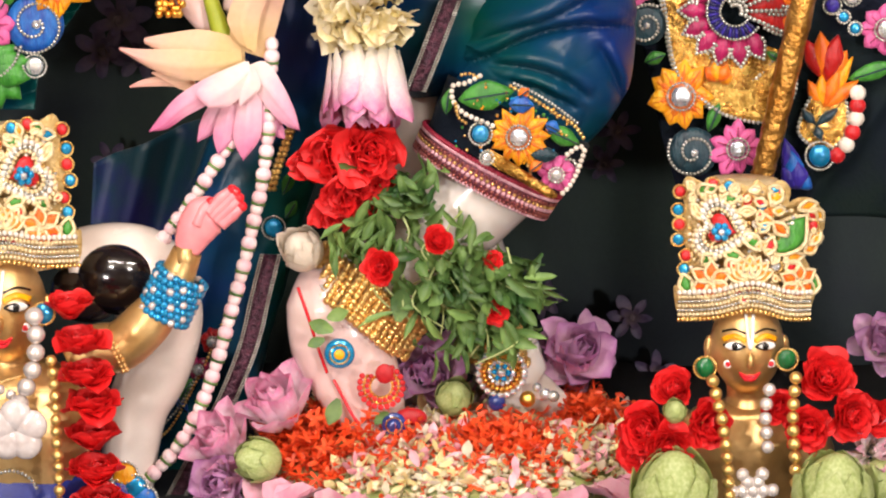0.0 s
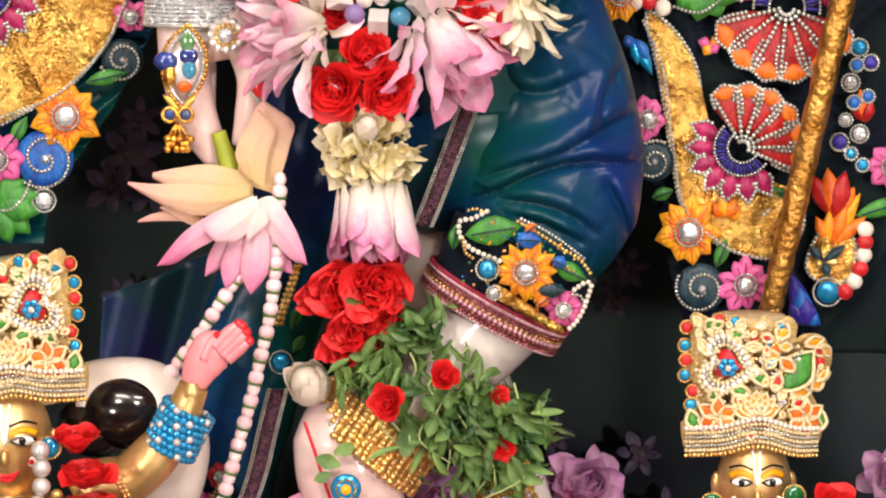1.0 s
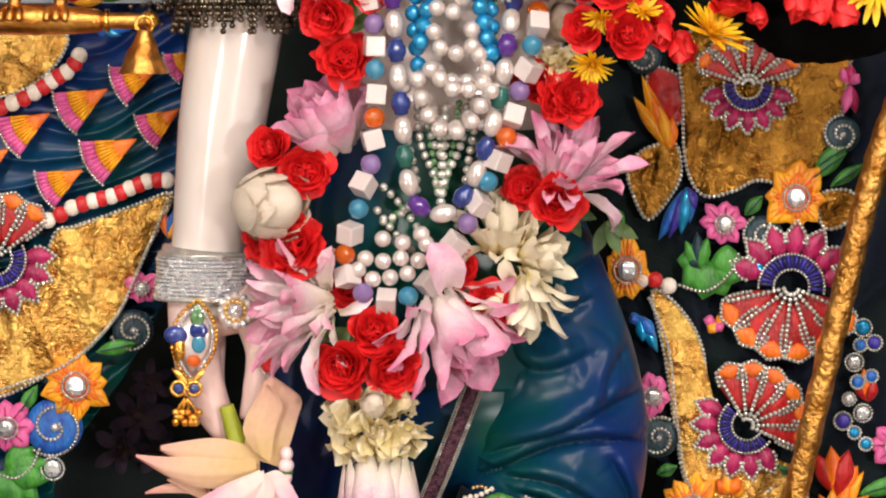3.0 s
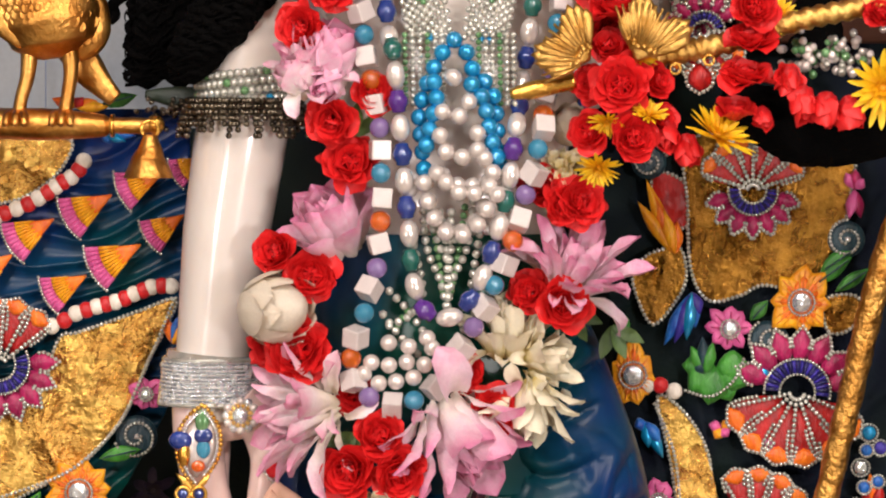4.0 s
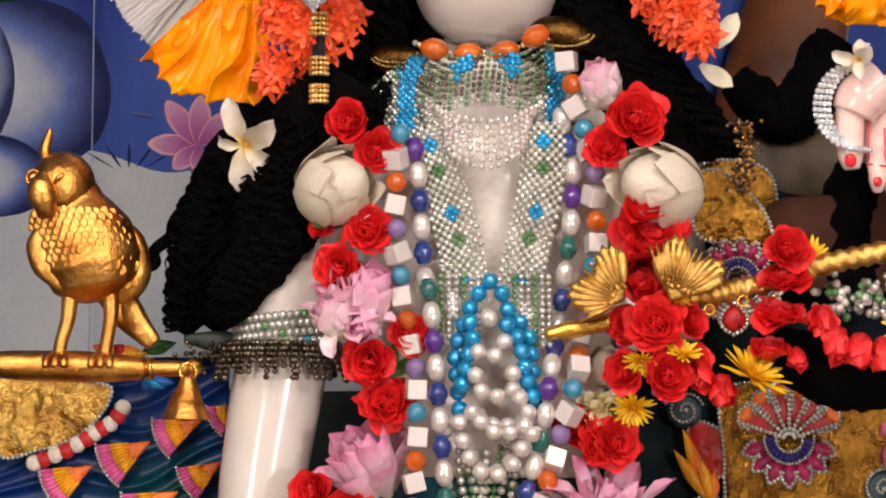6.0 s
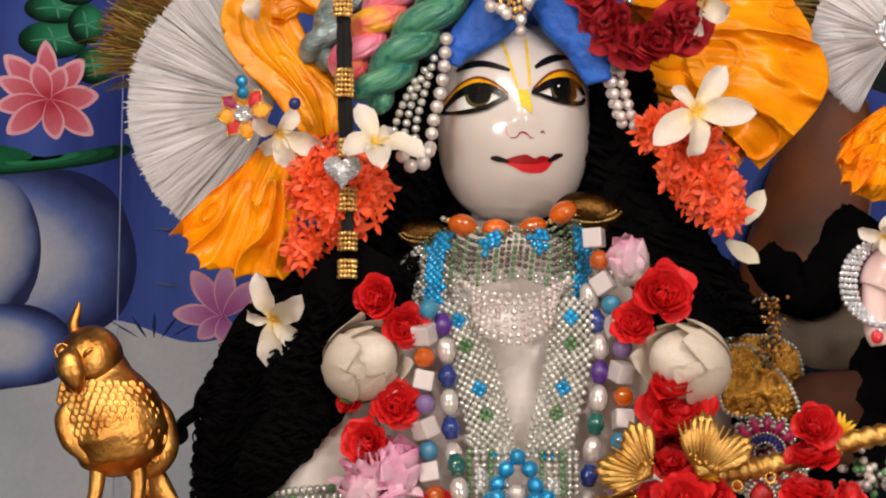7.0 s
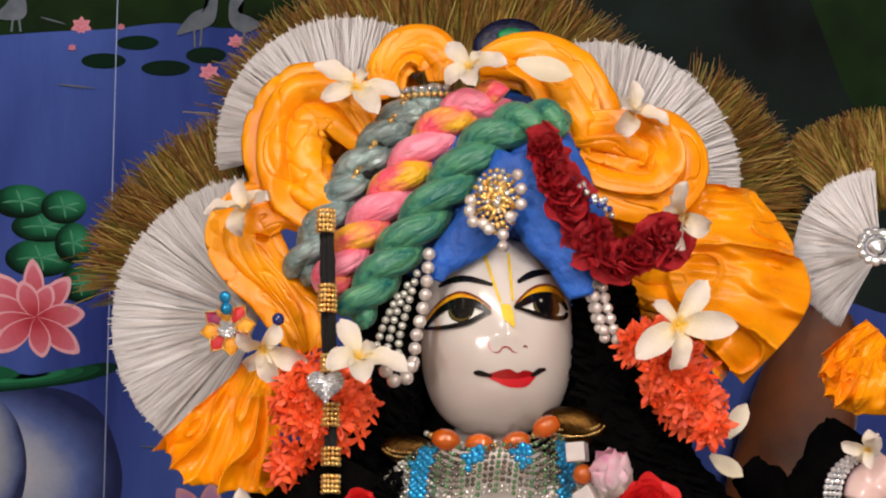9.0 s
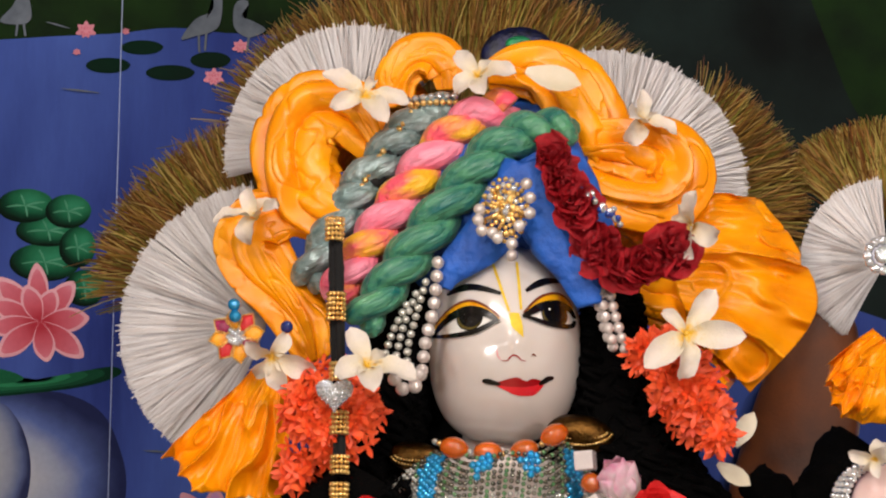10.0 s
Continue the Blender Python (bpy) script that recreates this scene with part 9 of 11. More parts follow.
    for a, b, w, mt in (((44, 118), (100, 182), 52, GRN), ((60, 110), (96, 112), 18, YEL), ((-30, 60), (-8, 52), 16, BRD), ((-40, 96), (-20, 110), 20, BRD), ((30, 118), (40, 150), 18, BRD), ((62, 92), (90, 100), 18, BRD), ((-96, 66), (-60, 40), 18, BRD), ((52, 44), (24, 60), 18, BRD), ((-80, 100), (-60, 120), 18, GRN), ((10, 178), (40, 178), 20, YEL), ((66, 150), (40, 176), 18, ORA), ((120, 128), (96, 118), 18, YEL), ((-20, 218), (-50, 215), 18, GRN), ((-96, 205), (-80, 178), 14, PALE), ((-20, 196), (10, 196), 14, PALE), ((-10, 115), (-45, 122), 18, GRN), ((20, 128), (-10, 160), 20, GRN), ((45, 62), (20, 50), 14, TBD), ((-100, 45), (-110, 80), 22, GRN), ((108, 40), (118, 75), 22, GRN), ((85, 195), (120, 200), 16, YEL), ((112, 190), (132, 168), 16, YEL), ((105, 130), (128, 150), 18, YEL), ((-86, 222), (-68, 240), 18, GRN), ((38, 206), (52, 236), 22, YEL)):
        d.add(plaque(drop(L(*a, -.005), L(*b, -.005), w * U), .003, .003), mat=mt)
        o = drop(L(*a, -.010), L(*b, -.010), w * U * 1.12)
        d.add(rings([Vector(q) for q in o + o[:1]], [.0017], 6), mat=PALE)
    for x, z, mt in ((-115, 222, BRD), (-118, 190, TBD), (-116, 165, BRD), (-118, 138, TBD), (-105, 112, BRD), (-108, 88, TBD), (-62, 240, BRD), (-35, 238, TBD), (-5, 215, BRD), (20, 205, TBD), (112, 160, BRD), (45, 98, CRY), (48, 226, BRD), (30, 190, ORA)):
        gem(d, L(x, z, -.006), .0044, mt, .002, False)
        beadline(d, arc(L(x, z, -.008), .0056, 0, 340, 10), .0010, .0021, GBD)
    for k in range(420):
        x, z = rnd.uniform(-100, 104), rnd.uniform(54, 228)
        if (x > 62 and z > 192) or (x > 88 and z < 130):
            continue
        d.add(BEAD, put(Matrix(), L(x, z, -.0065), rnd.uniform(.0011, .0019)), rnd.choice((GBD, WHT, PALE, PALE, CRY)))
    taken = [(-48, 160, 58), (-64, 72, 36), (86, 66, 36), (0, 92, 36), (72, 150, 36)]
    tries = 0
    while tries < 1500:
        tries += 1
        x, z, r = rnd.uniform(-118, 122), rnd.uniform(44, 236), rnd.uniform(9, 14) if tries < 900 else rnd.uniform(5, 8)
        if (x > 56 and z > 186) or (x > 84 and z < 132) or x < -98 or any((x - a) ** 2 + (z - e) ** 2 < (r + q) ** 2 for a, e, q in taken):
            continue
        taken.append((x, z, r))
        t = rnd.uniform(0, 6.28)
        a, e = (x - r * math.cos(t), z - r * math.sin(t)), (x + r * math.cos(t), z + r * math.sin(t))
        d.add(plaque(drop(L(*a, -.006), L(*e, -.006), r * 1.1 * U), .002, .003), mat=rnd.choice((BRD, YEL, YEL, GRN, TBD, WHT, PALE, PALE)))
        o = drop(L(*a, -.010), L(*e, -.010), r * 1.3 * U)
        d.add(rings([Vector(q) for q in o + o[:1]], [.0015], 5), mat=PALE)
    for x in range(-90, 100, 22):
        d.add(plaque([L(x + 9 * math.cos(a * 1.047), 52 + 9 * math.sin(a * 1.047) + 8 * (1 - abs(x) / 90), -.003) for a in range(6)], .001, .002, 1), mat=BRD)
    part("stones", d, EM + [pale], c, "beads and coloured stones on the crown", kind="stuff")
    c.matrix_basis = m
    return c


crown(Matrix.Translation((0.303, -0.100, 1.229)), "gold beaded coronet with coloured stones on the brass head")
crown(Matrix.Translation((-0.291, -0.100, 1.274)) @ Matrix.Rotation(radians(-5), 4, "Y") @ Matrix.Diagonal((-1, 1, 1.06, 1)), "gold beaded coronet on the brass head beside the cow")


def brass_head(bag, c, s, turn=0.0):
    """An oval head with painted features, in slots of the statue's mesh."""
    c = Vector(c)
    hv_, hf_ = ball(36, 26)
    taper = lambda z: 1.04 - 0.16 * max(0.0, -z) ** 1.5
    hv_ = np.array([(v[0] * taper(v[2]), v[1] * (1 - 0.06 * max(0.0, -v[2])), v[2]) for v in hv_])
    bag.add((hv_, hf_), put(Matrix.Rotation(radians(turn), 4, "Z"), c, (0.029 * s, 0.030 * s, 0.040 * s)))
    q = lambda x, z: c + Vector((x * s, -0.030 * s * math.sqrt(max(0.02, 1 - (x / (0.029 * taper(z / 0.040))) ** 2 - (z / 0.040) ** 2)) * (1 - 0.06 * max(0.0, -z / 0.040)) - 0.0006, z * s))
    bag.add(ball(10, 8), put(Matrix(), q(0, -0.006) + Vector((0, -.001, 0)), (0.0035 * s, 0.005 * s, 0.007 * s)))
    for sx in (-1, 1):
        x0 = 0.0125 * sx
        lid = [q(x0 + t * 0.0095, 0.0105 + 0.0028 * (1 - t * t)) + Vector((0, -.0004, 0)) for t in (-1, -.5, 0, .5, 1)]
        bag.add(rings(smoothpath(lid, 3), [0.0012 * s, 0.0028 * s, 0.0012 * s], 8), mat=3)
        bag.add(ball(12, 6), put(Matrix(), q(x0, 0.006), (0.0082 * s, 0.0022 * s, 0.0036 * s)), 1)
        bag.add(ball(12, 6), put(Matrix(), q(x0, 0.006) + Vector((0, -.0018, 0)), (0.0028 * s, 0.001 * s, 0.0029 * s)), 2)
        for dz, r, mt in ((0.0095, 0.0009, 3), (0.0030, 0.0006, 2), (0.0085, 0.0005, 2)):
            line = [q(x0 + t * 0.0085, 0.006 + (dz - 0.006) * (1 - t * t) + (0.0062 if dz > .009 else 0) * 0.5) + Vector((0, -.0012, 0)) for t in (-1, -.5, 0, .5, 1)]
            bag.add(rings(smoothpath(line, 3), [r * 1.4 * s], 6), mat=mt)
        brow = [q(x0 + t * 0.009, 0.016 + 0.003 * (1 - t * t)) + Vector((0, -.0006, 0)) for t in (-1, 0, 1)]
        bag.add(rings(smoothpath(brow, 4), [0.0009 * s], 6), mat=2)
        bag.add(ball(10, 6), put(Matrix(), c + Vector((0.030 * sx * s, 0.002, -0.002 * s)), (0.005 * s, 0.004 * s, 0.011 * s)))
        bag.add(ball(10, 6), put(Matrix(), q(0.0175 * sx, -0.010), (0.0036 * s, 0.0010 * s, 0.0036 * s)), 1)
        bag.add(ball(8, 5), put(Matrix(), q(0.0175 * sx, -0.010) + Vector((0, -.0006, 0)), (0.0024 * s, 0.0008 * s, 0.0024 * s)), 4)
    for dz, h in ((-0.0185, 0.0016), (-0.0215, 0.0022)):
        bag.add(rings(smoothpath([q(-0.0085, -0.0165), q(-0.004, dz - .0008), q(0, dz - .0012), q(0.004, dz - .0008), q(0.0085, -0.0165)], 4), [0.0006 * s, h * s, 0.0006 * s], 8), mat=4)
    bag.add(rings(smoothpath([q(-0.003, 0.03), q(-0.002, 0.015), q(0, 0.004), q(0.002, 0.015), q(0.003, 0.03)], 4), [0.0015 * s], 6), mat=1)


STAT = [brass, eye_white, ink_black, lid_yellow, lip_red, palm_pink, navy_cloth]
b = Bag()
brass_head(b, (0.304, -0.100, 1.205), 1.0)
b.add(rings(smoothpath([(0.305, -0.090, 1.180), (0.305, -0.090, 1.161), (0.305, -0.090, 1.151)]), [0.017, 0.016, 0.022], 20))
b.add(rings(smoothpath([(0.305, -0.090, 1.158), (0.305, -0.090, 1.149), (0.305, -0.090, 1.127), (0.306, -0.090, 1.089), (0.306, -0.090, 1.036), (0.307, -0.090, 0.967)]), [0.012, 0.045, 0.052, 0.045, 0.05, 0.06], 32, 0.6))
b.add(rings(smoothpath([(0.267, -0.090, 1.142), (0.254, -0.090, 1.113), (0.256, -0.090, 1.075), (0.268, -0.090, 1.041)]), [0.017, 0.018, 0.016, 0.012], 16))
b.add(rings(smoothpath([(0.343, -0.090, 1.141), (0.360, -0.090, 1.112), (0.359, -0.090, 1.074), (0.343, -0.090, 1.040)]), [0.017, 0.018, 0.016, 0.012], 16))
whole("brass_statue", b, STAT, "small polished brass statue with painted eyes, garlanded with roses", "statue")
b = Bag()
brass_head(b, (-0.299, -0.100, 1.243), 1.15)
b.add(rings(smoothpath([(-0.300, -0.090, 1.219), (-0.299, -0.090, 1.196), (-0.297, -0.090, 1.186)]), [0.018, 0.018, 0.03], 20))
b.add(rings(smoothpath([(-0.299, -0.090, 1.196), (-0.297, -0.090, 1.177), (-0.296, -0.090, 1.138), (-0.296, -0.090, 1.081), (-0.299, -0.090, 0.998)]), [0.02, 0.06, 0.065, 0.055, 0.06], 32, 0.6))
b.add(rings(smoothpath([(-0.246, -0.090, 1.195), (-0.225, -0.090, 1.205), (-0.206, -0.090, 1.208), (-0.184, -0.090, 1.227), (-0.166, -0.090, 1.251), (-0.155, -0.090, 1.274), (-0.150, -0.090, 1.286)]), [0.022, 0.021, 0.021, 0.020, 0.016, 0.0135, 0.012], 24))
for pts in ([(-0.221, -0.090, 1.223), (-0.214, -0.090, 1.214), (-0.208, -0.090, 1.202), (-0.203, -0.090, 1.191)], [(-0.218, -0.090, 1.224), (-0.211, -0.090, 1.215), (-0.205, -0.090, 1.203), (-0.200, -0.090, 1.192)]):
    beadline(b, [Vector(q) + Vector((0, -0.02, 0)) for q in smoothpath(pts, 4)], 0.0022, 0.0042)
b.add(rings([(-0.157, -0.090, 1.281), (-0.145, -0.090, 1.282)], [0.0135, 0.013], 20))
b.add(rings(smoothpath([(-0.150, -0.095, 1.287), (-0.143, -0.095, 1.303), (-0.134, -0.095, 1.315), (-0.124, -0.095, 1.321)]), [0.010, 0.016, 0.018, 0.012], 20, 0.5), mat=5)
for pts in ([(-0.129, -0.100, 1.315), (-0.117, -0.100, 1.327), (-0.109, -0.100, 1.336)], [(-0.126, -0.100, 1.312), (-0.114, -0.100, 1.323), (-0.106, -0.100, 1.331)], [(-0.122, -0.100, 1.309), (-0.111, -0.100, 1.318), (-0.104, -0.100, 1.324)], [(-0.132, -0.100, 1.319), (-0.121, -0.100, 1.331), (-0.112, -0.100, 1.338)], [(-0.141, -0.100, 1.309), (-0.135, -0.100, 1.322), (-0.129, -0.100, 1.328)]):
    b.add(rings(smoothpath(pts, 5), [0.0052, 0.005, 0.003], 12), mat=5)
    b.add(FINE, put(Matrix(), pts[-1], 0.0042), 4)
whole("brass_statue", b, STAT, "small brass statue with one arm raised and a pink painted palm", "statue")

cow_black = material("glossy_black_paint", "1a1214", 0.15, col2="0c0809", scale=20, bump=0.02, vary=0.1, coat=0.6)
cow_white = material("glossy_white_paint", "efe4da", 0.25, col2="e4d4c8", scale=20, bump=0.02, vary=0.03, coat=0.5)
b = Bag()
b.add(rings(smoothpath([(-0.252, -0.020, 1.261), (-0.219, -0.020, 1.261), (-0.193, -0.020, 1.251), (-0.180, -0.020, 1.217), (-0.186, -0.020, 1.173), (-0.201, -0.020, 1.139), (-0.209, -0.020, 1.100), (-0.213, -0.020, 1.051)]), [0.03, 0.036, 0.040, 0.036, 0.030, 0.026, 0.024, 0.02], 32))
b.add(ball(28, 18), put(Matrix.Rotation(radians(12), 4, "Y"), (-0.211, -0.045, 1.254), (0.036, 0.022, 0.030)), 1)
b.add(ball(20, 12), put(Matrix.Rotation(radians(20), 4, "Y"), (-0.241, -0.040, 1.241), (0.03, 0.02, 0.024)), 1)
whole("cow_statue", b, [cow_white, cow_black], "glossy white cow statue with a black patch, behind the brass statue", "statue")

wrist = thing("blue_bracelet", "bracelet of small turquoise and white beads on the brass wrist", "bracelet")
for k in range(7):
    c = Vector((-0.171, -0.090, 1.234)) * (1 - k / 6) + Vector((-0.155, -0.090, 1.265)) * (k / 6)
    ax = (Vector((-0.155, -0.090, 1.265)) - Vector((-0.171, -0.090, 1.234))).normalized()
    side = Vector((-ax.z, 0, ax.x))
    for i in range(22):
        a = 2 * math.pi * (i + 0.5 * (k % 2)) / 22
        kind = "pearl" if (i + 2 * k) % 5 == 0 else "teal"
        share("bead", bead_mesh(kind, KINDS[kind]), Matrix.Translation(c + side * 0.0205 * math.cos(a) + Vector((0, 0.0205 * math.sin(a), 0))) @ Matrix.Scale(0.0034, 4), wrist)

# roses, beads and earrings of the small statues
rg = thing("rose_garland", "garland of stacked red roses on the small brass statue", "garland", "rose garlands of the brass statues")
strew("rose", ROSE, [(p, r * P * 1.0, a, c) for p, r, a, c in [((-0.241, -0.140, 1.244), 55, -.1, 6.0), ((-0.234, -0.140, 1.215), 56, 0, 6.0), ((-0.230, -0.140, 1.188), 56, .1, 6.0), ((-0.225, -0.140, 1.165), 56, 0, 5.0), ((-0.225, -0.140, 1.136), 58, 0, 6.0), ((-0.224, -0.140, 1.108), 60, 0, 6.0), ((-0.221, -0.140, 1.082), 60, 0, 5.0)]], rg)
rg2 = thing("rose_garland", "red roses and pale lotus buds round the brass statue's shoulders", "garland", "rose garlands of the brass statues")
strew("rose", ROSE, [(p, r * P * 1.1, a, c) for p, r, a, c in [((0.243, -0.140, 1.177), 42, -.3, .7), ((0.222, -0.150, 1.148), 54, -.5, .1), ((0.267, -0.150, 1.153), 44, .5, .1), ((0.235, -0.160, 1.139), 46, .1, -.2), ((0.212, -0.150, 1.130), 36, -.4, 0), ((0.363, -0.140, 1.185), 52, .2, .6), ((0.381, -0.150, 1.159), 46, .4, .1), ((0.349, -0.150, 1.149), 42, -.3, 0), ((0.402, -0.140, 1.155), 40, .4, .2), ((0.327, -0.140, 1.163), 32, .1, .3)]], rg2)
strew("lotus_bud", [BUD[3]], [(p, r * P, a, c) for p, r, a, c in [((0.239, -0.170, 1.081), 128, 0, 2.5), ((0.365, -0.170, 1.080), 124, .2, 2.4), ((0.403, -0.140, 1.087), 80, .4, 2.0), ((0.241, -0.160, 1.162), 36, 0, 1.0)]], rg2)
strew("lotus", [LOTUS[0]], [((0.406, -0.130, 1.122), 70 * P, .3, .6)], rg2)
strings = thing("gold_bead_strings", "strings of gold beads and pearls on the brass statue", "necklace", "bead strings of the brass statues")
for pts, kind, r in (([(0.271, -0.165, 1.191), (0.278, -0.165, 1.161), (0.283, -0.165, 1.128), (0.285, -0.165, 1.086)], 0, .0052), ([(0.337, -0.165, 1.193), (0.335, -0.165, 1.160), (0.337, -0.165, 1.127), (0.339, -0.165, 1.085)], 0, .0052), ([(0.317, -0.155, 1.181), (0.314, -0.155, 1.162), (0.316, -0.155, 1.134)], 1, .0054)):
    string_beads(strings, pts, ["pearl" if kind else "gold"], 2.1 * r, {"pearl": r, "gold": r})
pendant = part("pearl_pendant", Bag().add(FINE, put(Matrix(), (0.304, -0.160, 1.099), 0.0055)), pearl, strings)
for k in range(1, 14):
    share("pearl", bead_mesh("pearl", pearl), Matrix.Translation(polar((0.304, -0.160, 1.099), 0.0085 if k < 7 else 0.016, math.degrees(k * 1.05))) @ Matrix.Scale(0.0055, 4), pendant)
strings2 = thing("gold_bead_strings", "gold beads and large pearls with a shell pendant", "necklace", "bead strings of the brass statues")
for pts, kind, r in (([(-0.254, -0.165, 1.213), (-0.252, -0.165, 1.185), (-0.252, -0.165, 1.152), (-0.251, -0.165, 1.120), (-0.251, -0.165, 1.087)], 0, .0046), ([(-0.267, -0.160, 1.248), (-0.266, -0.160, 1.230), (-0.268, -0.160, 1.211), (-0.274, -0.160, 1.193), (-0.281, -0.160, 1.177)], 1, .0075), ([(-0.298, -0.150, 1.186), (-0.289, -0.150, 1.182), (-0.280, -0.150, 1.186)], 1, .0045)):
    string_beads(strings2, pts, ["pearl" if kind else "gold"], 2.1 * r, {"pearl": r, "gold": r})
bag = Bag()
for a in range(5):
    bag.add(FINE, put(Matrix(), polar((-0.284, -0.165, 1.156), 0.013, 90 + 72 * a), (0.013, 0.006, 0.013)))
part("shell_pendant", bag, shell_cube, strings2)
for p, mt, lab in (((0.268, -0.125, 1.193), emerald, "green glass earring on the brass ear"), ((0.334, -0.125, 1.199), emerald, "green glass earring on the brass ear"), ((-0.262, -0.140, 1.246), teal_bead, "round blue glass earring on the brass ear")):
    bag = Bag().add(FINE, put(Matrix(), p, (0.0078, 0.005, 0.009)))
    beadline(bag, arc(p, 0.009, 0, 345, 16, p[1] - .001), 0.0012, 0.0025, 1)
    whole("earring", bag, [mt, gold_bead], lab, "earring", "earrings")
skirt_b = Bag().add(rings(smoothpath([(-0.296, -0.080, 1.117), (-0.297, -0.080, 1.093), (-0.301, -0.080, 1.039), (-0.306, -0.080, 0.971)]), [0.05, 0.07, 0.08, 0.09], 40, 0.7, ripple=folds(3, 3, .1, 2)))
whole("blue_skirt", skirt_b, material("blue_satin", "1c2f8c", 0.4, col2="14206a", scale=30, bump=0.3, bscale=200, sheen=.3), "royal blue satin skirt on the small brass statue", "garment")
jewels = thing("jewelled_hem", "jewelled hem of the blue skirt", "trim")
bag = Bag()
beadline(bag, arc((-0.294, -0.135, 1.093), 0.022, 20, 200, 20), .0016, .0034)
part("bead_row", bag, silver, jewels, kind="stuff")
for p, mt in (((-0.204, -0.110, 1.105), YEL), ((-0.196, -0.110, 1.094), TBD), ((-0.208, -0.110, 1.090), VIO), ((-0.189, -0.110, 1.085), BLU)):
    patch = part("enamel_patch", Bag().add(plaque(arc(p, 0.010, 0, 330, 10), .003, .004)), EM[mt], jewels)
    bag = Bag()
    beadline(bag, arc(p, .0115, 0, 340, 14, p[1] - .005), .0013, .0028)
    part("bead_row", bag, silver, patch, kind="stuff")


# ---- gilt staff, parrot on its perch, flute and the roses on it ----
sp = smoothpath([(0.461, 0.030, 1.813), (0.416, 0.035, 1.700), (0.377, 0.040, 1.534), (0.337, 0.050, 1.348), (0.328, 0.060, 1.308)], 24)
b = Bag().add(rings(sp, [0.0115, 0.011, 0.0105, 0.010, 0.009], 28, ripple=lambda s, q: 0.07 * math.sin(4 * q + 150 * s) + 0.05 * noise.noise(Vector((s * 60, math.cos(q) * 3, math.sin(q) * 3)))))
whole("gilt_staff", b, gold_worn, "slender gilt staff with twisted relief leaning on the cape", "staff")

parrot_gold = material("cast_gold", "e2ac5c", 0.36, 1.0, col2="b87834", scale=40, bump=0.4, bscale=260, vary=0.2)
b = Bag()
b.add(rings(smoothpath([(-0.313, 0.000, 1.972), (-0.308, 0.000, 1.955), (-0.301, 0.000, 1.939), (-0.291, 0.000, 1.915), (-0.283, 0.000, 1.891), (-0.280, 0.000, 1.872), (-0.278, 0.000, 1.860)], 8), [0.014, 0.026, 0.029, 0.042, 0.044, 0.036, 0.012], 36, 0.85))
b.add(ball(32, 22), put(Matrix.Rotation(radians(22), 4, "Y"), (-0.3091, -0.004, 1.9561), (0.028, 0.028, 0.030)))
b.add(rings(smoothpath([(-0.3190, -0.034, 1.9629), (-0.3211, -0.036, 1.9558), (-0.3209, -0.036, 1.9477), (-0.3182, -0.036, 1.9396), (-0.3161, -0.036, 1.9321), (-0.3159, -0.036, 1.9270)], 6), [0.004, 0.0105, 0.0125, 0.0110, 0.0070, 0.0015], 20, 0.9))
b.add(rings(smoothpath([(-0.3207, -0.030, 1.9412), (-0.3211, -0.030, 1.9356), (-0.3190, -0.030, 1.9306), (-0.3169, -0.030, 1.9281)], 6), [0.0035, 0.0065, 0.0058, 0.002], 14))
for k in (-1, 1):
    b.add(rings(smoothpath([(-0.3281, -0.030, 1.9554), (-0.3246, -0.034, 1.9606), (-0.3191, -0.034, 1.9636)], 5), [0.0012, 0.0022, 0.0010], 8), Matrix.Translation((0.0 if k < 0 else 0.0165, 0, 0.0012 if k < 0 else 0)))
b.add(rings(smoothpath([(-0.320, -0.004, 1.974), (-0.324, -0.004, 1.986), (-0.321, -0.004, 1.998), (-0.320, -0.004, 2.006)], 5), [0.005, 0.005, 0.0035, 0.001], 10))
for p in ((-0.3005, -0.027, 1.9594), (-0.3305, -0.022, 1.9618)):
    b.add(rings([Vector(p) + Vector((0.0058 * math.cos(q), 0, 0.0066 * math.sin(q))) for q in np.linspace(0, 6.283, 20)], [0.0013], 8, caps=False))
    b.add(ball(12, 8), put(Matrix(), p, (0.0042, 0.0030, 0.0048)))
b.add(rings(smoothpath([(-0.269, 0.000, 1.929), (-0.254, 0.000, 1.908), (-0.251, 0.000, 1.884), (-0.256, 0.000, 1.870), (-0.263, 0.000, 1.860)], 6), [0.008, 0.016, 0.018, 0.014, 0.004], 18, 0.6))
b.add(rings(smoothpath([(-0.270, 0.030, 1.872), (-0.255, 0.030, 1.850), (-0.243, 0.030, 1.836), (-0.233, 0.030, 1.826)], 5), [0.016, 0.014, 0.010, 0.007], 14, 0.5))
b.add(rings(smoothpath([(-0.319, -0.020, 1.920), (-0.326, -0.020, 1.906), (-0.320, -0.020, 1.887), (-0.304, -0.020, 1.870)], 5), [0.006, 0.010, 0.010, 0.004], 14, 0.6))
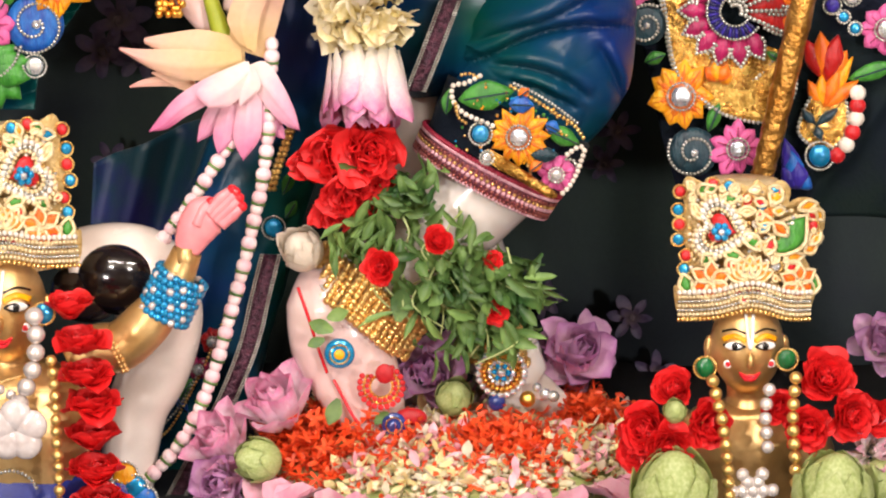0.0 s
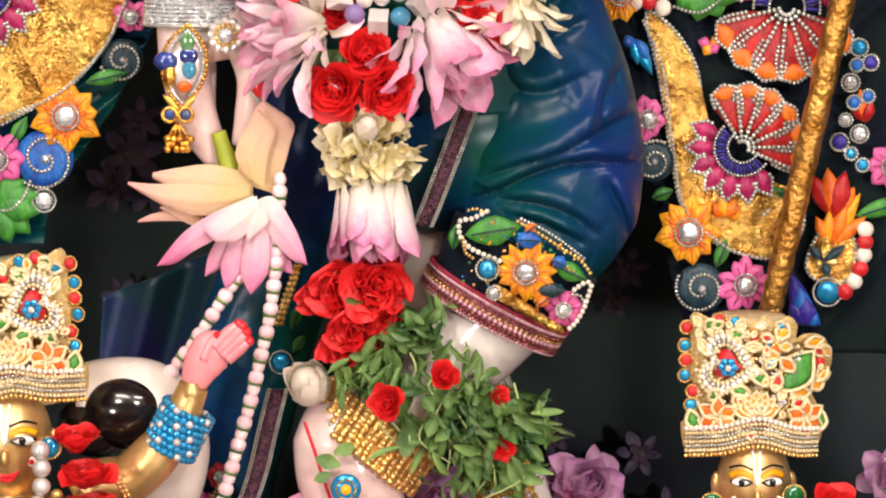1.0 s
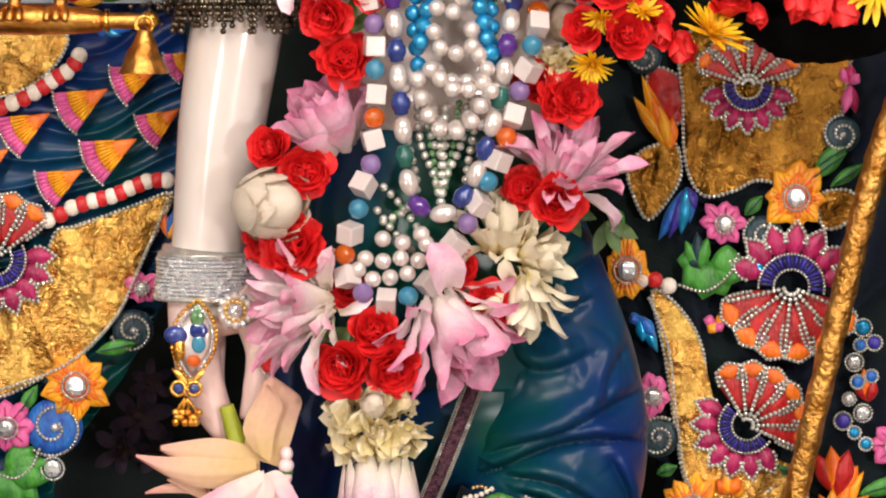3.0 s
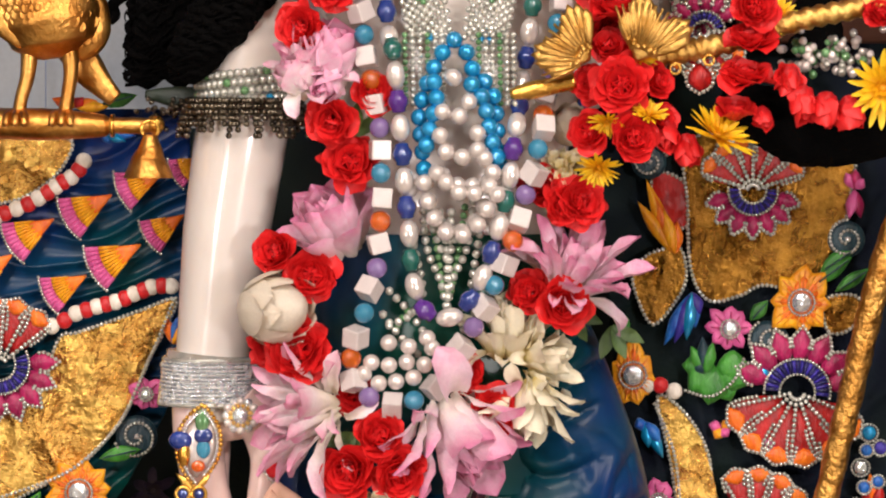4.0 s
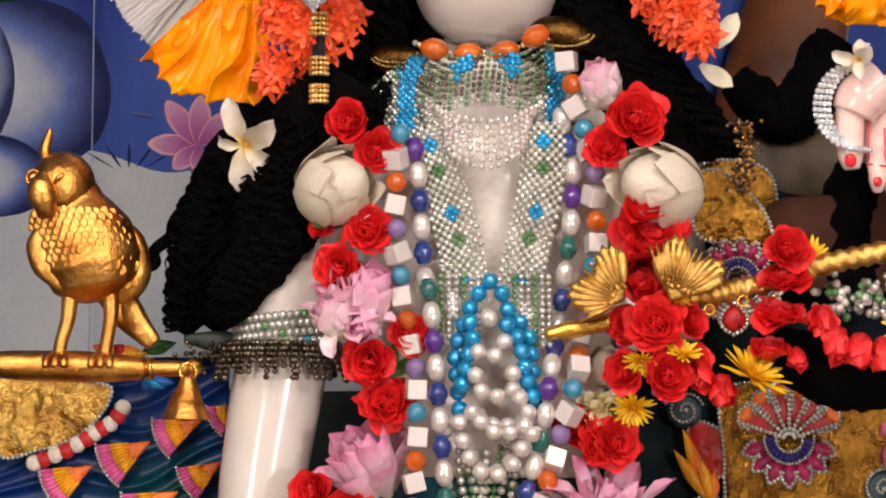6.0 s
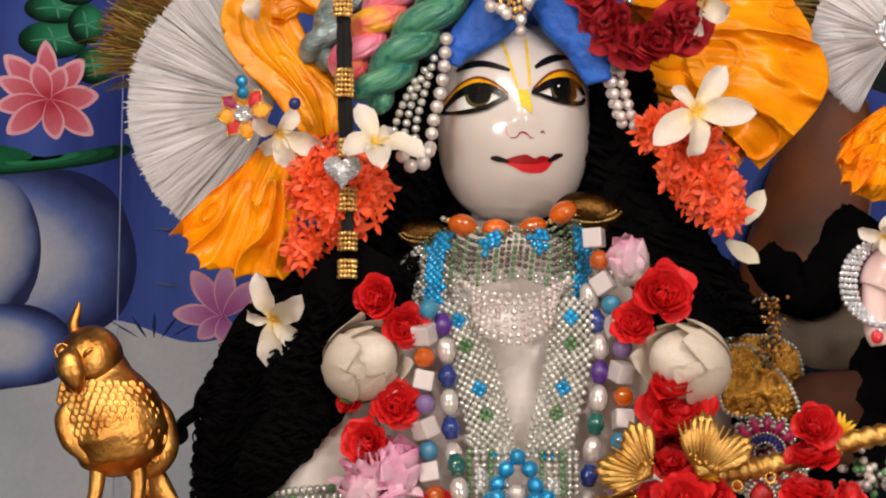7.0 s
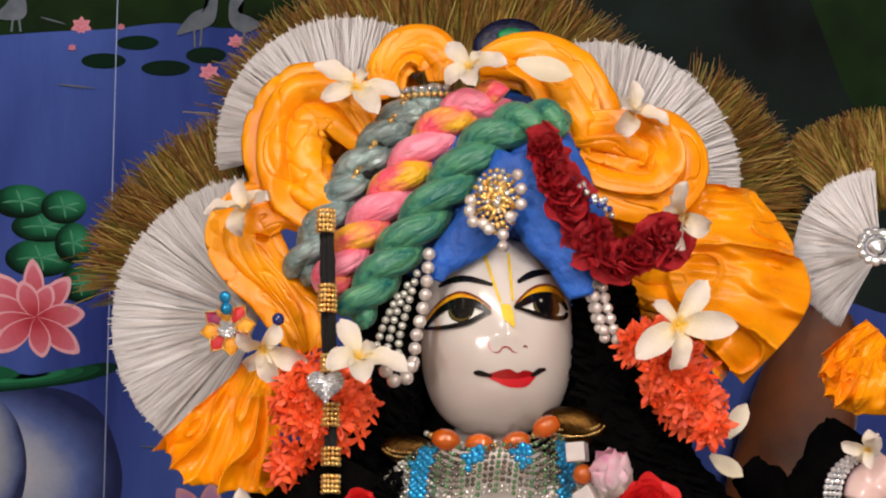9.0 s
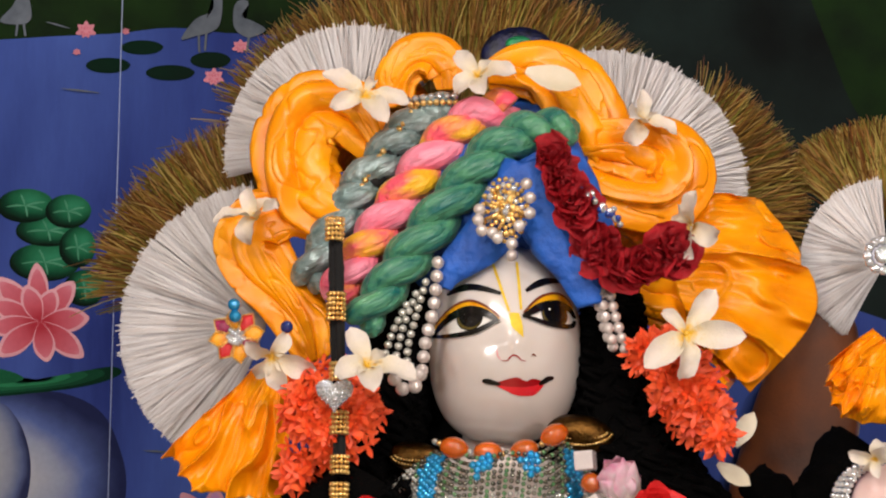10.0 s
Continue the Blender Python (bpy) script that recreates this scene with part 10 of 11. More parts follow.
for pts in ([(-0.300, -0.005, 1.869), (-0.302, -0.005, 1.845), (-0.307, -0.005, 1.827), (-0.310, -0.005, 1.810)], [(-0.267, -0.005, 1.870), (-0.266, -0.005, 1.848), (-0.269, -0.005, 1.827), (-0.272, -0.005, 1.810)]):
    b.add(rings(smoothpath(pts, 5), [0.008, 0.0062, 0.0056, 0.0056], 14))
    foot = Vector(pts[-1])
    for k in (-1, 0, 1):
        b.add(rings(smoothpath([foot + Vector((0.004 * k, -.002, .004)), foot + Vector((0.007 * k, -0.014, .001)), foot + Vector((0.008 * k, -0.019, -.006))], 4), [0.0045, 0.004, 0.0025], 10))
scale_tpl = (ball(10, 6)[0] * np.array((1, 0.22, 1.25)), ball(10, 6)[1])
cx, cz = Vector((-0.288, 0.000, 1.903)).x, Vector((-0.288, 0.000, 1.903)).z
for row in range(15):
    for k in range(13):
        dx, dz = (k - 6 + 0.5 * (row % 2) + rnd.uniform(-.1, .1)) * 0.0064, 0.030 - row * 0.0054 + rnd.uniform(-.0006, .0006)
        lean = -dz * 0.28
        q = 1 - (dx / 0.043) ** 2 - (dz / 0.062) ** 2
        if q > 0.06 and dz > -0.020 + 0.012 * rnd.random():
            b.add(scale_tpl, put(Matrix.Rotation(radians(10), 4, "Y"), (cx + dx + lean, -0.0355 * math.sqrt(q) - 0.0006, cz + dz), 0.0041 * rnd.uniform(.9, 1.1)))
for r, dz in ((.030, 0), (.0305, -.004)):
    nk = Vector((-0.297, 0.000, 1.933)) + Vector((0, 0, dz))
    b.add(rings([nk + Vector((r * math.cos(q), .85 * r * math.sin(q), .010 * math.cos(q))) for q in np.linspace(0, 6.283, 40)], [.0016], 8, caps=False))
for k in range(14):
    s = k / 13
    p = Vector((-0.263, -0.012, 1.926)).lerp(Vector((-0.252, -0.012, 1.874)), s)
    for j in (-1, 0, 1):
        b.add(scale_tpl, put(Matrix.Rotation(radians(-15), 4, "Y"), p + Vector((.0055 * j, .002 * abs(j), .002 * j)), .0040))
whole("parrot_statue", b, parrot_gold, "gold parrot figure with scaled breast on a perch", "figurine")
perch = thing("gold_perch", "horizontal gold perch with turned ends and a hanging bell", "perch")
b = Bag().add(rings(smoothpath([(-0.433, -0.005, 1.807), (-0.404, -0.005, 1.807), (-0.366, -0.005, 1.807), (-0.347, -0.005, 1.806), (-0.290, -0.005, 1.805), (-0.243, -0.005, 1.804), (-0.233, -0.005, 1.804), (-0.214, -0.005, 1.804), (-0.196, -0.005, 1.804)], 6), [0.006, 0.009, 0.010, 0.0125, 0.0135, 0.010, 0.0065, 0.007, 0.0055], 24))
part("rod", b, parrot_gold, perch)
part("collar", Bag().add(rings([(-0.233, -0.005, 1.804), (-0.230, -0.005, 1.804)], [0.0095, 0.0095], 20)).add(FINE, put(Matrix(), (-0.196, -0.005, 1.805), 0.008)), gold, perch)
bell = part("bell", Bag().add(rings(smoothpath([(-0.199, -0.020, 1.797), (-0.199, -0.020, 1.790), (-0.199, -0.020, 1.783), (-0.200, -0.020, 1.775), (-0.200, -0.020, 1.766), (-0.200, -0.020, 1.761)], 5), [0.005, 0.008, 0.011, 0.015, 0.019, 0.021], 28)), parrot_gold, perch, "small gold bell")
part("ring", Bag().add(rings(arc((-0.199, -0.020, 1.801), 0.007, 0, 360, 16), [0.0018], 8, caps=False)), gold, bell)

gold_pale = material("stamped_gold", "e6bc6c", 0.4, 1.0, col2="b8863c", scale=80, bump=0.5, bscale=420, vary=0.2)
flute = thing("gold_flute", "slanting gold flute with wing ornaments and twisted relief", "flute")
f1 = smoothpath([(0.097, -0.090, 1.830), (0.126, -0.090, 1.836), (0.149, -0.090, 1.841)], 6)
part("mouthpiece", Bag().add(rings(f1, [0.004, 0.0075, 0.0068, 0.0075], 20)), gold, flute)
f2 = smoothpath([(0.203, -0.085, 1.860), (0.235, -0.085, 1.865), (0.271, -0.085, 1.872), (0.325, -0.085, 1.889), (0.370, -0.085, 1.899), (0.424, -0.085, 1.911)], 16)
part("tube", Bag().add(rings(f2, [0.0105, 0.009, 0.0085, 0.0085, 0.0085], 24, ripple=lambda s, q: 0.14 * math.sin(2 * q + 130 * s))), gold_pale, flute)
for c, a0, a1, r in (((0.161, -0.112, 1.857), 92, 205, 104 * U), ((0.196, -0.112, 1.855), 22, 108, 120 * U)):
    b = Bag()
    b.add(plaque(sector(c, 0.001, r * 0.5, a0, a1), .003, .003))
    for j in range(10):
        b.add(BEAD, put(Matrix(), polar(c, r * (0.2 + 0.2 * rnd.random()), a0 + (a1 - a0) * rnd.random()) - Vector((0, .006, 0)), 0.0022))
    wing = part("wing", b, gold_pale, flute)
    n = 13
    for k in range(n):
        a = a0 + (a1 - a0) * (k + 0.5) / n
        q = Bag().add(plaque(drop(polar(c, r * 0.18, a), polar(c, r * (0.86 + 0.14 * math.sin(k * 0.9)), a), r * 0.2, False, 6, 0.75), .002, .003))
        q.add(rings([polar(c, r * 0.2, a + 5) - Vector((0, .006, 0)), polar(c, r * 0.85, a + 5) - Vector((0, .006, 0))], [0.0012], 5))
        part("feather", q, gold_pale, wing)
b = Bag()
for p in [(0.229, -0.090, 1.851), (0.256, -0.090, 1.858)]:
    b.add(rings(arc(p, 0.0042, 0, 360, 14), [0.0011], 6, caps=False))
part("ring", b, gold, flute)

spray = thing("rose_spray", "loose garland of red roses and yellow daisies hung on the flute", "garland")
strew("rose", ROSE, [(p, r * P * 0.92, a, c) for p, r, a, c in [
    ((0.177, -0.090, 1.926), 66, .1, 1.2), ((0.182, -0.095, 1.895), 62, 0, 1.6), ((0.176, -0.090, 1.867), 42, -.1, .8), ((0.185, -0.105, 1.837), 62, 0, .1), ((0.194, -0.105, 1.796), 58, .2, .1), ((0.162, -0.090, 1.800), 48, -.4, .2), ((0.217, -0.090, 1.809), 38, .5, .3),
    ((0.162, -0.090, 1.838), 40, -.4, .1), ((0.212, -0.090, 1.840), 44, .6, .3), ((0.290, -0.100, 1.898), 52, .1, .3), ((0.289, -0.100, 1.869), 56, 0, 2.2), ((0.284, -0.100, 1.840), 58, 0, 2.4), ((0.276, -0.095, 1.812), 48, .1, 2.4), ((0.317, -0.090, 1.842), 36, .5, .6), ((0.392, -0.090, 1.894), 42, .2, .6)]], spray)
strew("rosebud", REDBUD, [(p, r * P, a, c) for p, r, a, c in [((0.3207, -0.090, 1.8496), 50, -.3, -2.4), ((0.3294, -0.095, 1.8338), 58, .2, -2.4), ((0.3494, -0.090, 1.8286), 58, .1, -2.6), ((0.3684, -0.090, 1.8260), 56, .3, -2.4), ((0.2380, -0.090, 1.7948), 54, .3, -2.0), ((0.2229, -0.090, 1.8060), 48, -.3, -2.0), ((0.2975, -0.090, 1.8178), 40, .5, -1.6)]], spray)
strew("daisy", [DAISY], [((0.262, -0.105, 1.797), 60 * P, 1.0, 1.7), ((0.394, -0.100, 1.836), 58 * P, -.1, -.1), ((0.207, -0.110, 1.814), 30 * P, .3, 1.2), ((0.168, -0.100, 1.772), 36 * P, -.2, -.9), ((0.201, -0.100, 1.858), 28 * P, .4, -.9), ((0.174, -0.110, 1.809), 28 * P, -.3, -1.0), ((0.312, -0.080, 1.894), 34 * P, .3, .4)], spray)
b = Bag()
for k in range(90):
    p = Vector((0.355, -0.060, 1.864)) + Vector((rnd.gauss(0, .022), rnd.uniform(-.01, .01), rnd.gauss(0, .009)))
    b.add(BEAD, put(Matrix(), p, rnd.uniform(.0028, .0042)), rnd.choice((0, 0, 1, 2)))
part("bead_cluster", b, [pearl, mint_bead, silver], spray, kind="stuff")
b = Bag().add(plaque(drop((0.250, -0.080, 1.856), (0.250, -0.080, 1.833), 44 * U, False), .004, .003), mat=RED)
beadline(b, drop((0.249, -0.088, 1.857), (0.249, -0.088, 1.831), 48 * U, False), .0017, .0036, SIL)
part("tassel", b, EM, spray)
braid = Bag()
for k in range(3):
    braid.add(rings(smoothpath([Vector(q) + Vector((0, .01 * math.sin(k * 2), .006 * math.cos(k * 2.1))) for q in [(0.271, -0.030, 1.825), (0.304, -0.030, 1.812), (0.341, -0.030, 1.800), (0.378, -0.030, 1.800), (0.424, -0.030, 1.812)]], 8), [0.012, 0.02, 0.024, 0.022, 0.02], 20, ripple=lump(12, .2, k)))
whole("black_braid", braid, black_hair, "black wool braid lying behind the loose rose petals", "braid")

# bracelet and armlets on the straight arm
cuff = thing("crystal_bracelet", "wide silver bracelet paved with crystals on the marble wrist", "bracelet")
ax0, ax1 = Vector((-0.148, 0.010, 1.610)), Vector((-0.152, 0.010, 1.573))
axis = (ax1 - ax0).normalized()
tilt = Vector((-0.10, 0, 1)).normalized()
b = Bag().add(rings([ax0 + Vector((0, 0, 0.004)), ax0 * .5 + ax1 * .5, ax1 - Vector((0, 0, 0.002))], [0.040, 0.042, 0.041], 48, 0.85))
part("band", b, silver, cuff)
stones = Bag()
for k in range(11):
    c = ax0 + (ax1 - ax0) * ((k + 0.5) / 11)
    for i in range(50):
        a = math.pi + math.pi * (i + 0.5 * (k % 2)) / 50
        p = c + Vector((0.0425 * math.cos(a), 0.0365 * math.sin(a), 0))
        stones.add(BEAD, put(Matrix(), p, rnd.uniform(.0013, .0019) + (0.0014 if rnd.random() < .07 else 0)))
part("stones", stones, crystal, cuff, smooth=False, kind="stuff")
for z, r in ((ax0, .0018), (ax1, .0018)):
    part("rim", Bag().add(rings([z + Vector((0.043 * math.cos(a / 24 * 6.283), 0.0370 * math.sin(a / 24 * 6.283), 0)) for a in range(25)], [r], 8, caps=False)), silver, cuff)
armlet = thing("beaded_armlet", "armlet of silver beads with a dark fringe on the upper arm", "armlet")
c0 = Vector((-0.120, 0.010, 1.842))
b = Bag()
for k in range(4):
    for i in range(44):
        a = 2 * math.pi * (i + .5 * (k % 2)) / 44
        b.add(BEAD, put(Matrix(), c0 + Vector((0.0425 * math.cos(a), 0.040 * math.sin(a), 0.006 - 0.0075 * k + 0.004 * math.cos(a))), 0.0038), 0 if (i * 5 + k * 3) % 9 else rnd.choice((1, 2)))
part("beads", b, [silver, teal_bead, mint_bead], armlet, kind="stuff")
old_silver = material("tarnished_silver", "8a8070", 0.3, 1.0, col2="4a4034", scale=120, bump=0.3, vary=0.2, by_piece=.3)
b = Bag()
c1 = Vector((-0.123, 0.010, 1.817))
for i in range(90):
    a = 2 * math.pi * i / 90 + rnd.uniform(-.02, .02)
    p = c1 + Vector((0.0475 * math.cos(a), 0.0445 * math.sin(a), 0.008))
    n = rnd.randint(3, 7)
    for k in range(n):
        b.add(BEAD, put(Matrix(), p + Vector((0.0015 * k * math.cos(a) + rnd.uniform(-.001, .001), 0.0015 * k * math.sin(a), -0.0048 * k)), 0.0027))
part("fringe", b, old_silver, armlet, kind="stuff")
b = Bag().add(rings(smoothpath([(-0.207, 0.020, 1.830), (-0.183, 0.020, 1.828), (-0.164, 0.020, 1.824), (-0.149, 0.020, 1.818)], 6), [0.003, 0.009, 0.012, 0.006], 14, 0.5))
part("tie", b, material("dark_green_ribbon", "1a2a1c", 0.5, col2="10160f", scale=40, bump=.3), armlet)
b = Bag()
for k in range(70):
    b.add(BEAD, put(Matrix(), Vector((-0.173, 0.010, 1.816)) + Vector((rnd.gauss(0, .016), rnd.uniform(-.01, .01), rnd.gauss(0, .006))), .0022))
part("loose_beads", b, old_silver, armlet, kind="stuff")

# jewels on the back of the lowered palm
pj = thing("palm_ornament", "gold peacock ornament with enamel and crystals on the marble palm", "jewel")
b = Bag()
o = drop((-0.162, -0.030, 1.507), (-0.154, -0.032, 1.575), 78 * U, False, 9, 0.5)
beadline(b, o, .0020, .0040, 0)
beadline(b, drop((-0.161, -0.033, 1.511), (-0.154, -0.033, 1.570), 64 * U, False, 9, 0.5), .0015, .0030, 1)
b.add(plaque(drop((-0.160, -0.028, 1.514), (-0.155, -0.028, 1.568), 60 * U, False), .002, .002), mat=5)
for p, s, mt in (((-0.155, -0.032, 1.561), (.006, .003, .010), 4), ((-0.154, -0.032, 1.549), (.008, .003, .007), 2), ((-0.154, -0.032, 1.538), (.006, .003, .008), 3), ((-0.173, -0.032, 1.545), (.010, .005, .008), 2), ((-0.170, -0.032, 1.534), (.005, .004, .012), 0), ((-0.158, -0.034, 1.524), (.006, .003, .005), 6)):
    b.add(FINE, put(Matrix(), p, s), mt)
part("peacock", b, [gold, crystal, navy_bead, aqua_bead, mint_bead, pearl, amber_bead], pj)
b = Bag()
for k in range(12):
    b.add(FINE, put(Matrix(), polar((-0.123, -0.034, 1.566), .0122, 30 * k), .0036), 2 if k % 2 else 0)
    b.add(FINE, put(Matrix(), polar((-0.123, -0.036, 1.566), .0082, 30 * k + 15), .0018), 1)
b.add(FINE, put(Matrix(), (-0.123, -0.037, 1.566), (.0068, .004, .0068)), 0)
part("crystal_flower", b, [crystal, gold_bead, pearl], pj)
b = Bag()
for dx in (-14, 14):
    b.add(rings(arc(Vector((-0.164, -0.035, 1.501)) + Vector((dx * U, 0, 0)), .0058, 0, 360, 16), [.0016], 8, caps=False))
    b.add(FINE, put(Matrix(), Vector((-0.164, -0.035, 1.501)) + Vector((dx * U, 0, 0)), (.0042, .002, .0042)), 1)
b.add(plaque(drop((-0.176, -0.033, 1.518), (-0.162, -0.033, 1.504), 12 * U), .001, .002))
b.add(plaque(drop((-0.148, -0.033, 1.517), (-0.161, -0.033, 1.504), 12 * U), .001, .002))
for dx in (-20, -8, 6, 20):
    b.add(rings([(-0.164, -0.035, 1.495), Vector((-0.164, -0.035, 1.480)) + Vector((dx * U, 0, 0))], [.0013], 6))
    for j in range(3):
        b.add(FINE, put(Matrix(), Vector((-0.164, -0.035, 1.478)) + Vector((dx * U + rnd.uniform(-.003, .003), 0, -.004 * j + .003)), .0034))
part("pendant", b, [gold, navy_bead], pj)
ring = thing("ruby_ring", "gold ring with a pear-shaped ruby on the thumb", "ring")
part("stone", Bag().add((FINE[0] * np.array((1, .6, 1.3)), FINE[1]), put(Matrix(), (-0.097, -0.025, 1.522), .0066)), lip_red, ring)
b = Bag()
beadline(b, [Vector(q) - Vector((0, .003, 0)) for q in drop((-0.097, -0.025, 1.511), (-0.098, -0.025, 1.533), 30 * U, True)], .0017, .0034)
part("setting", b, [crystal], ring)


# ---- jewels and flowers on the turban ----
wrap = thing("blue_turban_band", "royal blue cloth band folded over the forehead", "turban")
for pts, rad in (([(0.066, -0.050, 2.305), (0.049, -0.050, 2.270), (0.026, -0.050, 2.241), (0.002, -0.050, 2.219), (-0.005, -0.050, 2.202)], [0.022, 0.024, 0.020, 0.014, 0.006]), ([(0.064, -0.050, 2.309), (0.076, -0.050, 2.275), (0.092, -0.050, 2.246), (0.109, -0.050, 2.217), (0.117, -0.050, 2.188)], [0.022, 0.026, 0.026, 0.020, 0.010]), ([(0.078, -0.030, 2.324), (0.102, -0.030, 2.275), (0.119, -0.030, 2.231), (0.124, -0.030, 2.192)], [0.03, 0.03, 0.024, 0.010])):
    part("fold", Bag().add(rings(smoothpath(pts, 10), rad, 28, 0.5, ripple=folds(4, 3, .1, 7))), blue_cloth, wrap)
jewel = thing("turban_jewel", "gold aigrette of crystals and pearls on the turban's front", "jewel")
b = Bag()
for ring_r, n_, r_ in ((.0235, 22, .0024), (.0185, 20, .0028), (.0135, 16, .0024), (.0085, 10, .0030), (.003, 4, .0030)):
    for k in range(n_):
        a = 2 * math.pi * k / n_ + ring_r * 90
        p = Vector((0.046, -0.076, 2.264)) + Vector((.78 * ring_r * math.cos(a), -.008 * (1 - ring_r / .024) + rnd.uniform(-.0015, .0015), 1.12 * ring_r * math.sin(a)))
        b.add(BEAD, put(Matrix(), p, r_ * rnd.uniform(.8, 1.25)), 1 if (k + int(ring_r * 1000)) % 3 == 0 else 0)
for k in range(7):
    a = 40 + 48 * k
    b.add(rings(smoothpath([polar((0.046, -0.078, 2.264), .004, a), polar((0.046, -0.083, 2.263), .010, a + 30), polar((0.046, -0.080, 2.263), .018, a + 20)], 4), [.0016, .0022, .0012], 7))
part("setting", b, [gold_bead, crystal], jewel, kind="stuff")
for p in [(0.064, -0.083, 2.285), (0.067, -0.083, 2.273), (0.067, -0.083, 2.260), (0.024, -0.083, 2.254), (0.027, -0.083, 2.245), (0.036, -0.083, 2.243), (0.058, -0.083, 2.249), (0.025, -0.083, 2.263), (0.052, -0.083, 2.224), (0.052, -0.083, 2.234), (0.040, -0.083, 2.239)]:
    part("pearl", Bag().add(FINE, put(Matrix(), p, .0052)), pearl, jewel)
redrope = thing("dried_rose_string", "string of dried dark red roses pinned on the turban", "garland")
strew("dried_rose", DRY, [(p, r * P * 0.98, a, c) for p, r, a, c in [((0.085, -0.060, 2.310), 46, 0, .4), ((0.094, -0.065, 2.289), 50, .2, .2), ((0.104, -0.065, 2.270), 48, .2, -.1), ((0.111, -0.060, 2.254), 44, 0, .3), ((0.125, -0.060, 2.232), 56, -.1, -.1), ((0.144, -0.055, 2.221), 50, .3, -.3), ((0.163, -0.060, 2.220), 52, .1, .1), ((0.185, -0.055, 2.232), 58, .4, .1)]], redrope)
b = Bag()
for p in [(0.116, -0.070, 2.276), (0.125, -0.070, 2.269), (0.134, -0.070, 2.263), (0.139, -0.070, 2.256)]:
    for k in range(5):
        b.add(BEAD, put(Matrix(), Vector(p) + Vector((rnd.uniform(-.004, .004), rnd.uniform(-.004, .002), rnd.uniform(-.004, .004))), .003), k % 3)
part("bead_trim", b, [navy_bead, crystal, silver], redrope)

pearls = thing("pearl_tassels", "strings of pearls hanging from the turban beside the face", "tassel")
for k, pts in enumerate(([(-0.010, -0.060, 2.222), (-0.013, -0.060, 2.186), (-0.020, -0.060, 2.153), (-0.024, -0.060, 2.126), (-0.038, -0.060, 2.115)], [(-0.020, -0.058, 2.206), (-0.028, -0.058, 2.177), (-0.034, -0.058, 2.153), (-0.035, -0.058, 2.139)], [(-0.028, -0.056, 2.196), (-0.038, -0.056, 2.170), (-0.044, -0.056, 2.144)], [(-0.036, -0.054, 2.187), (-0.047, -0.054, 2.165), (-0.053, -0.054, 2.146)])):
    r = .0056 if k == 0 else .0034
    string_beads(pearls, pts, ["pearl" if k == 0 else "silver"], 2.15 * r, {"pearl": r, "silver": r})
string_beads(pearls, [(-0.024, -0.062, 2.127), (-0.026, -0.062, 2.119), (-0.034, -0.062, 2.114), (-0.042, -0.062, 2.117), (-0.045, -0.062, 2.123)], ["pearl"], .012, {"pearl": .006})
for pts in ([(0.122, -0.040, 2.207), (0.126, -0.040, 2.188), (0.131, -0.040, 2.168), (0.137, -0.040, 2.155)], [(0.133, -0.040, 2.207), (0.137, -0.040, 2.188), (0.143, -0.040, 2.166), (0.147, -0.040, 2.153)], [(0.127, -0.045, 2.199), (0.130, -0.045, 2.180), (0.136, -0.045, 2.160)]):
    string_beads(pearls, pts, ["pearl"], .0098, {"pearl": .0049})
b = Bag()
for k in range(26):
    b.add(leafshape(.016, .004, .3, .2, .9, 3, 3), facing(Vector((0.126, -0.050, 2.210)) + Vector((rnd.uniform(-.008, .008), 0, 0)), (rnd.uniform(-.5, .5), -1, .1), -90 + rnd.uniform(-35, 35)))
part("cap", b, silver, pearls)

tassel = thing("black_gold_tassel", "long black velvet tassel with gold bead bands and a crystal heart", "tassel")
velvet = material("black_velvet", "0d0b0c", 0.9, col2="050505", scale=80, bump=.5, bscale=300, sheen=.1)
for pts in ([(-0.0988, -0.050, 2.2587), (-0.0983, -0.050, 2.2238), (-0.0968, -0.050, 2.1804), (-0.0953, -0.050, 2.1421), (-0.0937, -0.050, 2.0945), (-0.0927, -0.050, 2.0520)], [(-0.0948, -0.053, 2.2571), (-0.0934, -0.053, 2.2232), (-0.0923, -0.053, 2.1799), (-0.0909, -0.053, 2.1416), (-0.0898, -0.053, 2.0941), (-0.0892, -0.053, 2.0526)]):
    part("rope", Bag().add(rings(smoothpath(pts, 8), [.0034, .0042, .0042, .004, .0036], 14, ripple=lump(40, .2, 2))), velvet, tassel)
for c, rows_ in (((-0.097, -0.055, 2.253), 5), ((-0.095, -0.055, 2.187), 6), ((-0.092, -0.055, 2.132), 4), ((-0.091, -0.055, 2.089), 5), ((-0.090, -0.055, 2.054), 4), ((-0.090, -0.055, 2.031), 4)):
    b = Bag()
    for k in range(rows_):
        for i in range(6):
            a = math.pi + math.pi * (i + .5) / 6
            b.add(BEAD, put(Matrix(), Vector(c) + Vector((.0068 * math.cos(a), .007 * math.sin(a), .0042 * (k - rows_ / 2))), .0021))
    part("gold_band", b, gold_bead, tassel, kind="stuff")
hb = Bag()
hc = Vector((-0.094, -0.072, 2.109))
o = []
for k in range(30):
    t = 2 * math.pi * k / 30
    o.append(hc + Vector((16 * math.sin(t) ** 3 * .00098, 0, (13 * math.cos(t) - 5 * math.cos(2 * t) - 2 * math.cos(3 * t) - math.cos(4 * t)) * .00098)))
hb.add(plaque(o, .005, .004, 4))
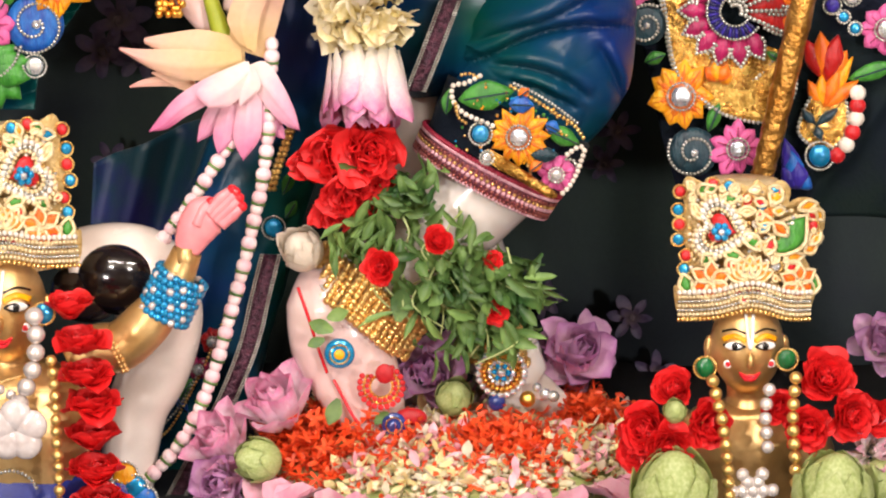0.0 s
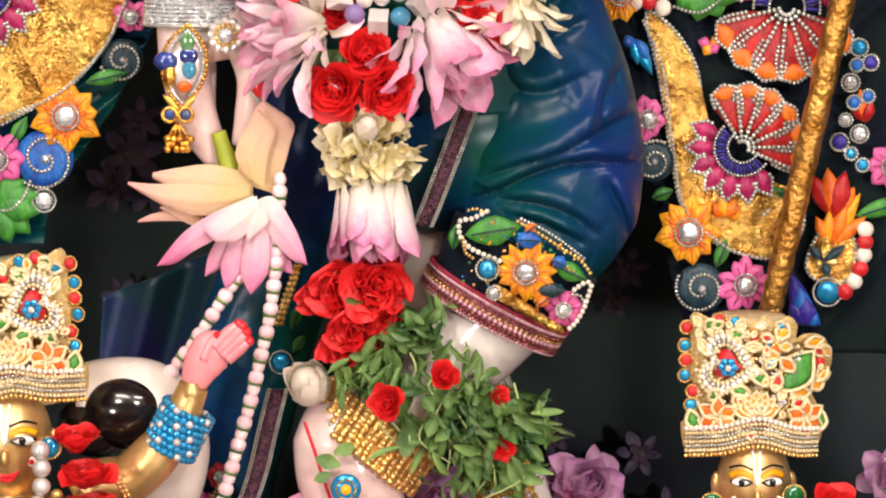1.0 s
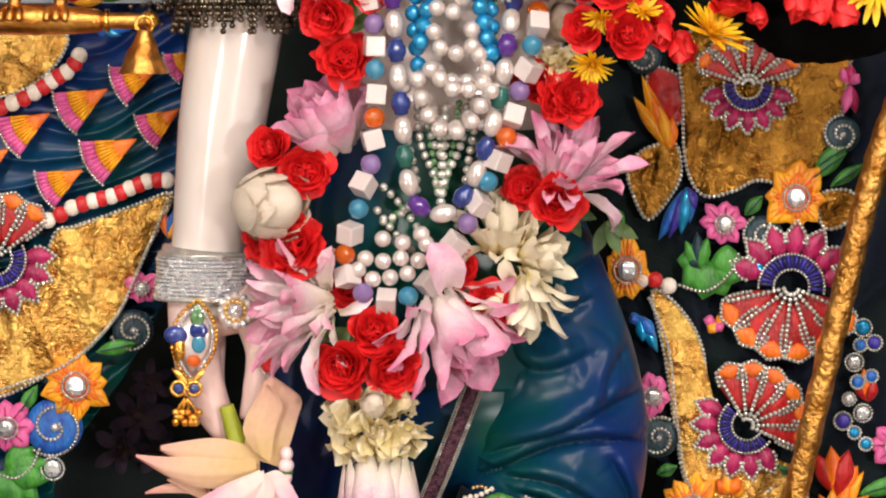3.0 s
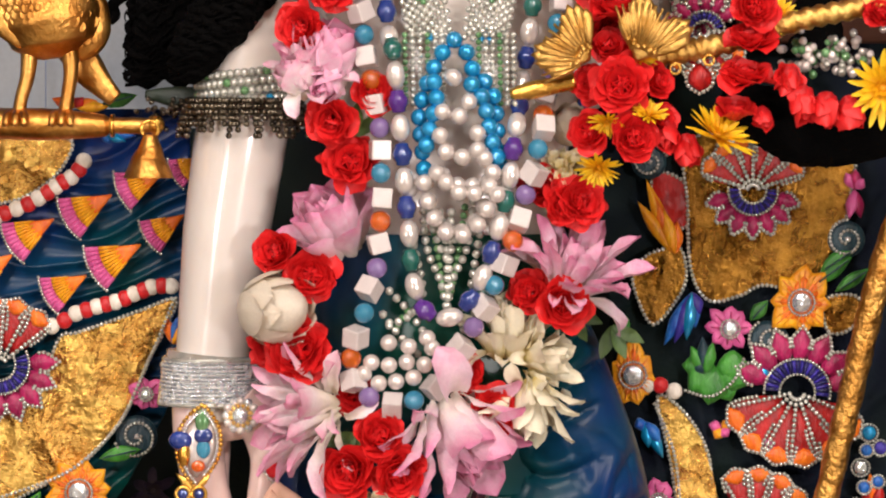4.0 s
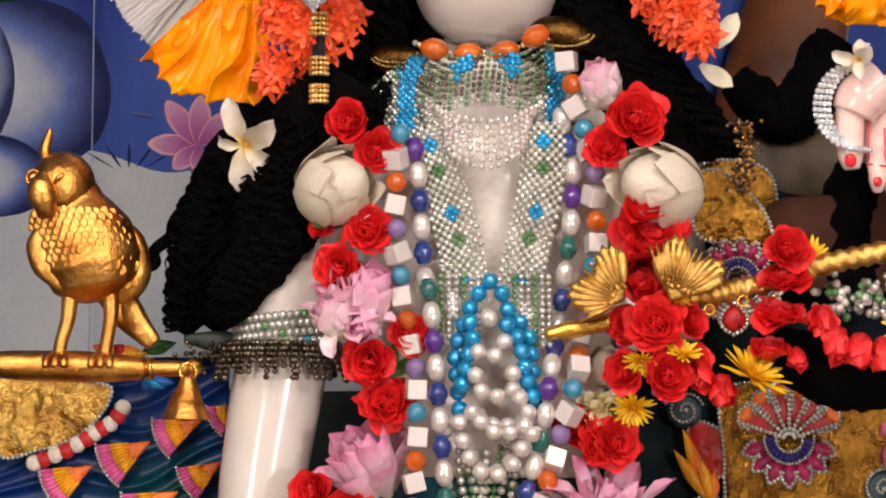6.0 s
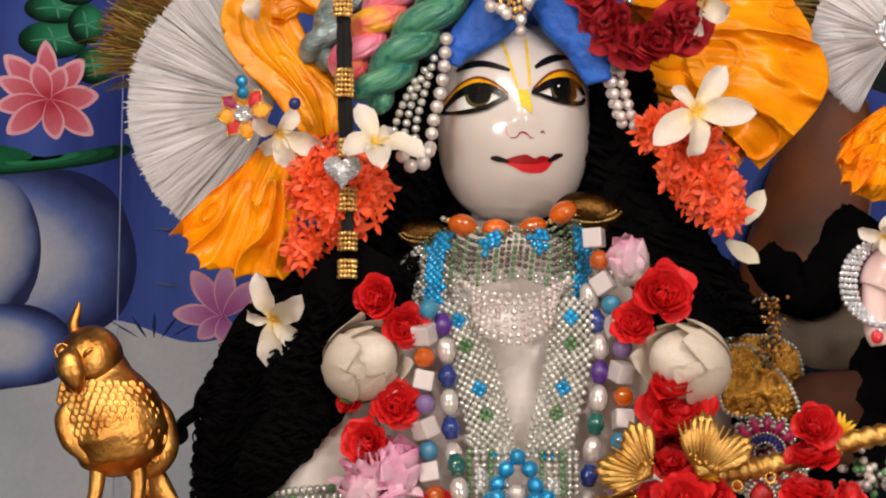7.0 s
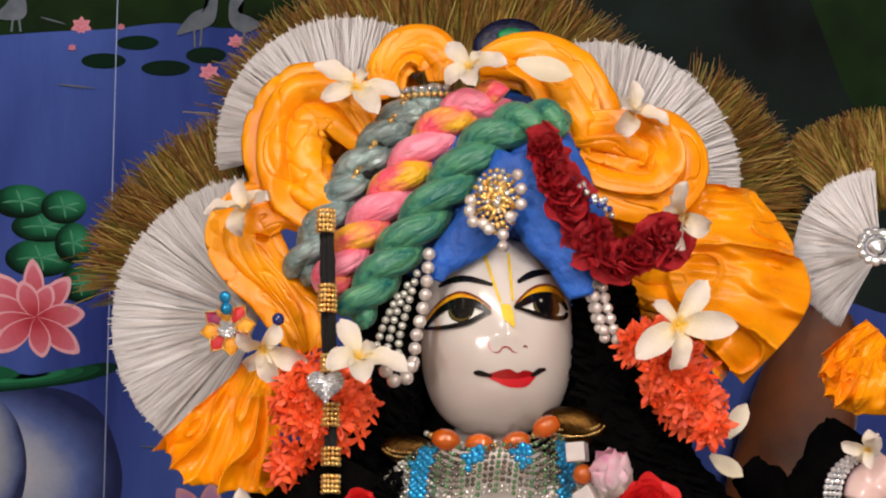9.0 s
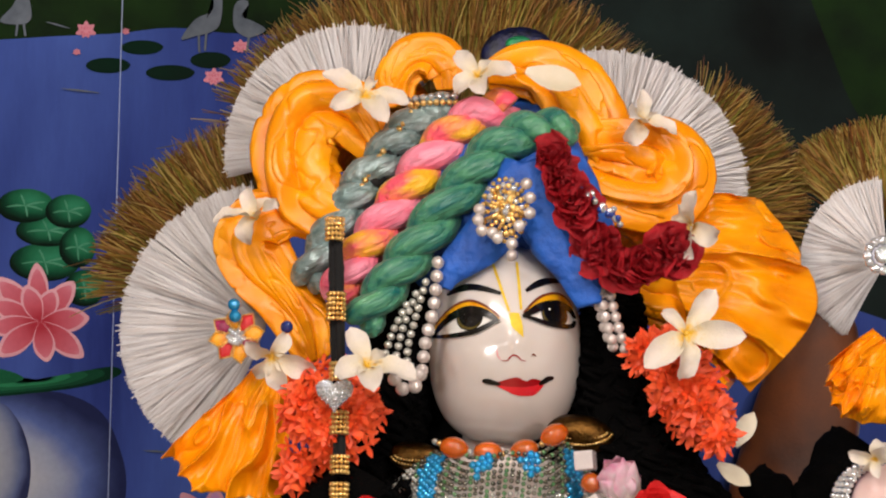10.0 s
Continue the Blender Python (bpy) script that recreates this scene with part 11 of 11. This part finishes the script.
for k in range(160):
    t, s = rnd.uniform(0, 6.28), math.sqrt(rnd.random())
    q = hc + (o[int(t / 6.283 * 30) % 30] - hc) * s * .95
    hb.add(BEAD, put(Matrix(), q - Vector((0, .004 + .005 * (1 - s * s), 0)), .0016))
part("crystal_heart", hb, crystal, tassel, "heart pendant paved with crystals")

ix = thing("ixora_bunch", "round bunch of orange-red ixora florets below the white fan", "flowers", "ixora bunches")


def ixora_heap(c, sx, sz, n, depth=.03):
    b = Bag()
    for k in range(n):
        x, z = rnd.gauss(0, .45), rnd.gauss(0, .45)
        if x * x + z * z > 1.1:
            continue
        p = Vector(c) + Vector((x * sx, -depth * math.sqrt(max(0, 1.1 - x * x - z * z)) + rnd.uniform(-.004, .006), z * sz))
        b.add(FLORET, facing(p, (x + rnd.gauss(0, .4), -1, z + rnd.gauss(0, .4)), rnd.uniform(0, 90), rnd.uniform(.0095, .0135)))
    return b


part("florets", ixora_heap((-0.100, -0.020, 2.098), .044, .046, 330), ixora, ix, kind="stuff")
part("florets", ixora_heap((-0.127, 0.000, 2.050), .016, .022, 40), ixora, ix, kind="stuff")
ix2 = thing("ixora_bunch", "drooping bunch of orange-red ixora florets by the orange satin", "flowers", "ixora bunches")
for c, sx, sz, n in (((0.176, -0.030, 2.149), .032, .022, 120), ((0.195, -0.030, 2.125), .034, .028, 170), ((0.211, -0.030, 2.098), .026, .024, 120), ((0.223, -0.030, 2.079), .014, .014, 46)):
    part("florets", ixora_heap(c, sx, sz, n), ixora, ix2, kind="stuff")


def frangipani(p, r, dx, dz, spin, k=0, label="white frangipani flower with a yellow heart, pinned on the satin"):
    tagged(place_bloom(CHAMPA[k], facing(p, toward(dx, dz), spin, r * P * 0.86), None), label, "flower", "frangipani flowers")


frangipani((-0.074, -0.040, 2.371), 82, .3, .3, 20, 0)
frangipani((0.022, -0.030, 2.391), 78, -.1, .5, 60, 1)
frangipani((0.196, -0.080, 2.159), 98, .3, .1, 85, 0)
frangipani((-0.067, -0.090, 2.130), 92, .4, .6, 40, 1)
frangipani((0.204, -0.050, 2.256), 92, -.8, -.2, 100, 2)
frangipani((-0.165, -0.030, 2.266), 92, -.6, .7, 30, 2)
frangipani((-0.150, -0.040, 2.146), 80, .2, -.9, 70, 1)
frangipani((0.160, -0.030, 2.351), 88, .7, .4, 10, 2)
frangipani((-0.152, -0.040, 1.989), 92, -.2, -.5, 130, 0, "white frangipani flower caught in the black curls")
b = Bag()
for p, a, s in (((0.239, -0.030, 2.072), 60, .034), ((0.225, -0.020, 2.059), -40, .034), ((0.063, -0.040, 2.393), -20, .05)):
    b.add(leafshape(s, s * .5, .3, .3, .3, 5, 6), facing(p, (.2, -1, .2), a))
whole("loose_petal", b, petal_white, "loose white petals fallen on the curls", "petal", kind="stuff")

fj = thing("star_brooch", "star brooch of red and yellow enamel with crystals on the fan", "brooch")
b = Bag()
c = (-0.181, -0.020, 2.165)
for k in range(8):
    o = drop(polar(c, .006, 45 * k + 10), polar(c, .0235, 45 * k + 10), .014)
    b.add(plaque(o, .002, .003), mat=(YEL, BRD, YEL, MAG)[k % 4])
    beadline(b, [q - Vector((0, .004, 0)) for q in o], .0010, .0021, GBD)
for k in range(18):
    b.add(BEAD, put(Matrix(), polar(Vector(c) - Vector((0, .005, 0)), .0075 * math.sqrt(rnd.random()), rnd.uniform(0, 360)), .0023), CRY)
part("star", b, EM, fj)
for p in ((-0.183, -0.030, 2.191), (-0.182, -0.030, 2.181)):
    part("bead", Bag().add(FINE, put(Matrix(), p, .0056)), teal_bead, fj)
part("bead", Bag().add(FINE, put(Matrix(), (-0.138, -0.030, 2.172), .0056)), navy_bead, fj)
pf = Bag().add((ball(24, 12)[0] * np.array((1, .2, .8)), ball(24, 12)[1]), put(Matrix(), (0.057, 0.040, 2.426), .034), 0)
pf.add((ball(16, 8)[0] * np.array((1, .2, .6)), ball(16, 8)[1]), put(Matrix(), (0.057, 0.030, 2.435), .012), 1)
whole("peacock_eye", pf, [material("peacock_blue", "0c1440", .4, .3, col2="06081a", scale=80, bump=.4), material("peacock_green", "0f8a4c", .4, .3, col2="0a5a3c", scale=80, bump=.4)], "dark blue eye of a peacock feather above the satin", "feather")
b = Bag()
beadline(b, smoothpath([(-0.077, -0.010, 2.298), (-0.065, -0.010, 2.320), (-0.048, -0.010, 2.345), (-0.032, -0.010, 2.368)], 6), .003, .006, 0)
beadline(b, smoothpath([(-0.039, -0.010, 2.374), (-0.020, -0.010, 2.377), (0.002, -0.010, 2.378)], 6), .0034, .007, 1)
beadline(b, smoothpath([(-0.036, -0.015, 2.369), (-0.017, -0.015, 2.371), (0.003, -0.015, 2.371)], 6), .0028, .006, 0)
whole("gold_trim", b, [gold_bead, crystal], "gold bead trim between the satin and the ropes", "trim")
b = Bag().add(rings(smoothpath([(-0.068, 0.000, 2.300), (-0.054, 0.000, 2.330), (-0.034, 0.000, 2.358), (-0.020, 0.000, 2.370)], 6), [.010, .010, .009, .006], 14, ripple=lump(20, .2, 4)))
part("cord", b, velvet, turban, "black velvet cord")
for p, s in (((0.111, 0.000, 2.086), 1.0), ((-0.029, 0.010, 2.067), .8)):
    b = Bag().add((ball(24, 12)[0] * np.array((1, .5, .55)), ball(24, 12)[1]), put(Matrix.Rotation(radians(8), 4, "Y"), p, .03 * s))
    beadline(b, arc(Vector(p) - Vector((0, .011, 0)), .026 * s, 190, 350, 16, None, .4), .0012, .0026, 1)
    beadline(b, arc(Vector(p) - Vector((0, .012, 0)), .022 * s, 190, 350, 16, None, .25), .0012, .0026, 1)
    whole("earring_disc", b, [material("dark_bronze", "6a4a22", .35, 1.0, col2="3a2810", scale=90, bump=.5, bscale=300), gold_bead], "dark gold carved ear disc beside the throat", "earring", "ear discs")

# ---- the neighbouring statue, seen at the edge ----
b = Bag()
# the neighbour's marble arm, coloured taupe to paint in the shade on it
whole("shaded_arm", Bag().add(rings(smoothpath([(0.262, 0.140, 2.002), (0.311, 0.140, 1.990), (0.355, 0.140, 1.988), (0.410, 0.140, 1.990), (0.470, 0.140, 1.992)], 6), [.034, .040, .042, .044, .044], 28, ripple=folds(2, 1, .05, 2))), material("shaded_arm", "61523f", 0.7, col2="463a30", scale=12, bump=.2), "marble arm of the neighbouring statue, its shade put into a taupe colour", "cloth")
whole("brown_cloth_roll", Bag().add(rings(smoothpath([(0.290, 0.078, 1.916), (0.305, 0.078, 1.917), (0.360, 0.080, 1.918), (0.420, 0.080, 1.919), (0.480, 0.080, 1.921)], 6), [.030, .040, .043, .043, .042], 32, 0.3, ripple=folds(2, 1, .08, 6))), material("chestnut_cloth", "4a2004", 0.85, col2="1e0c03", scale=9, bump=.2, stretch=(0.3, 1, 1)), "rolled chestnut brown cloth below the neighbouring statue's arm", "cloth")
b.add(rings(smoothpath([(0.377, -0.020, 2.046), (0.359, -0.020, 2.032), (0.352, -0.020, 2.018)], 6), [.02, .022, .018], 20), mat=1)
b.add(rings(smoothpath([(0.350, -0.020, 2.025), (0.349, -0.020, 1.999), (0.350, -0.020, 1.982), (0.351, -0.020, 1.972)], 6), [.0125, .012, .0105, .006], 18), mat=1)
b.add(rings(smoothpath([(0.384, -0.002, 2.052), (0.386, -0.002, 2.015), (0.387, -0.004, 1.985), (0.386, -0.008, 1.966)], 6), [.022, .026, .025, .018], 24, 0.6), mat=1)
for x, z in ((0.3715, 1.954), (0.3850, 1.947), (0.3990, 1.950)):
    b.add(rings(smoothpath([(x, -0.012, z + 0.034), (x, -0.021, z + 0.020), (x + 0.0005, -0.020, z + 0.008), (x + 0.001, -0.017, z)], 6), [.0074, .0078, .0070, .0040], 16), mat=1)
    b.add(FINE, put(Matrix(), (x, -0.0262, z + 0.008), (.0038, .0026, .0052)), 2)
    b.add(rings(smoothpath([(x - 0.0068, -0.0185, z + 0.060), (x - 0.0068, -0.0215, z + 0.036), (x - 0.0066, -0.0225, z + 0.012)], 5), [.0007], 6), mat=2)
b.add(rings(smoothpath([(0.364, -0.026, 1.976), (0.378, -0.0285, 1.974), (0.392, -0.0285, 1.971), (0.407, -0.026, 1.972)], 5), [.0009], 6), mat=2)
b.add(FINE, put(Matrix(), (0.349, -0.0290, 1.979), (.0052, .0032, .0062)), 2)
b.add(FINE, put(Matrix(), (0.409, 0.004, 1.936), (.021, .016, .024)), 1)
whole("neighbour_statue", b, [marble, skin_pink, lip_red], "marble hand with red nails of the neighbouring statue", "statue")
nb = thing("crystal_bangle", "crystal bangle on the neighbouring marble wrist", "bracelet")
b = Bag()
for k in range(4):
    beadline(b, arc(Vector((0.357, -0.035, 2.023)) + Vector((.004 * k - .004, .002 * k, 0)), .034, 90, 270, 24, None, 1.05), .0026, .0052)
part("stones", b, crystal, nb, kind="stuff")
frangipani((0.354, -0.050, 2.060), 60, -.5, -.3, 200, 2)
lock2 = Bag().add(rings(smoothpath([(0.259, 0.100, 2.062), (0.278, 0.100, 2.045), (0.298, 0.100, 2.027), (0.312, 0.100, 2.035), (0.332, 0.100, 2.057), (0.357, 0.100, 2.092)], 8), [.014, .022, .018, .024, .026, .028], 24, ripple=lump(9, .25, 3)))
lock2.add(rings(smoothpath([(0.264, 0.100, 2.067), (0.286, 0.100, 2.037), (0.302, 0.100, 2.013)], 8), [.012, .018, .010], 20, ripple=lump(9, .25, 5)))
lock2.add(rings(smoothpath([(0.370, 0.090, 1.987), (0.360, 0.090, 1.933), (0.364, 0.090, 1.865)], 8), [.02, .03, .03], 20, ripple=lump(9, .25, 5)))
whole("black_wig", lock2, black_hair, "black wool curls of the neighbouring statue", "wig")
d2 = thing("orange_satin_drape", "orange satin folds on the neighbouring headdress", "drape")
part("flounce", Bag().add(skirt([(0.364, 0.040, 2.185), (0.373, 0.040, 2.177), (0.383, 0.040, 2.165), (0.388, 0.040, 2.150)], [(0.324, 0.040, 2.154), (0.326, 0.040, 2.130), (0.348, 0.040, 2.116), (0.382, 0.040, 2.111)], 0, 0.010, 3, 3)), orange_silk, d2)
part("flounce", Bag().add(skirt([(0.342, 0.020, 2.147), (0.354, 0.020, 2.149), (0.368, 0.020, 2.147), (0.385, 0.020, 2.142)], [(0.321, 0.020, 2.134), (0.330, 0.020, 2.108), (0.347, 0.020, 2.098), (0.384, 0.020, 2.096)], 0, 0.008, 2, 7)), orange_silk, d2)
rosette = thing("crystal_rosette", "crystal rosette pinned on the neighbouring white fan", "brooch")
part("heart", Bag().add(FINE, put(Matrix(), (0.371, 0.018, 2.245), (.008, .004, .008))), crystal, rosette)
for k in range(12):
    part("stone", Bag().add(FINE, put(Matrix(), polar((0.371, 0.020, 2.245), .013, 30 * k), (.0045, .003, .0045))), crystal, rosette)
brown = material("brown_orange_cloth", "7c4014", 0.6, col2="3c1e08", scale=12, bump=.2, sheen=.2)
b = Bag().add(rings(smoothpath([*[(0.377, 0.597, 2.291), (0.364, 0.597, 2.220), (0.351, 0.597, 2.154), (0.339, 0.597, 2.090)], *[(0.343, 0.597, 2.059), (0.345, 0.597, 1.990), (0.360, 0.597, 1.908), (0.370, 0.597, 1.800), (0.370, 0.597, 1.680)]], 8), [.03, .05, .06, .065, .07, .085, .10, .13, .14], 32, 0.4, ripple=folds(3, 2, .12, 4)))
whole("brown_drape", b, brown, "brown-orange cloth pinned to the painted wall", "drape")
gold_net = Bag()
for k in range(150):
    gold_net.add(BEAD, put(Matrix(), Vector((0.262, 0.000, 1.985)) + Vector((rnd.gauss(0, .006), rnd.uniform(-.01, .01), rnd.uniform(-.03, .03))), .0018), k % 2)
whole("bead_fringe", gold_net, [gold_worn, old_silver], "gold bead fringe on the dark curls", "trim", kind="stuff")
hem = thing("cape_collar", "gold brocade collar of the cape with a magenta fan", "collar")
brocade(hem, [(0.221, 0.030, 1.968), (0.243, 0.030, 1.976), (0.263, 0.030, 1.962), (0.281, 0.030, 1.942), (0.289, 0.030, 1.919), (0.278, 0.030, 1.908), (0.254, 0.030, 1.913), (0.225, 0.030, 1.922)], True, SHADED_FOIL)
big_fan(hem, (0.259, 0.020, 1.883), 92 * U, -70)
